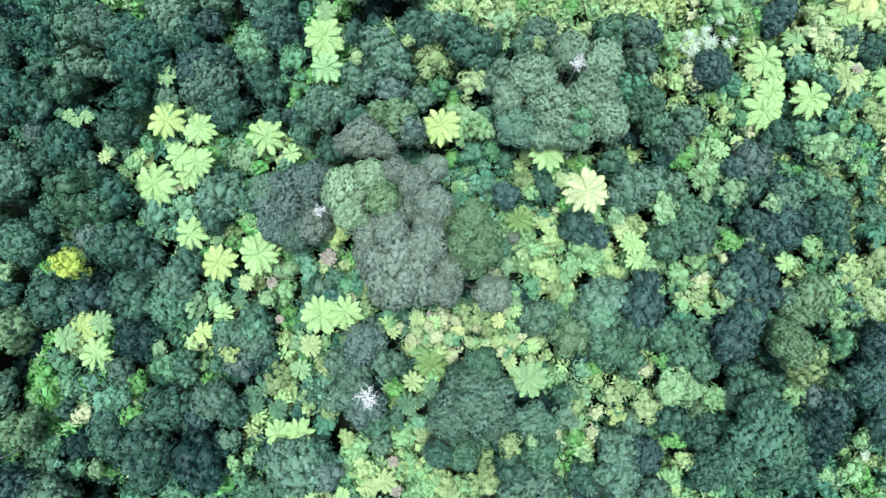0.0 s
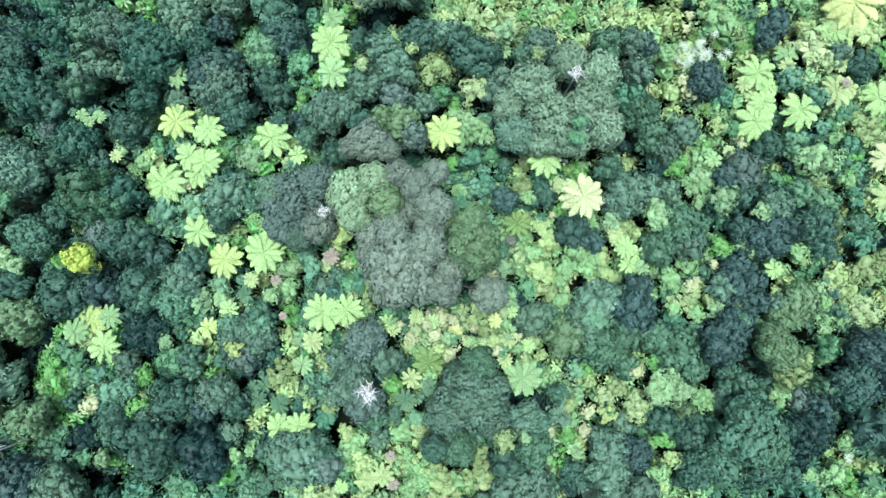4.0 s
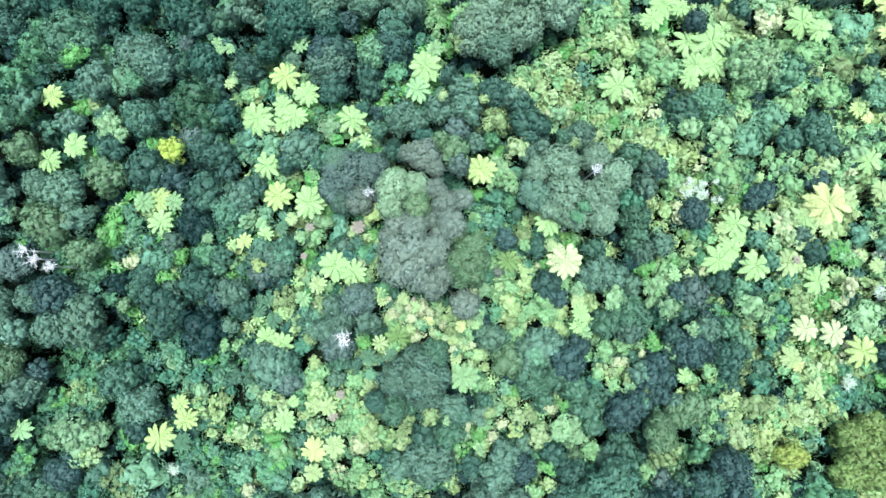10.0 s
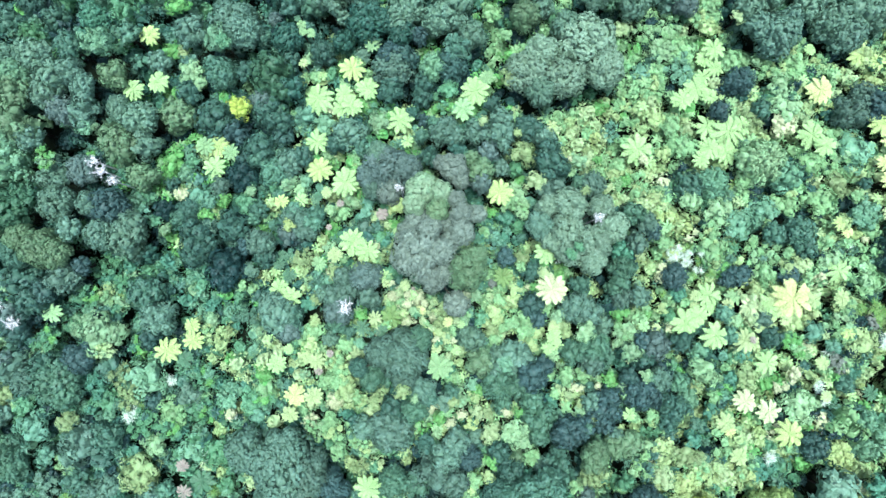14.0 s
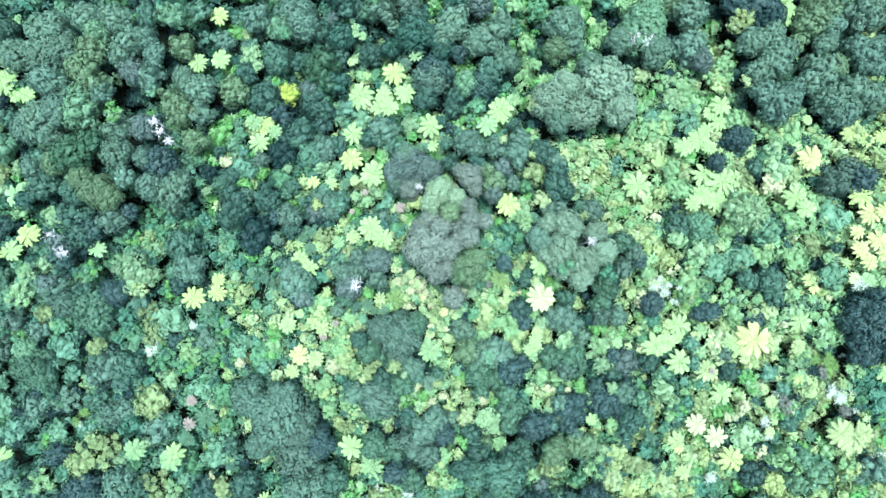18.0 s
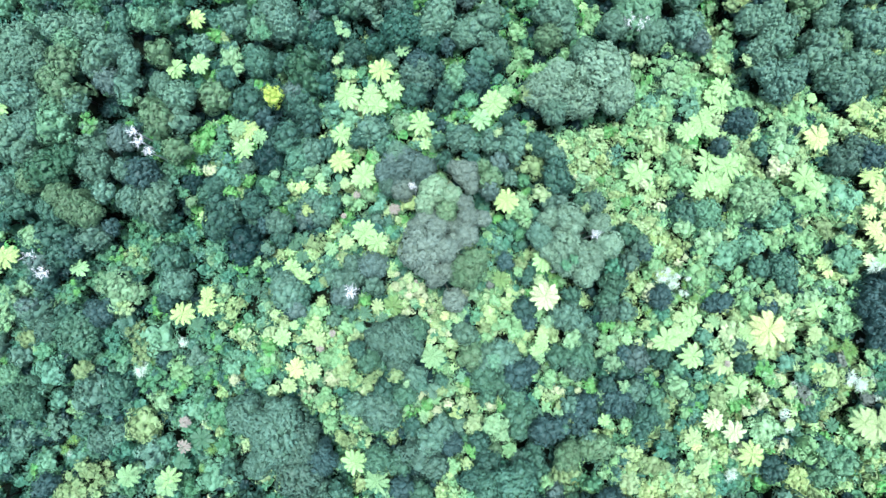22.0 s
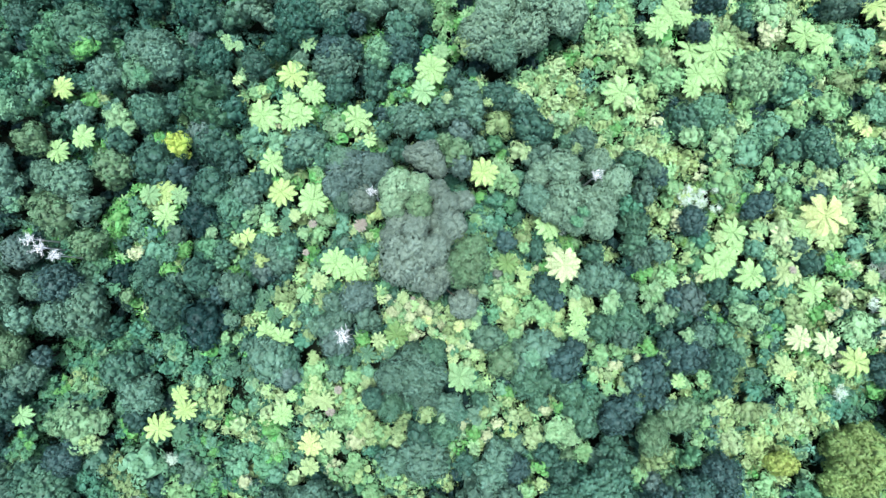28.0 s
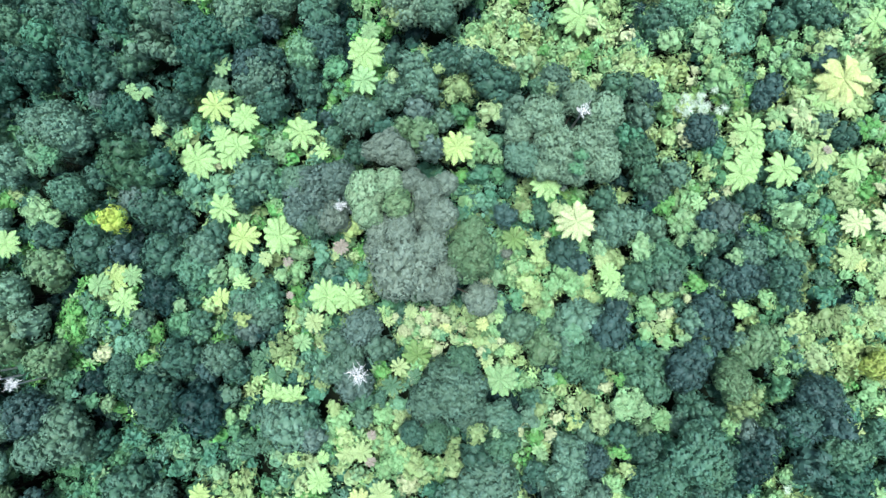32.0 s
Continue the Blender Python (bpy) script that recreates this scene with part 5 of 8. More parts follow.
shrub(-24.14, -62.29, 2.19, 8.0, "grey_green")
tree("mid_teal", 8.5, [(-20.96, -58.37, 2.18, 8.5, "mid_teal")])
tree("grey_teal", 9.0, [(-17.20, -58.15, 2.55, 9.0, "grey_teal"), (-16.29, -55.62, 2.17, 8.8, "grey_teal"), (-13.96, -56.65, 2.46, 8.8, "mid_green")])
shrub(-14.17, -51.78, 3.12, 9.0, "light_olive")
tree("grey_teal", 9.0, [(-10.46, -53.94, 2.83, 9.0, "grey_teal"), (-10.00, -51.01, 1.70, 8.6, "teal")])
shrub(-20.88, -66.40, 1.61, 8.0, "sea_green")
shrub(-17.85, -62.84, 1.71, 8.0, "teal")
tree("black_green", 9.0, [(-18.47, -69.08, 2.45, 9.0, "black_green")])
shrub(-14.65, -64.78, 3.41, 9.0, "light_olive")
shrub(-14.45, -67.17, 2.17, 8.8, "light_olive")
shrub(-13.93, -61.51, 2.17, 8.6, "light_olive")
tree("grey_teal", 9.5, [(-8.26, -64.59, 3.11, 9.5, "grey_teal"), (-5.61, -62.74, 1.88, 9.0, "mid_teal")])
tree("black_green", 9.8, [(-10.73, -69.83, 3.77, 9.8, "black_green"), (-11.35, -72.69, 2.63, 9.4, "black_green")])
tree("blue_green", 9.0, [(2.15, -55.15, 2.55, 9.0, "blue_green")])
shrub(-19.33, -78.30, 2.48, 8.0, "sea_green")
shrub(-16.98, -74.00, 2.19, 8.0, "jade")
shrub(-4.14, -60.27, 2.48, 8.0, "light_olive")
shrub(-2.13, -62.27, 1.90, 8.0, "light_olive")
shrub(-4.91, -66.98, 2.67, 8.0, "light_green")
shrub(-1.58, -58.40, 1.61, 8.0, "light_teal")
shrub(0.26, -60.52, 1.71, 8.0, "light_teal")
tree("olive", 8.0, [(-2.27, -53.59, 1.90, 8.0, "olive")])
shrub(-0.94, -50.65, 2.19, 8.0, "sea_green")
shrub(3.39, -52.81, 1.71, 8.0, "light_olive")
tree("dark_teal", 9.0, [(-12.31, -75.06, 2.26, 9.0, "dark_teal")])
tree("dull_green", 9.0, [(-16.15, -80.33, 2.26, 9.0, "dull_green")])
tree("grey_teal", 13.5, [(2.05, -37.09, 5.11, 13.5, "grey_teal"), (-4.22, -38.96, 3.29, 12.5, "grey_teal"), (-0.76, -38.30, 3.27, 13.0, "grey_teal"), (7.47, -39.17, 4.01, 13.0, "dull_green"), (8.46, -35.43, 3.02, 12.0, "black_green"), (-0.69, -34.64, 3.00, 12.8, "grey_teal"), (4.73, -35.38, 3.36, 13.0, "dull_green"), (2.38, -42.48, 2.37, 12.0, "grey_teal")], "dome")
tree("grey_teal", 11.5, [(13.81, -41.88, 4.27, 11.5, "grey_teal"), (14.49, -38.04, 2.59, 11.0, "mid_teal"), (11.56, -43.18, 2.59, 11.0, "grey_teal")])
tree("dark_teal", 10.0, [(5.61, -49.18, 2.80, 10.0, "dark_teal"), (7.86, -51.13, 2.53, 9.6, "dark_teal")])
tree("mid_teal", 9.0, [(-0.51, -46.73, 1.69, 9.0, "mid_teal")])
shrub(4.65, -29.67, 2.48, 8.0, "light_green")
shrub(1.80, -31.45, 1.61, 8.0, "jade")
shrub(5.88, -31.72, 1.23, 8.0, "light_green")
shrub(8.27, -28.75, 1.41, 8.5, "light_green")
shrub(9.82, -31.36, 1.32, 8.0, "light_olive")
tree("grey_teal", 9.0, [(7.02, -26.49, 2.16, 9.0, "grey_teal")])
shrub(17.94, -37.59, 1.90, 8.0, "leaf_green")
shrub(21.61, -35.16, 1.71, 8.0, "light_olive")
tree("moss_green", 10.0, [(14.78, -29.80, 2.61, 10.0, "moss_green"), (17.58, -27.97, 2.25, 9.6, "moss_green")])
tree("dull_green", 11.0, [(9.92, -24.11, 3.53, 11.0, "dull_green")])
shrub(-1.88, -47.45, 2.19, 8.0, "sea_green")
shrub(-7.50, -42.86, 2.19, 8.0, "olive")
tree("black_green", 9.5, [(20.50, -30.19, 2.25, 9.5, "black_green")])
tree("moss_green", 9.5, [(23.02, -28.94, 2.44, 9.5, "moss_green")])
tree("dull_green", 10.5, [(18.65, -25.25, 3.64, 10.5, "dull_green"), (21.54, -24.54, 2.42, 10.0, "dull_green"), (18.53, -22.48, 2.42, 10.0, "grey_teal")])
shrub(45.93, -0.74, 2.19, 8.0, "light_olive")
shrub(48.24, -1.60, 1.90, 8.0, "light_green")
shrub(48.15, -3.98, 1.90, 8.0, "dull_yellow")
tree_fern(-26.51, 9.60, 1.60, 7.4, "fern_pale")
dead_branches(13.67, 17.17, 0.93, 13.6)
dead_branches(-10.56, 3.30, 0.78, 13.2)
dead_branches(-6.05, -14.42, 1.24, 11.4)
shrub(-38.65, 22.92, 1.11, 9.8, "mid_teal")
shrub(-43.02, 19.55, 0.94, 6.4, "dark_teal")
shrub(-40.83, 16.68, 0.93, 6.8, "dark_teal")
tree_fern(-37.88, 13.58, 0.79, 8.2, "fern_green")
tree_fern(-36.93, 12.83, 0.68, 8.4, "fern_green")
tree_fern(-36.01, 13.45, 0.79, 8.3, "fern_green")
tree_fern(-39.12, 13.96, 0.57, 7.9, "fern_dark")
tree_fern(-27.80, 17.91, 1.35, 8.6, "fern_green")
tree_fern(-28.02, 13.30, 2.13, 7.6, "fern_yellow")
tree_fern(-24.15, 12.32, 1.82, 8.1, "fern_pale")
tree_fern(-27.94, 11.02, 0.94, 6.2, "fern_green")
shrub(-20.55, 11.17, 2.09, 7.6, "fresh_green")
tree_fern(-17.66, 11.74, 2.31, 7.3, "fern_pale")
tree_fern(-14.61, 9.75, 1.02, 8.1, "fern_pale")
shrub(-34.53, 10.44, 1.06, 6.3, "light_teal")
tree_fern(-33.92, 9.27, 0.79, 8.4, "fern_dull")
shrub(-31.93, 9.13, 1.17, 6.5, "light_green")
tree_fern(-24.33, 8.80, 1.70, 8.4, "fern_pale")
tree_fern(-29.13, 6.61, 2.42, 7.6, "fern_pale")
tree_fern(-25.62, 7.85, 1.73, 7.2, "fern_pale")
shrub(-26.88, 6.52, 0.71, 6.3, "cream")
shrub(-16.98, 13.92, 1.05, 7.0, "dark_green")
shrub(-16.17, 18.04, 0.71, 6.3, "fresh_green")
tree_fern(-11.49, 24.81, 1.27, 7.4, "fern_green")
tree_fern(-11.56, 22.27, 2.30, 7.6, "fern_pale")
tree_fern(-11.19, 18.61, 1.81, 8.4, "fern_teal")
shrub(-14.61, 16.73, 0.82, 6.2, "leaf_green")
shrub(5.64, 22.11, 0.44, 10.0, "cream")
tree_fern(7.15, 21.40, 0.80, 7.9, "fern_teal")
shrub(7.84, 24.20, 1.47, 9.0, "cream_green")
shrub(9.00, 24.92, 0.67, 9.0, "leaf_green")
shrub(14.33, 25.93, 1.06, 6.4, "leaf_green")
shrub(-7.76, 12.82, 1.19, 11.0, "dark_green")
tree_fern(0.80, 11.90, 2.05, 10.6, "fern_yellow")
shrub(1.85, 15.90, 0.94, 6.4, "leaf_green")
shrub(1.85, 14.95, 1.06, 6.2, "light_teal")
shrub(4.82, 13.38, 1.05, 6.7, "light_teal")
shrub(3.66, 12.35, 1.18, 6.1, "light_green")
shrub(6.58, 18.04, 1.10, 10.5, "dull_green")
tree_fern(11.38, 9.77, 2.02, 9.0, "fern_pale")
strap_plant(14.08, 9.15, 0.92, 7.0, "strap_green")
strap_plant(13.86, 9.81, 0.46, 7.5, "strap_white")
shrub(3.96, 10.21, 1.29, 6.6, "mid_green")
shrub(6.01, 10.40, 1.17, 6.7, "olive")
shrub(1.89, 9.70, 0.95, 6.0, "leaf_green")
shrub(7.52, 9.67, 0.94, 6.2, "mid_teal")
shrub(27.32, 26.29, 0.59, 6.0, "cream")
shrub(27.21, 24.99, 0.65, 5.8, "cream")
strap_plant(26.67, 22.80, 0.70, 6.8, "strap_white")
strap_plant(27.68, 22.29, 0.76, 6.5, "strap_white")
strap_plant(28.30, 22.98, 0.75, 7.1, "strap_white")
strap_plant(25.96, 21.42, 0.69, 7.1, "strap_white")
strap_plant(27.09, 21.33, 0.58, 6.5, "strap_white")
strap_plant(27.96, 24.11, 0.81, 6.6, "strap_green")
strap_plant(30.26, 23.19, 0.93, 6.6, "strap_green")
strap_plant(29.83, 24.24, 0.69, 6.9, "strap_white")
strap_plant(31.14, 23.49, 0.47, 6.6, "strap_white")
strap_plant(29.06, 21.86, 0.81, 6.6, "strap_green")
strap_plant(31.18, 21.11, 0.82, 6.4, "strap_green")
shrub(33.83, 24.10, 1.29, 6.4, "leaf_green")
strap_plant(32.61, 22.62, 0.81, 7.1, "strap_green")
shrub(33.42, 22.10, 0.95, 5.9, "yellow_green")
shrub(39.31, 24.53, 1.16, 7.0, "yellow_green")
tree_fern(37.25, 21.83, 1.39, 7.2, "fern_green")
tree_fern(37.14, 20.40, 1.03, 7.5, "fern_dull")
tree_fern(41.58, 24.94, 1.25, 8.1, "fern_dull")
tree_fern(43.47, 24.53, 1.25, 8.2, "fern_dull")
tree_fern(44.81, 23.79, 1.02, 8.0, "fern_dull")
tree_fern(42.47, 20.60, 0.91, 7.8, "fern_dull")
tree_fern(43.29, 23.29, 0.92, 7.5, "fern_dull")
tree_fern(33.96, 19.70, 2.07, 7.5, "fern_pale")
tree_fern(32.63, 18.47, 0.92, 7.3, "fern_dull")
tree_fern(35.33, 18.35, 1.27, 7.0, "fern_pale")
tree_fern(34.01, 17.29, 1.05, 6.6, "fern_dull")
tree_fern(34.86, 16.53, 1.50, 7.2, "fern_pale")
tree_fern(33.99, 14.49, 2.20, 7.3, "fern_pale")
tree_fern(38.12, 15.52, 2.16, 8.3, "fern_pale")
tree_fern(43.03, 18.19, 1.37, 7.8, "fern_dull")
tree_fern(42.65, 18.39, 0.59, 8.4, "fern_rust")
shrub(39.34, 19.36, 1.17, 6.9, "light_teal")
shrub(42.29, 19.17, 1.29, 6.7, "jade")
shrub(42.00, 17.55, 1.42, 6.2, "mid_green")
shrub(43.77, 16.41, 1.52, 7.1, "mid_green")
shrub(43.03, 15.13, 1.30, 6.3, "olive")
strap_plant(29.31, 16.07, 0.81, 6.6, "strap_green")
shrub(31.80, 13.83, 1.29, 6.6, "olive")
shrub(30.28, 14.08, 0.94, 6.6, "yellow_green")
shrub(32.81, 12.73, 0.83, 6.1, "cream")
tree_fern(29.46, 10.31, 1.03, 7.4, "fern_teal")
tree_fern(30.97, 11.08, 0.80, 7.8, "fern_dull")
shrub(29.12, 12.02, 0.70, 6.5, "leaf_green")
shrub(45.12, 10.56, 1.52, 7.0, "fresh_green")
shrub(44.25, 12.47, 1.17, 6.9, "mid_green")
tree("vivid_yellow", 11.0, [(-36.54, -1.99, 1.86, 11.0, "vivid_yellow")])
tree_fern(-25.15, 1.45, 1.95, 7.7, "fern_pale")
tree_fern(-22.18, -1.55, 2.07, 7.6, "fern_yellow")
tree_fern(-17.96, -0.65, 2.29, 7.8, "fern_pale")
shrub(-23.04, 0.80, 0.82, 6.2, "light_teal")
tree_fern(-19.07, -3.54, 0.91, 8.0, "fern_dull")
tree_fern(-19.54, -4.69, 0.69, 7.8, "fern_dark")
tree_fern(-16.58, -3.53, 0.65, 7.5, "fern_rust")
tree_fern(-15.61, -7.29, 0.51, 7.7, "fern_rust")
shrub(-22.81, -5.65, 1.17, 6.5, "light_teal")
tree_fern(-21.22, -6.74, 1.13, 8.3, "fern_pale")
tree_fern(-19.61, -5.25, 0.91, 8.3, "fern_dark")
tree_fern(-23.56, -8.75, 1.15, 7.6, "fern_yellow")
tree_fern(-33.79, -7.77, 1.36, 8.1, "fern_green")
tree_fern(-36.28, -8.32, 1.96, 7.5, "fern_yellow")
tree_fern(-10.75, -0.89, 0.95, 7.4, "fern_rust")
tree_fern(-11.46, -6.78, 2.20, 7.3, "fern_pale")
tree_fern(-8.85, -6.49, 1.94, 7.9, "fern_pale")
tree_fern(8.86, 3.00, 1.50, 7.4, "fern_moss")
shrub(3.69, 6.71, 1.07, 6.0, "dark_teal")
shrub(5.47, 7.60, 1.18, 6.1, "mid_green")
shrub(11.37, 8.50, 1.18, 6.2, "mid_green")
tree_fern(15.60, 5.94, 2.39, 8.2, "fern_white")
shrub(12.90, 4.26, 0.47, 5.6, "cream")
shrub(13.63, 4.87, 0.82, 6.6, "leaf_green")
shrub(12.74, 1.58, 0.94, 6.7, "yellow_green")
shrub(12.18, -2.27, 1.17, 6.6, "yellow_green")
shrub(13.88, -5.04, 1.17, 6.8, "light_green")
shrub(13.58, -2.84, 0.93, 6.8, "jade")
shrub(8.46, 1.38, 0.71, 5.7, "brownish")
shrub(-0.33, -7.64, 0.62, 8.8, "cream")
shrub(-1.44, -8.26, 0.62, 8.8, "cream_green")
tree_fern(-1.46, -6.99, 0.90, 8.6, "fern_dull")
tree_fern(0.11, -7.42, 0.90, 8.6, "fern_pale")
tree_fern(2.59, -8.40, 0.84, 8.6, "fern_cream")
shrub(2.41, -7.22, 0.56, 8.8, "cream")
shrub(4.47, -5.81, 0.56, 8.8, "yellow_green")
shrub(7.49, -6.34, 0.56, 8.8, "cream_green")
shrub(7.77, -7.51, 0.56, 8.8, "light_green")
tree_fern(6.66, -7.13, 0.84, 8.6, "fern_cream")
shrub(3.74, -5.25, 0.82, 6.4, "dark_olive")
shrub(-3.07, -7.71, 0.45, 8.8, "cream")
tree_fern(-3.75, -8.40, 0.68, 8.6, "fern_dull")
shrub(-4.03, -7.50, 0.45, 8.8, "light_green")
tree_fern(-4.51, -7.74, 1.14, 8.0, "fern_pale")
tree_fern(-0.25, -6.56, 0.34, 8.0, "fern_rust")
shrub(-2.67, -7.05, 0.82, 6.5, "mid_teal")
tree_fern(8.28, -6.23, 0.68, 8.6, "fern_pale")
shrub(7.32, -6.06, 0.45, 8.8, "cream_green")
tree_fern(19.09, 2.17, 0.92, 7.6, "fern_dull")
shrub(31.06, 4.97, 0.47, 6.3, "cream")
shrub(33.17, 4.54, 0.88, 10.0, "light_teal")
shrub(44.94, 6.81, 1.17, 6.5, "mid_green")
shrub(44.08, 8.55, 1.06, 6.5, "light_green")
shrub(43.51, 3.59, 1.12, 9.2, "moss_green")
shrub(45.40, 1.54, 1.17, 6.9, "mid_green")
shrub(38.99, 0.24, 0.82, 6.5, "yellow_green")
tree_fern(35.23, -1.22, 1.02, 8.4, "fern_pale")
shrub(28.00, -2.62, 0.58, 6.5, "cream")
shrub(29.81, -0.63, 0.53, 6.4, "cream")
shrub(25.34, -3.92, 1.30, 6.2, "mid_green")
tree_fern(20.04, 0.71, 1.25, 8.2, "fern_pale")
tree_fern(19.37, 1.60, 0.92, 7.6, "fern_dull")
tree_fern(21.33, 0.07, 1.03, 7.6, "fern_pale")
tree_fern(20.39, -1.09, 1.03, 7.9, "fern_pale")
tree_fern(21.75, -1.31, 0.91, 8.0, "fern_green")
shrub(17.54, -0.34, 1.30, 6.1, "yellow_green")
shrub(17.17, -2.11, 1.18, 6.4, "yellow_green")
shrub(18.92, -2.22, 0.82, 6.2, "yellow_green")
shrub(43.80, -1.34, 1.30, 6.3, "yellow_green")
shrub(44.21, -3.19, 1.29, 6.4, "yellow_green")
shrub(44.43, -4.90, 1.40, 6.9, "light_green")
shrub(43.74, -6.32, 1.06, 6.1, "light_green")
shrub(45.23, -6.83, 0.82, 6.6, "dull_yellow")
shrub(26.07, -7.38, 1.18, 6.4, "mid_green")
tree_fern(-37.43, -9.41, 1.59, 8.1, "fern_green")
tree_fern(-34.15, -10.98, 1.82, 8.1, "fern_pale")
tree_fern(-33.56, -12.00, 0.92, 7.6, "fern_green")
shrub(-30.75, -14.76, 0.94, 6.6, "leaf_green")
shrub(-32.25, -15.96, 0.94, 6.5, "teal")
shrub(-34.94, -23.07, 0.71, 6.0, "dull_yellow")
shrub(-31.00, -17.39, 1.29, 6.7, "leaf_green")
shrub(-24.05, -12.09, 0.70, 6.4, "light_green")
tree_fern(-15.62, -18.92, 1.55, 7.4, "fern_pale")
tree_fern(-13.37, -18.54, 1.55, 7.7, "fern_pale")
shrub(-19.59, -23.56, 0.94, 6.7, "fresh_green")
tree_fern(-17.79, -16.00, 1.03, 7.9, "fern_dark")
tree_fern(-15.67, -16.44, 1.15, 7.4, "fern_dark")
tree_fern(-18.47, -14.93, 0.92, 7.7, "fern_dark")
tree_fern(-17.29, -14.51, 0.92, 7.4, "fern_dark")
shrub(-17.37, -21.53, 1.17, 6.6, "dark_teal")
shrub(-11.08, -9.66, 0.82, 6.7, "light_green")
tree_fern(-12.38, -9.89, 1.26, 7.7, "fern_dull")
tree_fern(-13.31, -12.31, 1.14, 7.9, "fern_green")
shrub(-10.64, -16.88, 1.05, 6.9, "light_olive")
tree_fern(-0.07, -11.83, 1.84, 7.6, "fern_moss")
tree_fern(-2.42, -15.53, 1.25, 8.2, "fern_dark")
tree_fern(-1.91, -13.37, 1.14, 7.8, "fern_dull")
tree_fern(0.14, -14.22, 1.03, 7.9, "fern_dark")
shrub(-3.75, -14.57, 0.94, 6.6, "leaf_green")
shrub(-1.44, -17.81, 0.95, 5.9, "sea_green")
shrub(-1.77, -9.25, 0.82, 6.4, "cream")
shrub(1.03, -10.13, 0.73, 8.8, "yellow_green")
shrub(0.46, -8.69, 0.73, 8.8, "cream")
shrub(2.03, -8.96, 0.73, 8.8, "light_teal")
shrub(2.42, -9.00, 0.62, 8.8, "fresh_green")
shrub(3.71, -9.16, 0.62, 8.8, "cream_green")
shrub(4.26, -9.20, 0.51, 8.8, "light_green")
shrub(5.32, -9.25, 0.51, 8.8, "jade")
tree_fern(4.77, -10.15, 0.73, 8.6, "fern_pale")
tree_fern(6.39, -9.25, 0.68, 8.6, "fern_cream")
shrub(5.43, -9.24, 0.45, 8.8, "cream")
tree_fern(8.01, -9.01, 1.01, 8.6, "fern_dull")
shrub(7.33, -10.23, 0.68, 8.8, "fresh_green")
shrub(6.55, -9.02, 0.68, 8.8, "yellow_green")
shrub(8.93, -8.65, 0.45, 8.8, "cream")
shrub(7.93, -8.72, 0.45, 8.8, "light_teal")
shrub(8.38, -7.88, 0.45, 8.8, "light_green")
shrub(6.89, -10.12, 0.62, 8.8, "cream")
tree_fern(7.73, -11.12, 0.90, 8.6, "fern_dull")
shrub(8.89, -9.88, 0.56, 8.8, "light_green")
tree_fern(10.01, -9.60, 0.84, 8.6, "fern_pale")
shrub(9.66, -10.75, 0.56, 8.8, "cream_green")
tree_fern(9.59, -12.90, 2.15, 8.6, "fern_green")
shrub(12.98, -16.43, 1.20, 9.9, "grey_green")
shrub(-8.86, -24.38, 1.29, 6.6, "fresh_green")
shrub(-0.07, -24.26, 1.06, 6.5, "light_green")
tree_fern(-3.78, -21.36, 0.60, 7.9, "fern_rust")
tree_fern(-4.67, -23.56, 1.38, 7.5, "fern_dull")
tree_fern(-3.54, -24.49, 0.69, 7.2, "fern_rust")
tree_fern(-6.37, -23.92, 1.27, 7.5, "fern_dull")
shrub(-1.60, -24.74, 1.17, 6.8, "jade")
shrub(2.12, -24.91, 1.18, 6.2, "cream_green")
shrub(3.27, -24.25, 0.94, 6.3, "jade")
shrub(6.16, -24.24, 1.30, 6.3, "cream_green")
tree_fern(15.17, -20.16, 0.92, 7.4, "fern_teal")
tree_fern(-8.84, -24.59, 0.80, 7.8, "fern_pale")
shrub(16.53, -12.08, 1.18, 6.4, "leaf_green")
shrub(22.04, -11.98, 0.83, 5.8, "cream")
shrub(22.31, -18.59, 0.83, 6.0, "fresh_green")
shrub(21.09, -18.32, 0.94, 6.3, "dark_teal")
tree("dark_green", 10.5, [(42.27, -13.86, 1.49, 10.5, "dark_green")])
shrub(42.60, -18.14, 0.91, 8.0, "light_green")
shrub(39.43, -22.22, 0.71, 6.3, "fresh_green")
shrub(43.79, -22.58, 1.42, 6.3, "leaf_green")
shrub(44.51, -24.21, 1.18, 6.3, "leaf_green")
strap_plant(43.70, -20.46, 0.69, 7.1, "strap_white")
shrub(24.75, -24.16, 0.59, 6.1, "yellow_green")
shrub(29.06, -23.91, 0.93, 6.8, "fresh_green")
shrub(-77.71, -27.77, 1.15, 6.5, "light_green")
shrub(-53.88, -5.75, 1.33, 7.1, "teal")
tree_fern(-54.70, -1.73, 1.70, 7.7, "fern_yellow")
tree_fern(-50.82, -9.59, 1.69, 8.3, "fern_pale")
tree_fern(-48.83, -6.37, 1.69, 8.1, "fern_pale")
shrub(-51.97, -1.55, 1.94, 5.5, "leaf_green")
shrub(-44.47, -2.39, 0.96, 6.3, "light_teal")
shrub(-49.51, -0.55, 0.95, 6.8, "light_olive")
tree_fern(-73.61, -35.74, 1.70, 7.9, "fern_yellow")
tree_fern(-74.07, -33.68, 1.70, 7.3, "fern_pale")
tree_fern(-71.05, -34.64, 1.90, 7.3, "fern_pale")
tree_fern(-69.27, -35.97, 1.50, 8.0, "fern_pale")
tree_fern(-67.38, -35.78, 1.13, 7.5, "fern_pale")
tree_fern(-66.58, -34.22, 1.71, 7.3, "fern_pale")
shrub(-63.91, -43.89, 1.73, 6.5, "light_green")
shrub(-62.05, -45.62, 2.10, 7.0, "leaf_green")
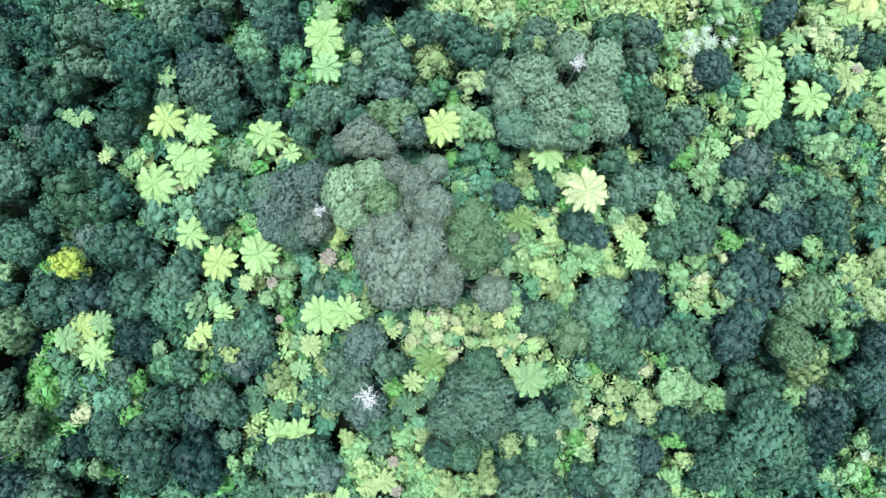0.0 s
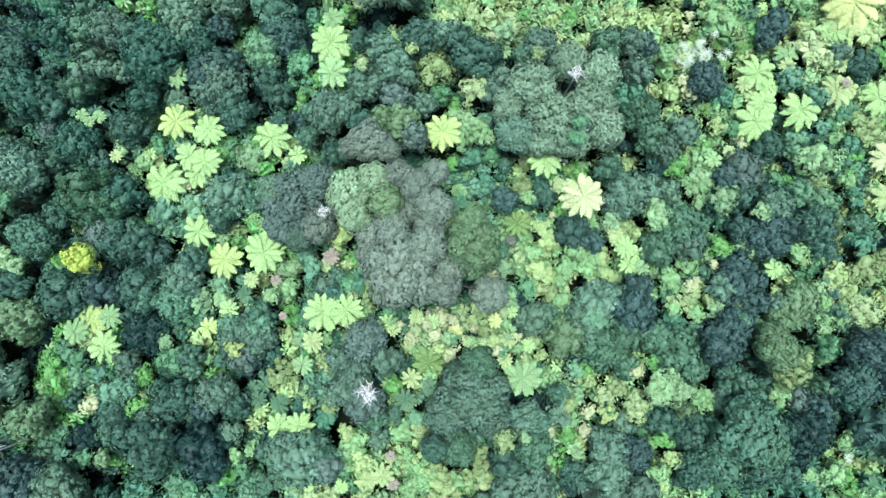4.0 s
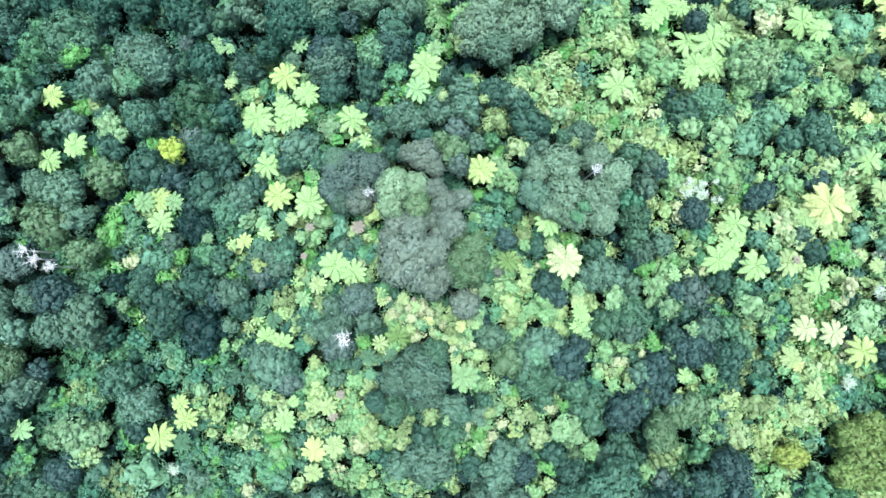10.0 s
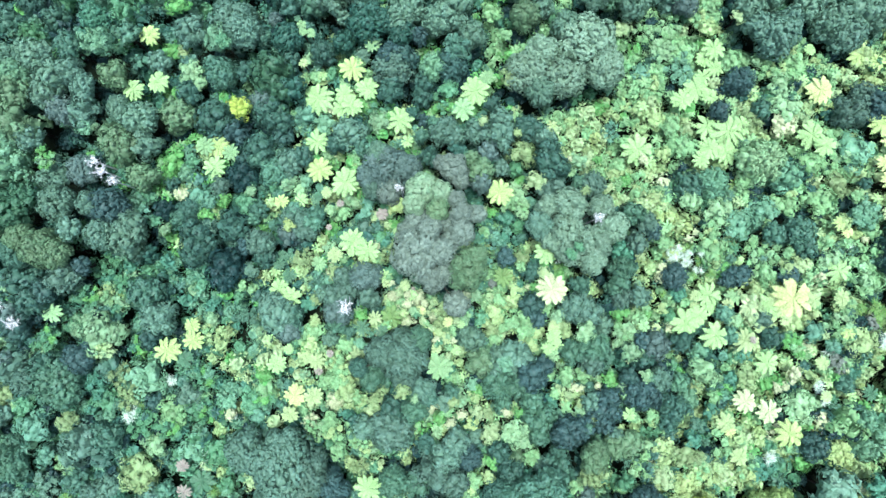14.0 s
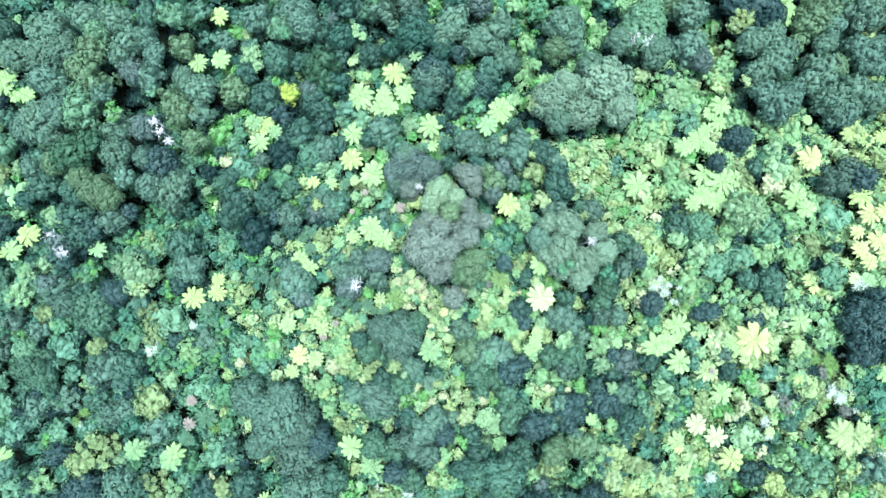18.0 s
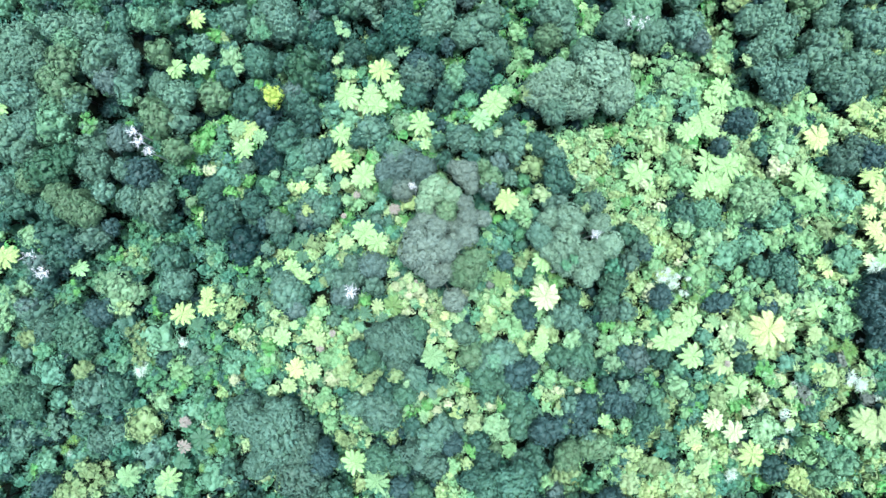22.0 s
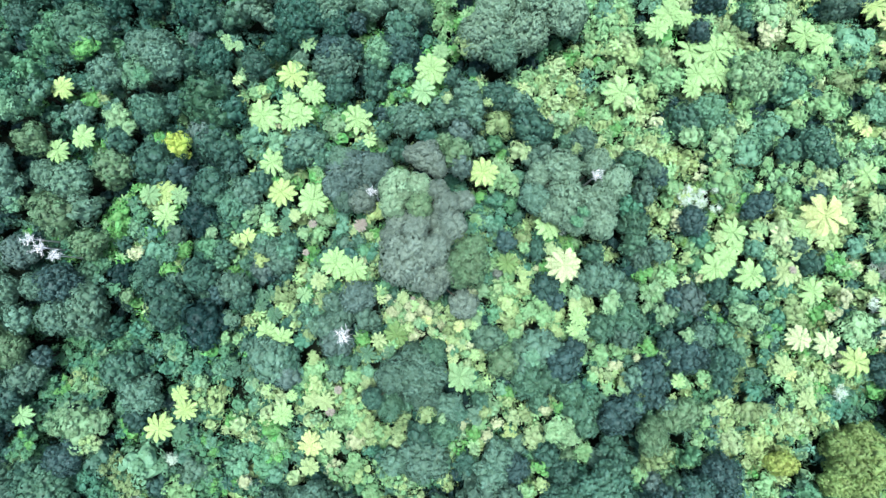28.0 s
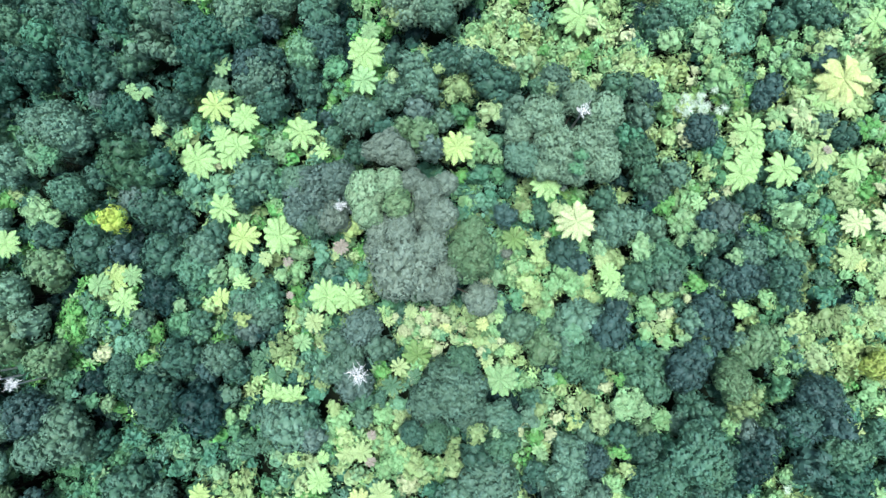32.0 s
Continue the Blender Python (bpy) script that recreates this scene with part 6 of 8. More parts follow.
shrub(-59.23, -43.73, 1.53, 6.5, "light_teal")
shrub(-58.23, -40.42, 1.72, 7.0, "mid_teal")
dead_branches(-46.64, -20.67, 1.08, 12.0)
dead_branches(-44.88, -21.03, 1.17, 12.0)
dead_branches(-42.81, -21.17, 1.08, 12.0)
tree_fern(-54.41, -46.09, 2.25, 8.2, "fern_teal")
shrub(-58.40, -48.05, 1.34, 6.5, "light_teal")
shrub(-52.94, -48.03, 1.72, 7.1, "light_green")
tree_fern(-49.70, -55.24, 1.88, 8.2, "fern_yellow")
tree_fern(-48.20, -52.71, 1.88, 7.9, "fern_pale")
tree_fern(-48.10, -48.94, 2.07, 8.2, "fern_yellow")
shrub(-46.27, -53.98, 1.53, 6.5, "olive")
dead_branches(-44.56, -45.69, 1.48, 9.8)
dead_branches(-41.95, -46.21, 1.30, 9.8)
tree_fern(-38.94, -42.06, 1.60, 7.9, "fern_teal")
shrub(-43.66, -50.92, 1.53, 6.8, "pale_olive")
shrub(-36.95, -48.18, 2.29, 7.2, "mid_teal")
shrub(-44.62, -54.29, 2.67, 7.4, "sea_green")
shrub(-42.92, -57.47, 2.37, 7.9, "sea_green")
shrub(-40.82, -54.25, 1.90, 7.4, "sea_green")
shrub(-33.36, -57.24, 1.43, 6.7, "fresh_green")
tree_fern(-22.20, -35.40, 1.97, 8.4, "fern_yellow")
tree_fern(-21.76, -30.53, 1.22, 8.3, "fern_yellow")
tree_fern(-20.40, -32.29, 1.61, 7.6, "fern_yellow")
shrub(-19.26, -30.22, 1.52, 7.3, "yellow_green")
shrub(-20.64, -28.89, 1.15, 6.2, "pale_olive")
shrub(-25.06, -47.44, 2.11, 6.8, "fresh_green")
strap_plant(-19.38, -39.12, 0.95, 7.0, "strap_white")
shrub(-15.73, -36.35, 1.91, 7.1, "fresh_green")
tree_fern(-19.65, -35.04, 1.32, 7.6, "fern_dark")
shrub(-9.79, -30.03, 1.71, 7.2, "leaf_green")
tree_fern(-8.83, -27.27, 1.50, 8.1, "fern_pale")
shrub(-26.93, -50.42, 1.34, 6.3, "sea_green")
shrub(-20.34, -53.69, 1.90, 7.6, "dark_teal")
shrub(-27.25, -63.96, 1.72, 6.8, "fresh_green")
shrub(-25.43, -70.01, 1.91, 7.2, "mid_teal")
strap_plant(-20.77, -61.89, 1.14, 6.8, "strap_green")
strap_plant(-20.49, -63.59, 0.95, 7.2, "strap_green")
strap_plant(-19.39, -63.32, 0.76, 7.1, "strap_white")
shrub(-21.35, -68.59, 1.91, 6.9, "fresh_green")
shrub(-17.49, -51.69, 2.11, 6.8, "mid_green")
shrub(-18.90, -46.72, 2.29, 7.1, "olive")
strap_plant(-20.74, -47.34, 0.95, 6.8, "strap_white")
tree_fern(-10.08, -46.61, 0.98, 8.4, "fern_rust")
tree_fern(-7.56, -49.41, 1.20, 8.1, "fern_rust")
tree_fern(-6.06, -51.10, 1.31, 8.4, "fern_dark")
tree_fern(-6.56, -47.15, 1.90, 7.2, "fern_dark")
strap_plant(-7.75, -45.82, 0.95, 6.5, "strap_white")
strap_plant(-4.62, -47.24, 1.53, 6.3, "strap_green")
shrub(-3.59, -46.09, 1.53, 6.8, "olive")
shrub(-10.53, -44.77, 2.67, 7.6, "sea_green")
shrub(-12.40, -38.97, 2.10, 7.3, "fresh_green")
shrub(-15.45, -40.49, 1.73, 6.6, "fresh_green")
shrub(-9.47, -37.36, 0.86, 7.0, "cream")
shrub(-11.00, -36.68, 1.53, 6.6, "sea_green")
tree_fern(-23.68, -75.41, 2.07, 8.2, "fern_pale")
shrub(-11.39, -62.58, 1.53, 6.8, "pale_olive")
shrub(-17.31, -76.07, 1.90, 7.5, "mid_teal")
tree_fern(-10.51, -58.91, 1.89, 7.5, "fern_green")
shrub(-8.81, -61.82, 1.53, 6.5, "olive")
shrub(-10.12, -57.36, 1.34, 6.9, "pale_olive")
tree_fern(-5.68, -54.34, 1.88, 8.1, "fern_pale")
shrub(1.60, -49.24, 1.72, 7.0, "mid_teal")
strap_plant(-3.29, -50.62, 0.95, 6.6, "strap_green")
shrub(-15.65, -78.28, 1.33, 7.0, "pale_olive")
shrub(-2.06, -64.53, 1.91, 7.0, "pale_olive")
shrub(0.90, -53.00, 0.67, 6.5, "cream")
tree_fern(9.49, -48.47, 1.32, 7.9, "fern_pale")
shrub(0.28, -31.22, 1.33, 7.0, "cream")
tree_fern(-4.00, -29.37, 1.71, 7.2, "fern_cream")
tree_fern(-1.82, -27.66, 1.51, 7.9, "fern_dull")
tree_fern(-2.81, -31.71, 1.32, 7.9, "fern_dull")
shrub(1.04, -26.83, 1.34, 6.5, "cream")
shrub(1.18, -24.34, 1.72, 7.2, "yellow_green")
shrub(-2.10, -25.30, 1.33, 7.1, "light_green")
shrub(-1.27, -23.72, 1.34, 6.3, "light_green")
shrub(2.29, -29.58, 1.72, 7.1, "light_green")
shrub(-8.43, -34.29, 1.91, 7.1, "fresh_green")
shrub(-6.29, -35.35, 1.43, 7.1, "teal")
shrub(-7.95, -31.46, 1.71, 7.4, "light_green")
tree_fern(12.57, -32.63, 2.16, 8.3, "fern_pale")
tree_fern(17.12, -32.60, 2.08, 7.4, "fern_green")
shrub(8.88, -32.10, 1.15, 6.4, "yellow_green")
strap_plant(20.64, -34.30, 0.85, 7.3, "strap_white")
shrub(23.08, -34.13, 1.34, 6.3, "light_green")
strap_plant(24.49, -31.29, 1.05, 6.5, "strap_white")
shrub(29.38, -26.49, 1.72, 6.7, "teal")
shrub(23.31, -19.49, 0.96, 5.9, "light_teal")
tree_fern(-12.37, 43.21, 0.75, 8.1, "fern_pale")
shrub(-10.86, 49.44, 1.52, 7.2, "light_green")
dead_branches(-5.57, 44.85, 1.53, 12.2)
dead_branches(-3.78, 45.96, 1.44, 12.2)
tree_fern(5.27, 71.08, 1.12, 8.3, "fern_pale")
tree_fern(6.58, 70.24, 1.23, 7.4, "fern_pale")
tree_fern(8.29, 68.58, 1.31, 8.4, "fern_pale")
tree_fern(9.18, 67.17, 1.13, 8.0, "fern_pale")
tree_fern(9.25, 65.45, 0.94, 8.0, "fern_pale")
shrub(-0.28, 43.43, 1.50, 8.5, "cream_green")
shrub(5.98, 40.52, 1.52, 7.1, "teal")
shrub(6.42, 47.89, 1.72, 7.0, "light_green")
shrub(7.99, 42.60, 1.33, 7.0, "light_green")
shrub(8.40, 39.52, 1.90, 7.6, "light_green")
shrub(10.29, 37.31, 1.71, 7.3, "cream_green")
shrub(8.68, 37.16, 1.53, 6.5, "light_green")
shrub(6.93, 34.56, 1.33, 7.1, "light_green")
tree_fern(12.32, 49.35, 1.88, 8.2, "fern_pale")
tree_fern(12.16, 47.67, 1.32, 7.4, "fern_pale")
tree_fern(14.31, 47.49, 1.51, 7.5, "fern_pale")
tree_fern(13.74, 45.36, 1.32, 7.4, "fern_pale")
tree_fern(14.16, 43.27, 2.09, 7.3, "fern_pale")
tree_fern(13.35, 40.16, 1.69, 8.4, "fern_pale")
tree_fern(16.20, 43.42, 1.32, 7.7, "fern_pale")
shrub(17.07, 51.58, 1.73, 6.6, "light_green")
shrub(22.29, 53.38, 1.90, 7.5, "light_green")
shrub(21.92, 58.18, 2.09, 7.6, "light_green")
tree_fern(23.54, 58.02, 0.94, 8.4, "fern_pale")
shrub(26.61, 58.17, 1.72, 7.0, "light_green")
tree_fern(30.35, 63.07, 1.89, 7.4, "fern_yellow")
tree_fern(32.75, 63.48, 1.32, 7.9, "fern_yellow")
tree_fern(34.03, 65.83, 1.32, 7.6, "fern_yellow")
shrub(8.18, 30.50, 1.53, 6.7, "teal")
tree_fern(12.78, 30.45, 2.46, 7.6, "fern_pale")
shrub(14.25, 29.58, 0.75, 8.0, "cream")
shrub(10.87, 30.64, 1.34, 6.8, "light_green")
shrub(11.73, 35.99, 1.71, 7.5, "yellow_green")
shrub(16.54, 35.03, 1.52, 7.2, "light_green")
shrub(16.41, 32.67, 1.33, 7.0, "yellow_green")
shrub(17.09, 38.04, 1.53, 6.6, "cream_green")
tree_fern(18.77, 39.78, 2.08, 7.3, "fern_pale")
tree_fern(21.63, 40.81, 2.64, 8.0, "fern_pale")
tree_fern(20.83, 36.89, 1.88, 8.1, "fern_pale")
tree_fern(23.23, 38.21, 2.08, 7.6, "fern_pale")
tree_fern(20.99, 34.90, 1.50, 8.0, "fern_pale")
tree_fern(22.80, 42.99, 1.51, 7.5, "fern_pale")
shrub(27.72, 47.52, 1.91, 7.2, "cream")
shrub(29.05, 50.49, 1.71, 7.5, "cream_green")
tree_fern(28.59, 54.51, 2.26, 7.8, "fern_cream")
shrub(36.94, 64.25, 1.34, 6.2, "dull_yellow")
tree_fern(38.87, 56.38, 2.27, 7.7, "fern_yellow")
shrub(34.36, 39.68, 1.14, 6.9, "yellow_green")
tree_fern(31.68, 48.33, 2.27, 7.7, "fern_pale")
tree_fern(33.94, 47.80, 1.69, 8.4, "fern_pale")
shrub(34.55, 51.18, 1.72, 6.8, "light_green")
tree_fern(42.00, 55.38, 1.89, 7.7, "fern_cream")
tree_fern(42.92, 57.12, 1.50, 8.2, "fern_cream")
tree_fern(42.41, 51.45, 1.32, 8.1, "fern_cream")
tree_fern(45.01, 50.18, 1.70, 7.6, "fern_cream")
tree_fern(45.82, 53.34, 1.89, 7.6, "fern_cream")
tree_fern(48.33, 52.65, 1.51, 7.8, "fern_cream")
tree_fern(47.41, 49.83, 1.51, 7.7, "fern_cream")
tree_fern(49.42, 47.42, 1.51, 7.6, "fern_teal")
tree_fern(47.50, 45.89, 1.13, 8.0, "fern_white")
shrub(20.20, 28.30, 1.34, 6.5, "mid_teal")
shrub(29.47, 35.40, 1.92, 6.8, "light_green")
shrub(42.63, 45.63, 1.14, 6.9, "light_green")
shrub(32.76, 25.44, 2.30, 7.1, "light_green")
shrub(47.73, 41.25, 0.57, 6.4, "cream")
tree_fern(42.60, 40.09, 1.13, 7.9, "fern_yellow")
tree_fern(44.57, 40.07, 0.95, 7.3, "fern_cream")
shrub(47.88, 43.03, 1.72, 6.8, "light_green")
strap_plant(46.94, 39.29, 0.95, 6.3, "strap_white")
shrub(43.05, 32.18, 1.72, 6.8, "cream_green")
tree_fern(46.74, 34.56, 1.89, 7.7, "fern_pale")
tree_fern(44.04, 25.22, 1.51, 7.8, "fern_pale")
tree_fern(46.55, 28.61, 1.13, 7.7, "fern_dull")
tree_fern(41.93, 17.73, 1.88, 8.0, "fern_dull")
shrub(43.50, 15.98, 1.53, 6.8, "cream_green")
tree_fern(46.87, 17.23, 1.90, 7.3, "fern_pale")
shrub(46.88, 24.71, 1.52, 7.1, "yellow_green")
tree_fern(49.14, 31.39, 1.31, 8.4, "fern_dull")
shrub(52.63, 32.08, 1.54, 6.4, "light_green")
strap_plant(54.69, 34.14, 1.51, 7.1, "strap_green")
strap_plant(56.51, 34.44, 1.14, 6.6, "strap_green")
shrub(55.94, 32.12, 1.15, 6.4, "brownish")
strap_plant(55.98, 36.33, 0.57, 6.9, "strap_white")
tree_fern(53.40, 28.33, 1.32, 7.4, "fern_yellow")
tree_fern(53.21, 22.36, 1.14, 7.3, "fern_dull")
shrub(55.50, 23.96, 1.72, 7.1, "brownish")
shrub(51.26, 16.56, 0.67, 6.2, "cream")
shrub(50.50, 15.55, 0.77, 6.3, "cream")
shrub(49.23, 14.95, 1.34, 6.3, "leaf_green")
strap_plant(58.98, 38.35, 1.14, 6.5, "strap_white")
strap_plant(60.51, 38.89, 0.95, 7.2, "strap_green")
tree_fern(62.32, 38.94, 1.32, 7.5, "fern_pale")
strap_plant(58.87, 31.15, 1.33, 7.0, "strap_white")
strap_plant(60.88, 31.34, 1.14, 6.8, "strap_white")
strap_plant(60.90, 34.13, 0.95, 6.5, "strap_white")
strap_plant(64.03, 31.84, 0.76, 6.6, "strap_white")
shrub(62.92, 30.46, 1.14, 6.9, "brownish")
tree_fern(47.54, 10.90, 1.89, 7.4, "fern_white")
tree_fern(50.86, 11.78, 1.88, 7.8, "fern_white")
tree_fern(55.06, 11.12, 2.26, 7.9, "fern_yellow")
strap_plant(55.75, 7.63, 0.95, 6.7, "strap_white")
strap_plant(54.77, 19.67, 0.76, 7.2, "strap_white")
tree_fern(55.95, 18.61, 0.94, 8.2, "fern_dull")
shrub(58.30, 24.26, 1.34, 6.6, "mid_green")
tree_fern(61.06, 23.23, 1.32, 7.6, "fern_dark")
shrub(58.69, 15.95, 1.15, 6.2, "cream")
tree_fern(64.03, 26.97, 2.26, 8.2, "fern_dull")
tree_fern(66.41, 29.59, 1.88, 8.3, "fern_dull")
shrub(70.38, 31.87, 1.53, 6.4, "leaf_green")
strap_plant(69.47, 29.34, 0.95, 6.7, "strap_white")
strap_plant(71.95, 29.77, 1.14, 6.5, "strap_white")
shrub(66.04, 24.24, 1.91, 6.8, "light_green")
shrub(71.63, 25.19, 1.71, 7.3, "grey_teal")
tree_fern(47.02, 6.60, 1.51, 7.7, "fern_dull")
tree_fern(48.43, 6.06, 0.95, 7.4, "fern_cream")
shrub(45.82, 6.60, 1.15, 6.3, "yellow_green")
shrub(50.92, 6.33, 1.91, 6.9, "cream_green")
tree_fern(51.26, 3.91, 1.32, 8.0, "fern_dull")
shrub(53.51, 7.89, 1.34, 6.5, "yellow_green")
shrub(44.48, -5.35, 1.54, 6.4, "cream")
shrub(47.98, 0.09, 1.72, 7.0, "cream_green")
shrub(50.57, 0.57, 1.15, 6.3, "cream_green")
shrub(52.29, 0.72, 1.72, 7.2, "cream_green")
shrub(56.96, 6.03, 1.91, 6.8, "mid_teal")
shrub(59.75, 9.55, 1.72, 7.1, "leaf_green")
tree("golden_olive", 10.0, [(59.20, -0.70, 3.20, 10.0, "golden_olive"), (62.10, 0.90, 3.60, 9.6, "golden_olive"), (57.30, 0.60, 2.00, 9.4, "golden_olive"), (59.40, -3.90, 2.40, 9.0, "golden_olive"), (62.80, -2.60, 2.60, 9.1, "golden_olive"), (60.00, 3.00, 2.20, 8.8, "golden_olive")], "craggy")
tree("golden_yellow", 8.5, [(51.90, -4.90, 2.00, 8.5, "golden_yellow"), (53.10, -4.60, 1.40, 8.1, "golden_yellow")], "knobbly")
shrub(43.33, -3.41, 1.49, 6.3, "cream")
shrub(45.31, -5.65, 2.06, 7.6, "cream_green")
tree("black_green", 11.3, [(44.61, -9.26, 2.82, 11.3, "black_green")])
shrub(55.00, 10.15, 1.93, 7.0, "cream")
shrub(57.07, 6.50, 1.92, 7.2, "fresh_green")
shrub(42.19, -8.91, 2.23, 7.2, "jade")
shrub(51.59, -8.44, 1.62, 7.3, "light_green")
tree("fresh_green", 8.0, [(57.80, -8.71, 3.15, 8.0, "fresh_green")])
tree("olive", 8.0, [(60.20, -6.96, 2.13, 8.0, "olive")])
tree("blue_green", 10.9, [(42.90, -12.20, 2.46, 10.9, "blue_green")])
tree("black_green", 11.2, [(46.32, -12.08, 2.45, 11.2, "black_green")])
tree("moss_green", 11.3, [(-55.55, 6.26, 4.27, 11.3, "moss_green")])
shrub(-53.21, 4.12, 1.78, 10.5, "leaf_green")
tree("dark_green", 10.7, [(-59.75, 9.78, 3.10, 10.7, "dark_green")])
tree("dark_green", 10.0, [(-54.60, 11.97, 3.06, 10.0, "dark_green")])
tree("dark_green", 10.9, [(-49.45, 14.12, 2.74, 10.9, "dark_green")])
tree("dark_green", 10.5, [(-44.38, 16.14, 3.18, 10.5, "dark_green")])
tree("black_green", 10.4, [(42.68, -13.24, 2.47, 10.4, "black_green")])
tree("dark_green", 9.6, [(46.81, -12.02, 2.64, 9.6, "dark_green")])
tree("blue_green", 10.5, [(44.81, -16.85, 2.72, 10.5, "blue_green")])
tree("moss_green", 11.1, [(48.10, -14.77, 2.57, 11.1, "moss_green")])
tree("dark_green", 10.8, [(49.02, -18.34, 3.09, 10.8, "dark_green")])
tree_fern(-36.90, -28.94, 1.53, 7.4, "fern_dark")
shrub(51.07, 0.43, 2.60, 7.3, "dull_yellow")
shrub(48.91, 4.66, 2.82, 8.2, "light_green")
tree_fern(43.29, 26.62, 3.09, 9.0, "fern_cream")
tree_fern(41.80, 24.03, 2.20, 8.0, "fern_pale")
tree_fern(39.50, 21.94, 1.56, 8.1, "fern_white")
tree_fern(66.03, 27.99, 3.12, 8.2, "fern_dull")
shrub(56.12, 10.01, 2.41, 7.7, "yellow_green")
shrub(51.39, 5.80, 1.86, 7.3, "cream_green")
strap_plant(48.94, 45.83, 1.55, 8.4, "strap_white")
strap_plant(60.66, 31.52, 1.48, 6.9, "strap_white")
strap_plant(61.99, 33.60, 1.11, 6.7, "strap_white")
strap_plant(59.69, 30.99, 1.30, 6.4, "strap_white")
strap_plant(65.69, 33.02, 1.11, 6.9, "strap_green")
strap_plant(54.77, 6.46, 1.18, 8.4, "strap_white")
strap_plant(28.92, 21.73, 1.29, 7.0, "strap_white")
strap_plant(31.02, 21.95, 0.93, 6.5, "strap_white")
strap_plant(26.76, 21.40, 1.30, 6.7, "strap_white")
strap_plant(53.45, 24.15, 0.93, 6.5, "strap_white")
strap_plant(55.69, 19.29, 1.11, 6.7, "strap_white")
strap_plant(57.21, 18.34, 0.92, 6.9, "strap_white")
strap_plant(71.79, 28.82, 1.30, 6.4, "strap_white")
strap_plant(53.92, 32.77, 1.30, 6.4, "strap_green")
strap_plant(56.54, 33.04, 1.30, 6.8, "strap_green")
strap_plant(-19.76, -39.37, 1.21, 6.5, "strap_white")
strap_plant(-21.26, -46.42, 1.30, 6.8, "strap_white")
strap_plant(-20.80, -44.60, 0.93, 6.5, "strap_green")
strap_plant(-9.37, -37.49, 0.93, 6.4, "strap_white")
strap_plant(-8.30, -44.32, 1.11, 6.8, "strap_white")
tree_fern(-5.37, -55.42, 2.02, 8.0, "fern_green")
shrub(-8.28, -32.86, 2.41, 7.5, "fresh_green")
tree("dark_teal", 8.4, [(-73.20, 39.78, 2.40, 8.4, "dark_teal")])
tree("sea_green", 8.4, [(73.60, -39.80, 2.40, 8.4, "sea_green")])
tree("mid_teal", 8.4, [(-69.23, 39.69, 2.40, 8.4, "mid_teal")])
tree("mid_green", 8.4, [(73.90, -34.62, 2.40, 8.4, "mid_green")])
tree("sea_green", 8.4, [(-72.63, 35.84, 2.40, 8.4, "sea_green")])
tree("sea_green", 8.4, [(70.31, -37.81, 2.40, 8.4, "sea_green")])
tree("sea_green", 8.4, [(-64.83, 39.38, 2.40, 8.4, "sea_green")])
tree("mid_teal", 8.4, [(-68.67, 35.82, 2.40, 8.4, "mid_teal")])
tree("mid_teal", 8.4, [(73.48, -30.68, 2.40, 8.4, "mid_teal")])
tree("dark_teal", 8.4, [(65.62, -38.70, 2.40, 8.4, "dark_teal")])
tree("sea_green", 8.4, [(-73.84, 31.63, 2.40, 8.4, "sea_green")])
tree("dark_teal", 8.4, [(-64.82, 35.38, 2.40, 8.4, "dark_teal")])
tree("mid_green", 8.4, [(68.89, -33.94, 2.40, 8.4, "mid_green")])
tree("mid_green", 8.4, [(-60.66, 39.01, 2.40, 8.4, "mid_green")])
tree("olive", 8.4, [(-69.74, 31.76, 2.40, 8.4, "olive")])
tree("fresh_green", 8.4, [(69.27, -29.87, 2.40, 8.4, "fresh_green")])
tree("mid_teal", 8.4, [(72.62, -26.33, 2.40, 8.4, "mid_teal")])
tree("sea_green", 8.4, [(-73.88, 27.64, 2.40, 8.4, "sea_green")])
tree("fresh_green", 8.4, [(64.57, -34.51, 2.40, 8.4, "fresh_green")])
tree("dark_teal", 8.4, [(-56.36, 39.38, 2.40, 8.4, "dark_teal")])
tree("mid_green", 8.4, [(-65.22, 31.48, 2.40, 8.4, "mid_green")])
tree("moss_green", 8.4, [(-60.71, 34.07, 2.40, 8.4, "moss_green")])
tree("mid_green", 8.4, [(73.62, -21.96, 2.40, 8.4, "mid_green")])
tree("olive", 8.4, [(-69.70, 27.23, 2.40, 8.4, "olive")])
tree("mid_teal", 8.4, [(66.87, -26.82, 2.40, 8.4, "mid_teal")])
tree("olive", 8.4, [(60.63, -33.93, 2.40, 8.4, "olive")])
tree("mid_green", 8.4, [(-51.51, 39.02, 2.40, 8.4, "mid_green")])
tree("dark_teal", 8.4, [(-56.03, 35.29, 2.40, 8.4, "dark_teal")])
tree("mid_teal", 8.4, [(63.57, -30.70, 2.40, 8.4, "mid_teal")])
tree("sea_green", 8.4, [(-73.19, 22.97, 2.40, 8.4, "sea_green")])
tree("fresh_green", 8.4, [(-62.51, 28.75, 2.40, 8.4, "fresh_green")])
tree("mid_teal", 8.4, [(-58.16, 30.90, 2.40, 8.4, "mid_teal")])
tree("moss_green", 8.4, [(-47.60, 39.61, 2.40, 8.4, "moss_green")])
tree("mid_green", 8.4, [(68.92, -23.16, 2.40, 8.4, "mid_green")])
tree("mid_teal", 8.4, [(73.57, -17.82, 2.40, 8.4, "mid_teal")])
tree("mid_teal", 8.4, [(-42.13, 39.38, 2.40, 8.4, "mid_teal")])
tree("fresh_green", 8.4, [(-31.36, 39.69, 2.40, 8.4, "fresh_green")])
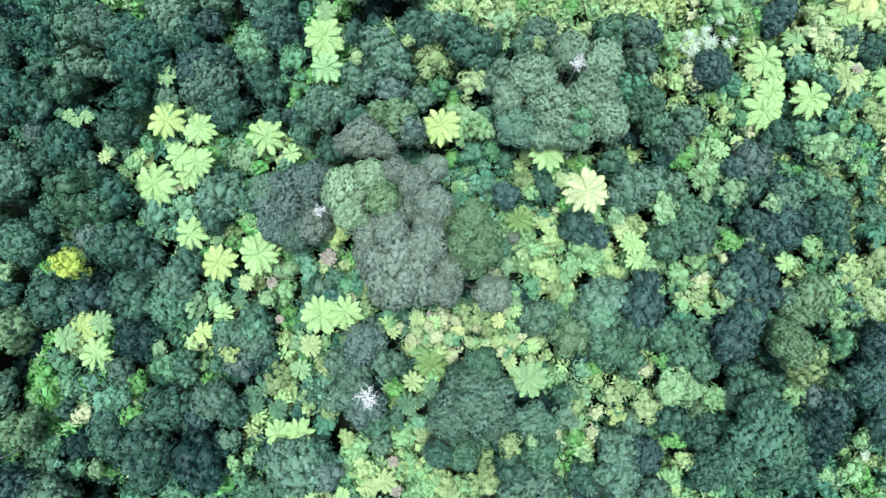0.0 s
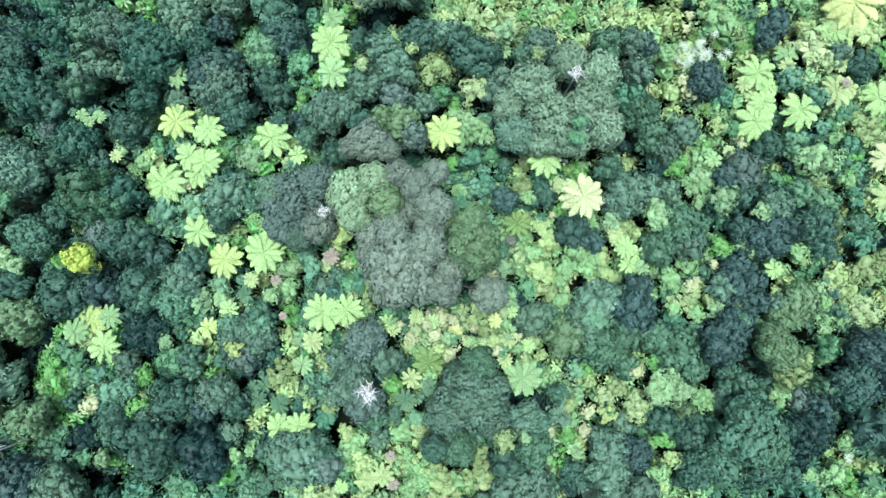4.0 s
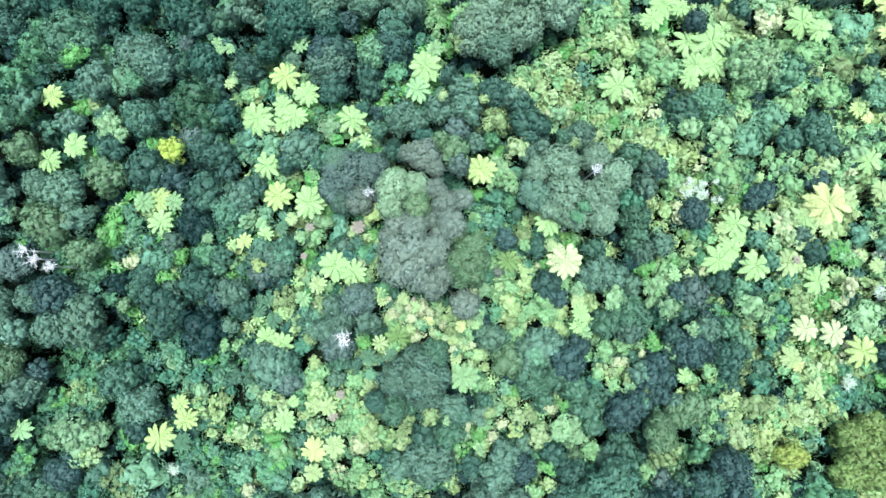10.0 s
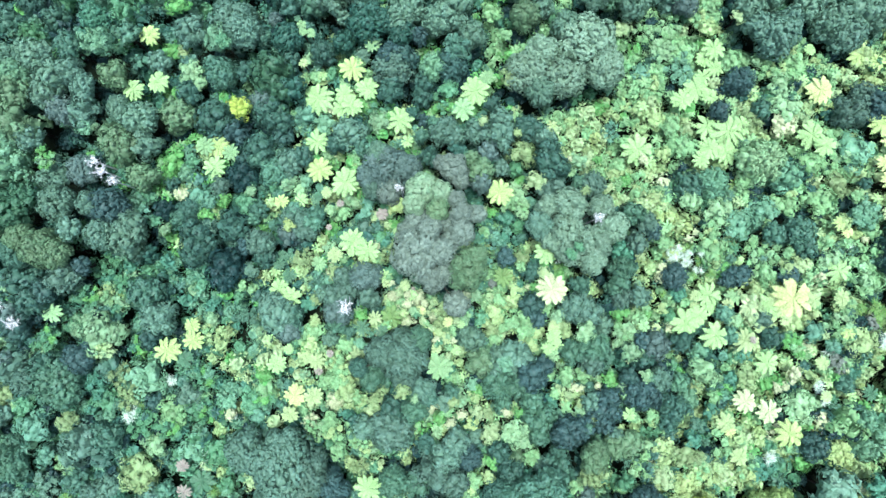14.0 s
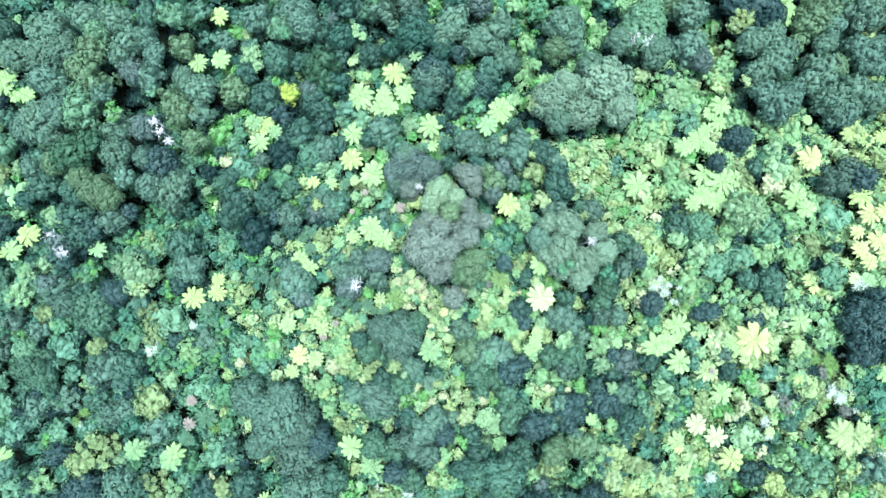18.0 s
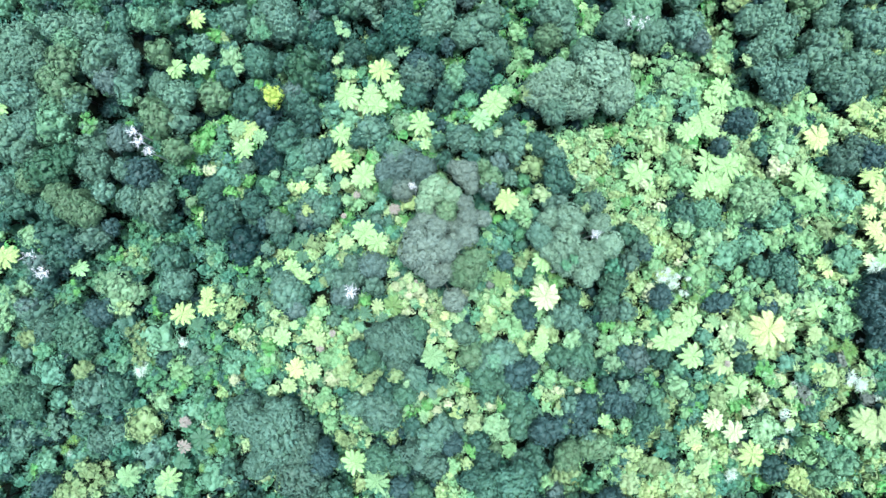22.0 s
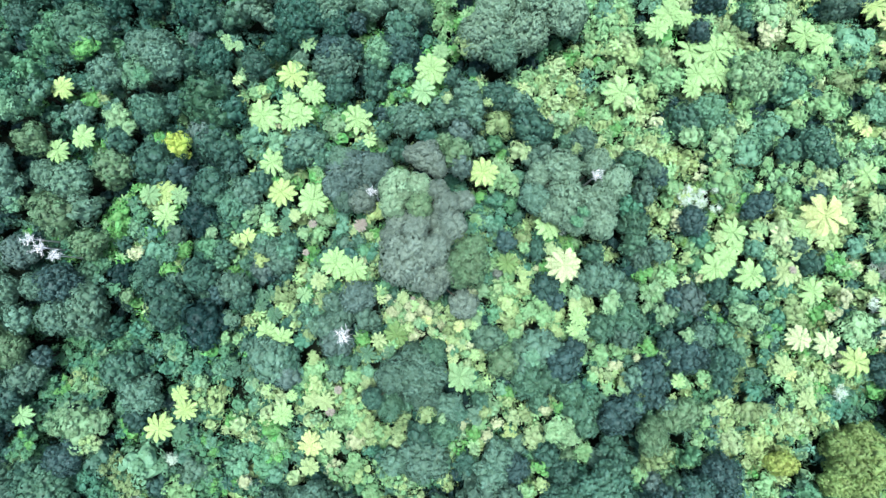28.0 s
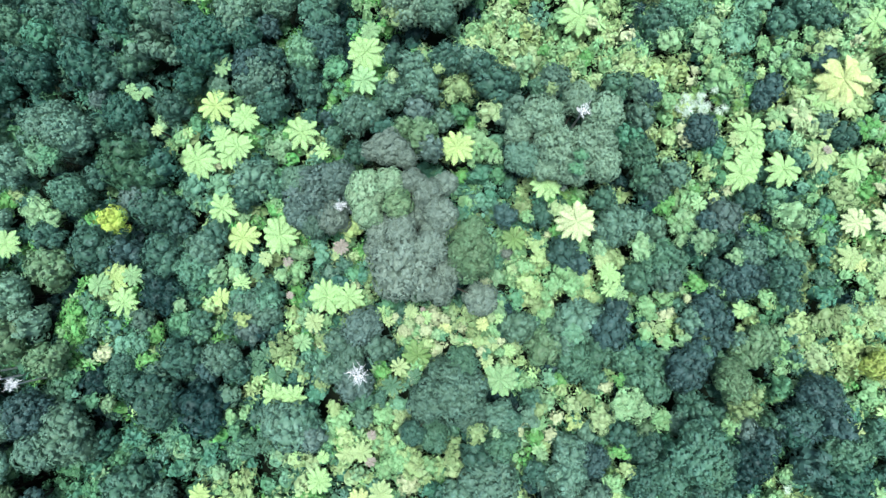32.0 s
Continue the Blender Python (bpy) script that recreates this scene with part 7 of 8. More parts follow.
tree("moss_green", 8.4, [(-73.61, -0.01, 2.40, 8.4, "moss_green")])
tree("mid_teal", 8.4, [(-37.86, 39.69, 2.40, 8.4, "mid_teal")])
tree("sea_green", 8.4, [(-65.90, 25.02, 2.40, 8.4, "sea_green")])
tree("fresh_green", 8.4, [(64.65, -23.54, 2.40, 8.4, "fresh_green")])
tree("olive", 8.4, [(-73.05, 18.86, 2.40, 8.4, "olive")])
tree("olive", 8.4, [(62.54, -26.75, 2.40, 8.4, "olive")])
tree("sea_green", 8.4, [(-51.00, 35.20, 2.40, 8.4, "sea_green")])
tree("moss_green", 8.4, [(19.70, -58.49, 2.40, 8.4, "moss_green")])
tree("moss_green", 8.4, [(73.65, -12.56, 2.40, 8.4, "moss_green")])
tree("dark_teal", 8.4, [(-26.96, 40.17, 2.40, 8.4, "dark_teal")])
tree("mid_teal", 8.4, [(-56.64, 27.33, 2.40, 8.4, "mid_teal")])
tree("sea_green", 8.4, [(-54.34, 31.36, 2.40, 8.4, "sea_green")])
tree("fresh_green", 8.4, [(-69.31, 21.69, 2.40, 8.4, "fresh_green")])
tree("moss_green", 8.4, [(16.44, -62.14, 2.40, 8.4, "moss_green")])
tree("mid_teal", 8.4, [(57.75, -30.61, 2.40, 8.4, "mid_teal")])
tree("moss_green", 8.4, [(2.24, -79.15, 2.40, 8.4, "moss_green")])
tree("olive", 8.4, [(68.87, -18.72, 2.40, 8.4, "olive")])
tree("dark_teal", 8.4, [(-73.80, 5.38, 2.40, 8.4, "dark_teal")])
tree("moss_green", 8.4, [(-73.58, 14.49, 2.40, 8.4, "moss_green")])
tree("mid_green", 8.4, [(-45.03, 36.40, 2.40, 8.4, "mid_green")])
tree("moss_green", 8.4, [(-59.96, 25.23, 2.40, 8.4, "moss_green")])
tree("mid_teal", 8.4, [(-1.15, -82.68, 2.40, 8.4, "mid_teal")])
tree("moss_green", 8.4, [(-34.62, 37.40, 2.40, 8.4, "moss_green")])
tree("dark_teal", 8.4, [(4.54, -75.96, 2.40, 8.4, "dark_teal")])
tree("olive", 8.4, [(-28.59, 36.26, 2.40, 8.4, "olive")])
tree("mid_teal", 8.4, [(-69.38, 0.16, 2.40, 8.4, "mid_teal")])
tree("fresh_green", 8.4, [(22.06, -54.90, 2.40, 8.4, "fresh_green")])
tree("fresh_green", 8.4, [(69.92, -14.89, 2.40, 8.4, "fresh_green")])
tree("olive", 8.4, [(-39.52, 35.98, 2.40, 8.4, "olive")])
tree("fresh_green", 8.4, [(-73.87, -4.95, 2.40, 8.4, "fresh_green")])
tree("moss_green", 8.4, [(73.29, -8.00, 2.40, 8.4, "moss_green")])
tree("olive", 8.4, [(-72.71, 9.54, 2.40, 8.4, "olive")])
tree("mid_green", 8.4, [(9.96, -64.19, 2.40, 8.4, "mid_green")])
tree("mid_teal", 8.4, [(61.44, -21.42, 2.40, 8.4, "mid_teal")])
tree("olive", 8.4, [(-63.26, 21.94, 2.40, 8.4, "olive")])
tree("olive", 8.4, [(58.26, -26.80, 2.40, 8.4, "olive")])
tree("dark_teal", 8.4, [(17.60, -54.99, 2.40, 8.4, "dark_teal")])
tree("mid_teal", 8.4, [(-47.23, 33.01, 2.40, 8.4, "mid_teal")])
tree("mid_teal", 8.4, [(-52.25, 28.11, 2.40, 8.4, "mid_teal")])
tree("moss_green", 8.4, [(-24.63, 43.81, 2.40, 8.4, "moss_green")])
tree("fresh_green", 8.4, [(15.23, -58.42, 2.40, 8.4, "fresh_green")])
tree("mid_teal", 8.4, [(-31.89, 34.14, 2.40, 8.4, "mid_teal")])
tree("dark_teal", 8.4, [(-55.42, 23.67, 2.40, 8.4, "dark_teal")])
tree("dark_teal", 8.4, [(-69.48, 15.97, 2.40, 8.4, "dark_teal")])
tree("mid_teal", 8.4, [(37.24, -33.21, 2.40, 8.4, "mid_teal")])
tree("mid_teal", 8.4, [(64.94, -17.66, 2.40, 8.4, "mid_teal")])
tree("mid_green", 8.4, [(-0.25, -76.17, 2.40, 8.4, "mid_green")])
tree("mid_teal", 8.4, [(73.56, -3.53, 2.40, 8.4, "mid_teal")])
tree("fresh_green", 8.4, [(-69.42, 4.29, 2.40, 8.4, "fresh_green")])
tree("mid_green", 8.4, [(-66.55, 18.48, 2.40, 8.4, "mid_green")])
tree("moss_green", 8.4, [(-64.99, -1.02, 2.40, 8.4, "moss_green")])
tree("sea_green", 8.4, [(-42.04, 32.76, 2.40, 8.4, "sea_green")])
tree("olive", 8.4, [(-69.32, -4.93, 2.40, 8.4, "olive")])
tree("olive", 8.4, [(54.05, -27.63, 2.40, 8.4, "olive")])
tree("moss_green", 8.4, [(69.35, -10.01, 2.40, 8.4, "moss_green")])
tree("moss_green", 8.4, [(73.38, 1.61, 2.40, 8.4, "moss_green")])
tree("mid_teal", 8.4, [(-4.44, -80.38, 2.40, 8.4, "mid_teal")])
tree("mid_green", 8.4, [(-69.69, 11.92, 2.40, 8.4, "mid_green")])
tree("dark_teal", 8.4, [(-73.18, -9.11, 2.40, 8.4, "dark_teal")])
tree("mid_teal", 8.4, [(10.75, -59.92, 2.40, 8.4, "mid_teal")])
tree("sea_green", 8.4, [(-59.64, 20.44, 2.40, 8.4, "sea_green")])
tree("mid_teal", 8.4, [(-36.73, 32.84, 2.40, 8.4, "mid_teal")])
tree("mid_teal", 8.4, [(1.83, -72.83, 2.40, 8.4, "mid_teal")])
tree("mid_green", 8.4, [(20.64, -50.91, 2.40, 8.4, "mid_green")])
tree("mid_teal", 8.4, [(60.02, -17.70, 2.40, 8.4, "mid_teal")])
tree("fresh_green", 8.4, [(56.85, -23.08, 2.40, 8.4, "fresh_green")])
tree("olive", 8.4, [(6.77, -61.89, 2.40, 8.4, "olive")])
tree("dark_teal", 8.4, [(65.90, -13.03, 2.40, 8.4, "dark_teal")])
tree("mid_green", 8.4, [(69.88, -6.07, 2.40, 8.4, "mid_green")])
tree("mid_teal", 8.4, [(-50.86, 22.65, 2.40, 8.4, "mid_teal")])
tree("dark_teal", 8.4, [(-1.24, 71.39, 2.40, 8.4, "dark_teal")])
tree("sea_green", 8.4, [(-12.63, 58.35, 2.40, 8.4, "sea_green")])
tree("olive", 8.4, [(14.10, -52.87, 2.40, 8.4, "olive")])
tree("fresh_green", 8.4, [(-3.31, -73.84, 2.40, 8.4, "fresh_green")])
tree("mid_teal", 8.4, [(-47.18, 28.52, 2.40, 8.4, "mid_teal")])
tree("mid_teal", 8.4, [(-67.53, 7.79, 2.40, 8.4, "mid_teal")])
tree("fresh_green", 8.4, [(35.29, -29.71, 2.40, 8.4, "fresh_green")])
tree("dark_teal", 8.4, [(-62.78, 17.13, 2.40, 8.4, "dark_teal")])
tree("fresh_green", 8.4, [(-60.70, -1.43, 2.40, 8.4, "fresh_green")])
tree("dark_teal", 8.4, [(-65.36, 4.18, 2.40, 8.4, "dark_teal")])
tree("mid_teal", 8.4, [(-21.43, 46.94, 2.40, 8.4, "mid_teal")])
tree("moss_green", 8.4, [(6.42, 80.91, 2.40, 8.4, "moss_green")])
tree("sea_green", 8.4, [(-79.41, -22.05, 2.40, 8.4, "sea_green")])
tree("fresh_green", 8.4, [(-44.38, -64.32, 2.40, 8.4, "fresh_green")])
tree("sea_green", 8.4, [(-39.52, 29.78, 2.40, 8.4, "sea_green")])
tree("moss_green", 8.4, [(-54.90, 19.57, 2.40, 8.4, "moss_green")])
tree("mid_teal", 8.4, [(22.11, 82.49, 2.40, 8.4, "mid_teal")])
tree("mid_teal", 8.4, [(-75.98, -17.43, 2.40, 8.4, "mid_teal")])
tree("fresh_green", 8.4, [(-8.13, 63.24, 2.40, 8.4, "fresh_green")])
tree("dark_teal", 8.4, [(29.41, 76.78, 2.40, 8.4, "dark_teal")])
tree("mid_green", 8.4, [(70.16, -1.34, 2.40, 8.4, "mid_green")])
tree("mid_green", 8.4, [(-63.75, -4.82, 2.40, 8.4, "mid_green")])
tree("mid_teal", 8.4, [(-8.22, -79.30, 2.40, 8.4, "mid_teal")])
tree("dark_teal", 8.4, [(56.02, -17.41, 2.40, 8.4, "dark_teal")])
tree("mid_green", 8.4, [(11.05, -56.06, 2.40, 8.4, "mid_green")])
tree("mid_teal", 8.4, [(-72.94, -13.50, 2.40, 8.4, "mid_teal")])
tree("sea_green", 8.4, [(-65.87, 12.73, 2.40, 8.4, "sea_green")])
tree("mid_green", 8.4, [(32.52, 73.75, 2.40, 8.4, "mid_green")])
tree("mid_teal", 8.4, [(-68.17, -8.86, 2.40, 8.4, "mid_teal")])
tree("dark_teal", 8.4, [(65.76, -8.06, 2.40, 8.4, "dark_teal")])
tree("sea_green", 8.4, [(-4.94, 66.64, 2.40, 8.4, "sea_green")])
tree("mid_teal", 8.4, [(61.78, -13.79, 2.40, 8.4, "mid_teal")])
tree("mid_teal", 8.4, [(-34.03, 29.34, 2.40, 8.4, "mid_teal")])
tree("sea_green", 8.4, [(18.28, 85.41, 2.40, 8.4, "sea_green")])
tree("mid_teal", 8.4, [(16.13, -49.39, 2.40, 8.4, "mid_teal")])
tree("dark_teal", 8.4, [(7.39, -57.25, 2.40, 8.4, "dark_teal")])
tree("dark_teal", 8.4, [(25.49, 78.80, 2.40, 8.4, "dark_teal")])
tree("mid_teal", 8.4, [(50.53, -24.34, 2.40, 8.4, "mid_teal")])
tree("mid_teal", 8.4, [(53.40, -13.04, 2.40, 8.4, "mid_teal")])
tree("moss_green", 8.4, [(0.01, -69.37, 2.40, 8.4, "moss_green")])
tree("olive", 8.4, [(-58.75, 16.07, 2.40, 8.4, "olive")])
tree("olive", 8.4, [(-17.60, 51.27, 2.40, 8.4, "olive")])
tree("sea_green", 8.4, [(10.84, 85.27, 2.40, 8.4, "sea_green")])
tree("dark_teal", 8.4, [(-12.66, 54.46, 2.40, 8.4, "dark_teal")])
tree("sea_green", 8.4, [(-85.63, -29.91, 2.40, 8.4, "sea_green")])
tree("fresh_green", 8.4, [(-82.90, -25.66, 2.40, 8.4, "fresh_green")])
tree("olive", 8.4, [(-41.01, -67.54, 2.40, 8.4, "olive")])
tree("olive", 8.4, [(-5.94, -70.91, 2.40, 8.4, "olive")])
tree("dark_teal", 8.4, [(-47.15, 20.90, 2.40, 8.4, "dark_teal")])
tree("mid_green", 8.4, [(-43.06, 27.19, 2.40, 8.4, "mid_green")])
tree("olive", 8.4, [(37.99, -26.78, 2.40, 8.4, "olive")])
tree("mid_teal", 8.4, [(-7.08, -75.14, 2.40, 8.4, "mid_teal")])
tree("fresh_green", 8.4, [(33.10, -25.70, 2.40, 8.4, "fresh_green")])
tree("mid_green", 8.4, [(-50.76, 18.65, 2.40, 8.4, "mid_green")])
tree("sea_green", 8.4, [(57.27, -13.73, 2.40, 8.4, "sea_green")])
tree("olive", 8.4, [(67.69, 2.05, 2.40, 8.4, "olive")])
tree("moss_green", 8.4, [(12.08, -49.52, 2.40, 8.4, "moss_green")])
tree("fresh_green", 8.4, [(-60.60, 2.99, 2.36, 8.4, "fresh_green")])
tree("olive", 8.3, [(-69.15, -12.65, 2.28, 8.3, "olive")])
tree("dark_teal", 8.3, [(-0.52, 67.16, 2.28, 8.3, "dark_teal")])
tree("moss_green", 8.2, [(-37.69, -69.15, 2.05, 8.2, "moss_green")])
tree("mid_teal", 8.2, [(-39.04, 26.16, 2.04, 8.2, "mid_teal")])
tree("mid_green", 8.2, [(52.63, -21.15, 2.04, 8.2, "mid_green")])
tree("moss_green", 8.2, [(31.54, -28.89, 1.99, 8.2, "moss_green")])
tree("mid_teal", 8.2, [(-64.08, 8.73, 1.91, 8.2, "mid_teal")])
shrub(66.86, -1.69, 1.73, 6.3, "moss_green")
shrub(29.21, 73.44, 1.73, 6.9, "mid_teal")
shrub(-40.05, -1.38, 1.72, 6.2, "dark_teal")
shrub(-51.01, -16.68, 1.61, 6.1, "sea_green")
shrub(-26.71, -37.39, 1.59, 6.4, "fresh_green")
shrub(-10.46, -77.01, 1.58, 6.4, "mid_teal")
shrub(17.54, 72.48, 1.57, 6.7, "moss_green")
shrub(62.42, -9.22, 1.54, 6.3, "mid_teal")
shrub(-36.84, -42.17, 1.54, 6.4, "olive")
shrub(50.27, -10.91, 1.53, 6.4, "mid_green")
shrub(-74.78, -21.03, 1.51, 6.4, "sea_green")
shrub(52.86, -17.08, 1.51, 6.0, "dark_teal")
shrub(-24.27, 25.98, 1.49, 6.2, "mid_teal")
shrub(-15.97, -70.82, 1.46, 6.7, "mid_green")
shrub(-25.65, -18.58, 1.43, 6.3, "mid_teal")
shrub(48.57, -8.97, 1.42, 6.3, "mid_teal")
shrub(-16.97, -25.22, 1.41, 5.9, "moss_green")
shrub(-25.13, -8.13, 1.40, 6.5, "mid_teal")
shrub(12.17, 77.14, 1.39, 6.6, "dark_teal")
shrub(10.57, 74.83, 1.38, 6.0, "sea_green")
shrub(-7.16, 59.59, 1.37, 6.7, "olive")
shrub(29.24, 1.96, 1.37, 5.9, "moss_green")
shrub(40.22, -6.55, 1.35, 6.2, "moss_green")
shrub(10.66, 81.92, 1.33, 6.0, "moss_green")
shrub(-61.44, 6.29, 1.33, 6.7, "fresh_green")
shrub(-27.64, -8.82, 1.33, 6.2, "moss_green")
shrub(37.15, 8.28, 1.33, 6.1, "fresh_green")
shrub(-8.91, 18.54, 1.31, 6.6, "fresh_green")
shrub(-61.86, -7.72, 1.29, 6.3, "moss_green")

# ---- woods beyond the clearings, at the edges of the place ----
edge_rng = np.random.default_rng(77)


def surveyed(x, y):
    """The two overlapping stretches that are planted one by one above."""
    a = radians(50)
    u, v = (x - 2) * math.cos(a) + (y + 2) * math.sin(a), -(x - 2) * math.sin(a) + (y + 2) * math.cos(a)
    return (abs(u) < 67 and abs(v) < 35) or (u > 60 and abs(v) < 42) or (abs(x) < 42 and abs(y) < 22)


edge_tones = ("grey_green", "dark_green", "moss_green", "blue_green", "mid_teal", "olive", "black_green", "mid_green")
edge_parts = {t: [] for t in edge_tones}
edge_trunks = []
for attempt in range(2600):
    ex, ey = edge_rng.uniform(-90, 90, 2)
    er = edge_rng.uniform(1.6, 4.0)
    if surveyed(ex, ey) or math.hypot(ex, ey) > 90:
        continue
    if any((ex - ox) ** 2 + (ey - oy) ** 2 < (0.72 * (er + orad)) ** 2 for ox, oy, orad in OCCUPIED):
        continue
    OCCUPIED.append((ex, ey, er))
    tone = edge_tones[int(edge_rng.integers(8))]
    form = int(edge_rng.integers(4))
    crown_mesh("plain", form, tone)
    v, f = crown_cache[("plain", form)]
    a = edge_rng.uniform(0, 6.28)
    turned = np.stack([v[:, 0] * math.cos(a) - v[:, 1] * math.sin(a), v[:, 0] * math.sin(a) + v[:, 1] * math.cos(a), v[:, 2]], 1)
    edge_parts[tone].append((turned * er * 1.12 + np.array([ex, ey, 8.3]), f))
    edge_trunks.append(tube([(ex, ey, -0.4), (ex + 0.1, ey, 4.0), (ex, ey, 8.0)], (0.3, 0.2, 0.12), 7))
for tone, pieces in edge_parts.items():
    if pieces:
        start = np.cumsum([0] + [len(v) for v, f in pieces])
        ob = new("woodland", mesh_from("woodland", np.vstack([v for v, f in pieces]), np.vstack([f + n for (v, f), n in zip(pieces, start)]), leaf_material(tone)))
        tagged(ob, "%s tree crowns of the surrounding woods" % TONES[tone][1].capitalize(), "woods", kind="stuff")
tv, tf = join(edge_trunks)
tagged(new("woodland_trunks", mesh_from("woodland_trunks", tv, tf, BARK, smooth=True)), "rough brown trunks of the surrounding woods", "woods", kind="stuff")

# ---- undergrowth: low leafy bushes that fill the floor between the trees ----
# place, reach, and the share of each tone there
PATCHES = (
    (-27.1, 8.7, 7.3, ("leaf_green", "yellow_green", "fern_green", "light_green",)),
    (-18.2, -2.4, 6.7, ("yellow_green", "light_green", "teal", "pale_olive",)),
    (4.9, 10.7, 6.1, ("teal", "mid_green", "light_green",)),
    (14.0, 0.9, 6.7, ("yellow_green", "light_green", "leaf_green", "light_green",)),
    (2.0, -8.2, 7.3, ("cream", "cream_green", "teal", "light_green",)),
    (-8.7, -19.7, 7.3, ("light_green", "yellow_green", "leaf_green", "yellow_green",)),
    (-39.5, -12.9, 7.3, ("leaf_green", "mid_green", "mid_green", "mid_teal",)),
    (32.3, 18.1, 9.1, ("yellow_green", "dull_yellow", "pale_olive", "light_green",)),
    (41.1, 7.1, 7.3, ("mid_green", "jade", "teal", "dark_teal",)),
    (26.0, -2.0, 9.1, ("light_green", "mid_green", "yellow_green",)),
    (28.9, -11.5, 9.1, ("mid_green", "light_green", "pale_olive",)),
    (-44.0, 5.5, 9.1, ("mid_green", "mid_teal", "dark_green",)),
    (-16.1, -12.6, 6.1, ("mid_green", "teal", "dark_green", "leaf_green",)),
    (8.0, -18.3, 7.3, ("light_green", "yellow_green", "mid_green",)),
    (-29.7, -57.6, 14.7, ("sea_green", "mid_green", "mid_teal", "dark_teal",)),
    (-5.9, -51.8, 17.6, ("sea_green", "fresh_green", "mid_teal", "mid_green",)),
    (-4.7, -65.2, 9.8, ("sea_green", "fresh_green", "mid_teal",)),
    (-3.0, -29.0, 8.8, ("yellow_green", "cream_green", "light_green", "yellow_green",)),
    (21.5, -17.9, 7.8, ("light_green", "yellow_green", "pale_olive",)),
    (14.8, 32.7, 7.8, ("light_green", "cream_green", "yellow_green",)),
    (15.9, 44.8, 7.8, ("yellow_green", "light_green", "cream_green",)),
    (31.1, 44.4, 12.7, ("cream_green", "light_green", "yellow_green", "jade",)),
    (42.9, 40.3, 10.7, ("cream_green", "light_green", "yellow_green",)),
    (42.9, 20.9, 9.8, ("light_green", "yellow_green", "cream_green",)),
    (55.8, 28.8, 10.7, ("yellow_green", "light_green", "cream", "light_olive",)),
    (61.2, 17.5, 11.7, ("yellow_green", "leaf_green", "light_green", "dull_yellow",)),
    (65.5, 32.9, 9.8, ("leaf_green", "light_green", "dull_yellow", "pale_olive",)),
    (-59.8, -39.9, 14.7, ("mid_green", "mid_teal", "dark_green", "leaf_green",)),
    (-31.6, -37.2, 11.7, ("sea_green", "fresh_green", "mid_green", "pale_olive",)),
    (29.5, 65.4, 9.8, ("dull_yellow", "light_green", "yellow_green",)),
    (2.0, 43.8, 7.8, ("jade", "light_green", "leaf_green",)),
    (-19.9, 36.7, 5.9, ("leaf_green", "mid_green", "light_green",)),
    (55.4, -0.8, 7.9, ("dull_yellow", "pale_olive", "yellow_green",)),
)


ROSETTE_TONES = {"yellow_green": "fern_pale", "light_green": "fern_green", "jade": "fern_teal", "light_teal": "fern_teal", "leaf_green": "fern_green", "cream_green": "fern_dull",
                 "dull_yellow": "fern_dull", "mid_green": "fern_dark", "pale_olive": "fern_moss"}


def rosette_data(seed):
    """A small fern from above: seven to nine short fronds about a middle."""
    rng = np.random.default_rng(seed)
    verts, tris = [], []
    for k in range(int(rng.integers(6, 10))):
        a, ln, w = k * 0.78 + rng.normal(0, 0.12), rng.uniform(0.75, 1.1), rng.uniform(0.13, 0.19)
        c, s, n = math.cos(a), math.sin(a), len(verts)
        for along, wide, up in ((0.05, 0.15, 0.02), (0.5, 1.0, 0.16), (0.8, 0.7, 0.08), (1.0, 0.0, -0.08)):
            for side in (-1, 1):
                verts.append((c * ln * along - s * w * wide * side, s * ln * along + c * w * wide * side, up))
        for i in (0, 2, 4):
            tris += [(n + i, n + i + 2, n + i + 3), (n + i, n + i + 3, n + i + 1)]
    return np.array(verts), np.array(tris)


ROSETTES = [rosette_data(k) for k in range(5)]


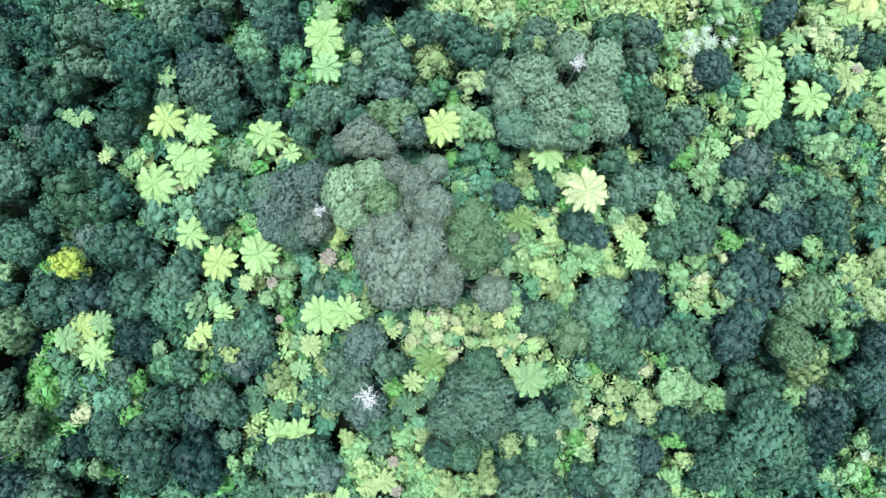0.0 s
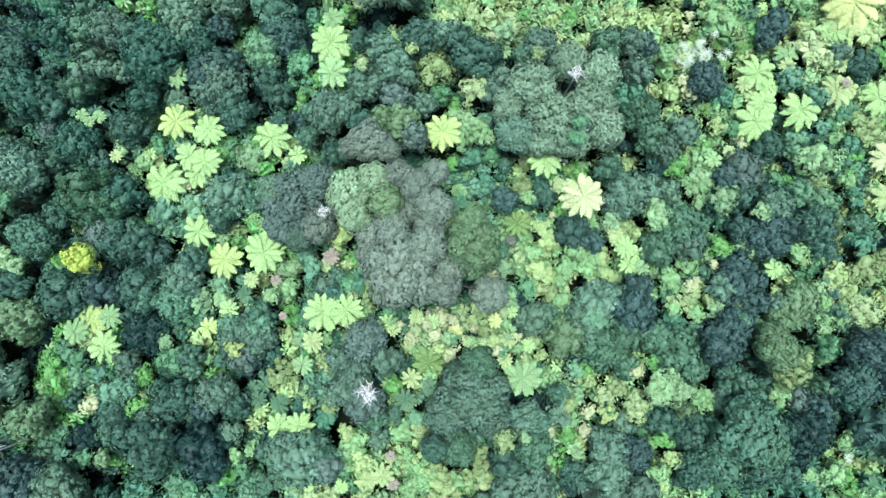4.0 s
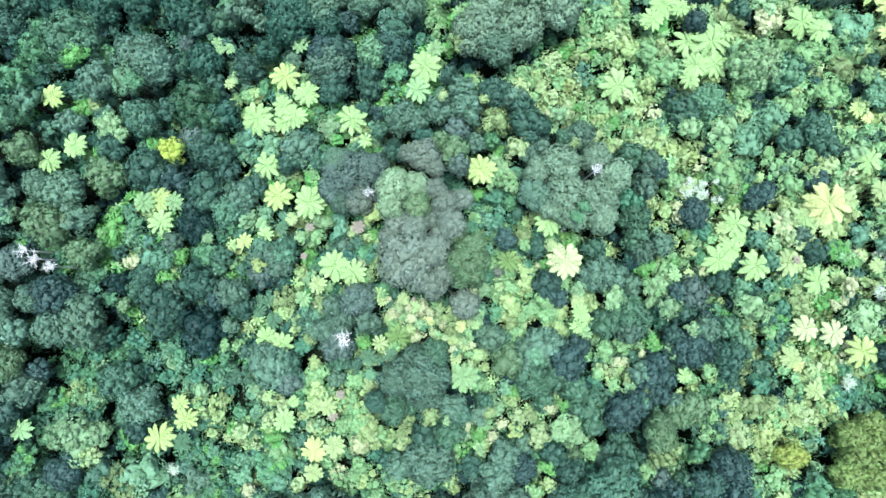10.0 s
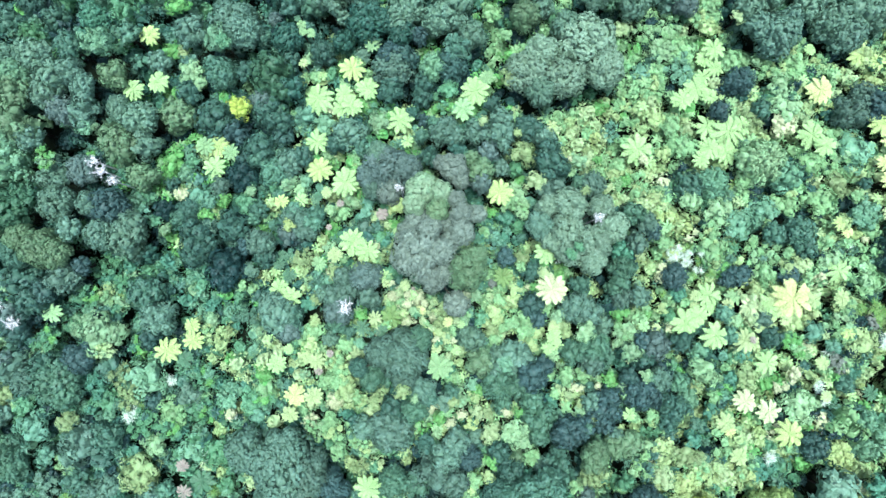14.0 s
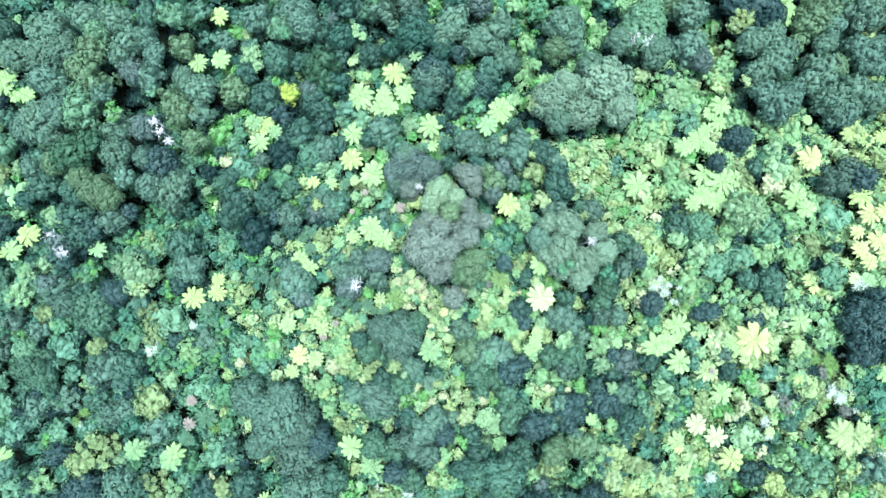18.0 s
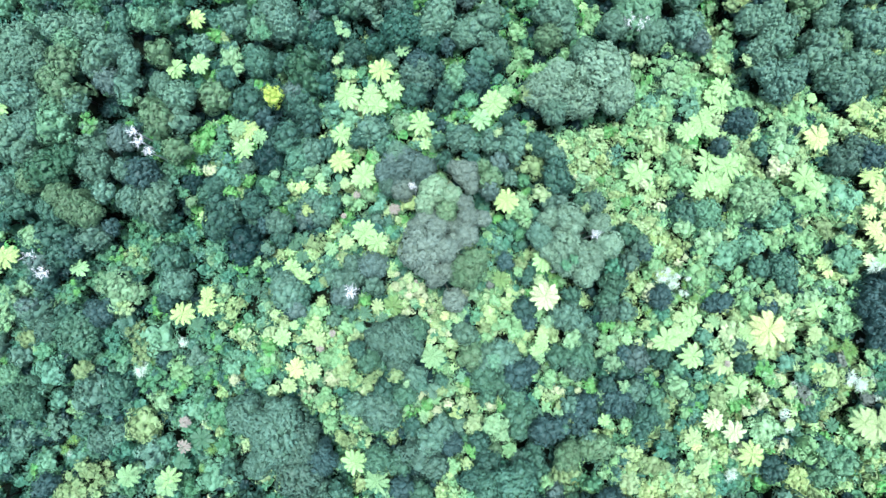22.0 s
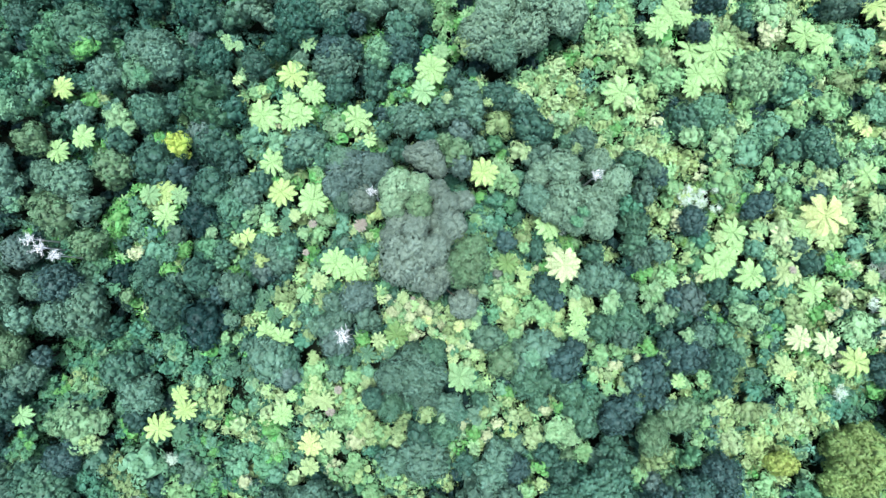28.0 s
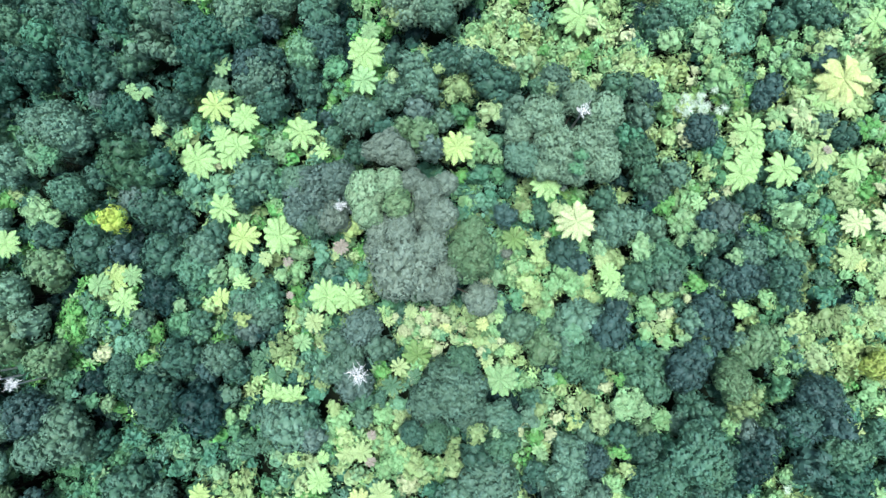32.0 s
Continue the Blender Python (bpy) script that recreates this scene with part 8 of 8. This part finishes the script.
def undergrowth():
    rng = np.random.default_rng(404)
    step = 1.5
    grid = np.arange(-98, 98, step)
    gx, gy = np.meshgrid(grid, grid)
    px = gx.ravel() + rng.uniform(-0.75, 0.75, gx.size)
    py = gy.ravel() + rng.uniform(-0.6, 0.6, gx.size)
    turn = radians(50)
    u, v = (px - 2) * math.cos(turn) + (py + 2) * math.sin(turn), -(px - 2) * math.sin(turn) + (py + 2) * math.cos(turn)
    keep = (((np.abs(u) < 84) & (np.abs(v) < 54)) | ((np.abs(px) < 76) & (np.abs(py) < 44))) & (rng.random(gx.size) < 0.98)
    occ = np.array(OCCUPIED)
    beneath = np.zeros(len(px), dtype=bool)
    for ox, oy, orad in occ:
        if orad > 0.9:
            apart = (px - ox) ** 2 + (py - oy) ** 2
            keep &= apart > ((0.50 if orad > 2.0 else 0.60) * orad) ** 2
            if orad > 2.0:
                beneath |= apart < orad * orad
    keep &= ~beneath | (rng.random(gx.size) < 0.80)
    px, py, beneath = px[keep], py[keep], beneath[keep]
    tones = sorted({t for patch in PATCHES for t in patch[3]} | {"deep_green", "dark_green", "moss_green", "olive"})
    weight = np.zeros((len(px), len(tones)))
    for cx, cy, reach, mix in PATCHES:
        w = np.exp(-((px - cx) ** 2 + (py - cy) ** 2) / (2 * reach * reach)) + 1e-6
        for t in mix:
            weight[:, tones.index(t)] += w / len(mix)
    weight /= weight.sum(1, keepdims=True)
    pick = (weight.cumsum(1) > rng.random((len(px), 1))).argmax(1)
    # shade under the crowns, put into the leaf tones of the bushes there
    shade_tones = [tones.index(t) for t in ("deep_green", "dark_green", "moss_green", "olive")]
    pick[beneath] = rng.choice(shade_tones, beneath.sum(), p=(0.35, 0.30, 0.20, 0.15))
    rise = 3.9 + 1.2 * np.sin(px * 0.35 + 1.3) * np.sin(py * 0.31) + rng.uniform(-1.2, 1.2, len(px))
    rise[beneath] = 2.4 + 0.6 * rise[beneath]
    rad = rng.uniform(1.0, 1.85, len(px))
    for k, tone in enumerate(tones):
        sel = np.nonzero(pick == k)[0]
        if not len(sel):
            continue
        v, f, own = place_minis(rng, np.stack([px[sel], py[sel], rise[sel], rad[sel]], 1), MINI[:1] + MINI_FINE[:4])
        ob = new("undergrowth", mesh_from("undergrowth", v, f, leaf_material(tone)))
        if tone in ROSETTE_TONES:
            n = len(sel)
            spots = np.stack([px[sel] + rng.uniform(-0.7, 0.7, n), py[sel] + rng.uniform(-0.7, 0.7, n), rise[sel] + rad[sel] * 0.75 + 0.1, rng.uniform(0.6, 1.2, n)], 1)[rng.random(n) < 0.28]
            v, f, own = place_minis(rng, spots, ROSETTES)
            low = new("small_ferns", mesh_from("small_ferns", v, f, leaf_material(ROSETTE_TONES[tone])))
            tagged(low, "%s small ferns sprouting among the undergrowth" % TONES[ROSETTE_TONES[tone]][1].capitalize(), "ferns", kind="stuff")
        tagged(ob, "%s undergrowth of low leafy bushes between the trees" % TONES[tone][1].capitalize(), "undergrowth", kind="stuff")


undergrowth()
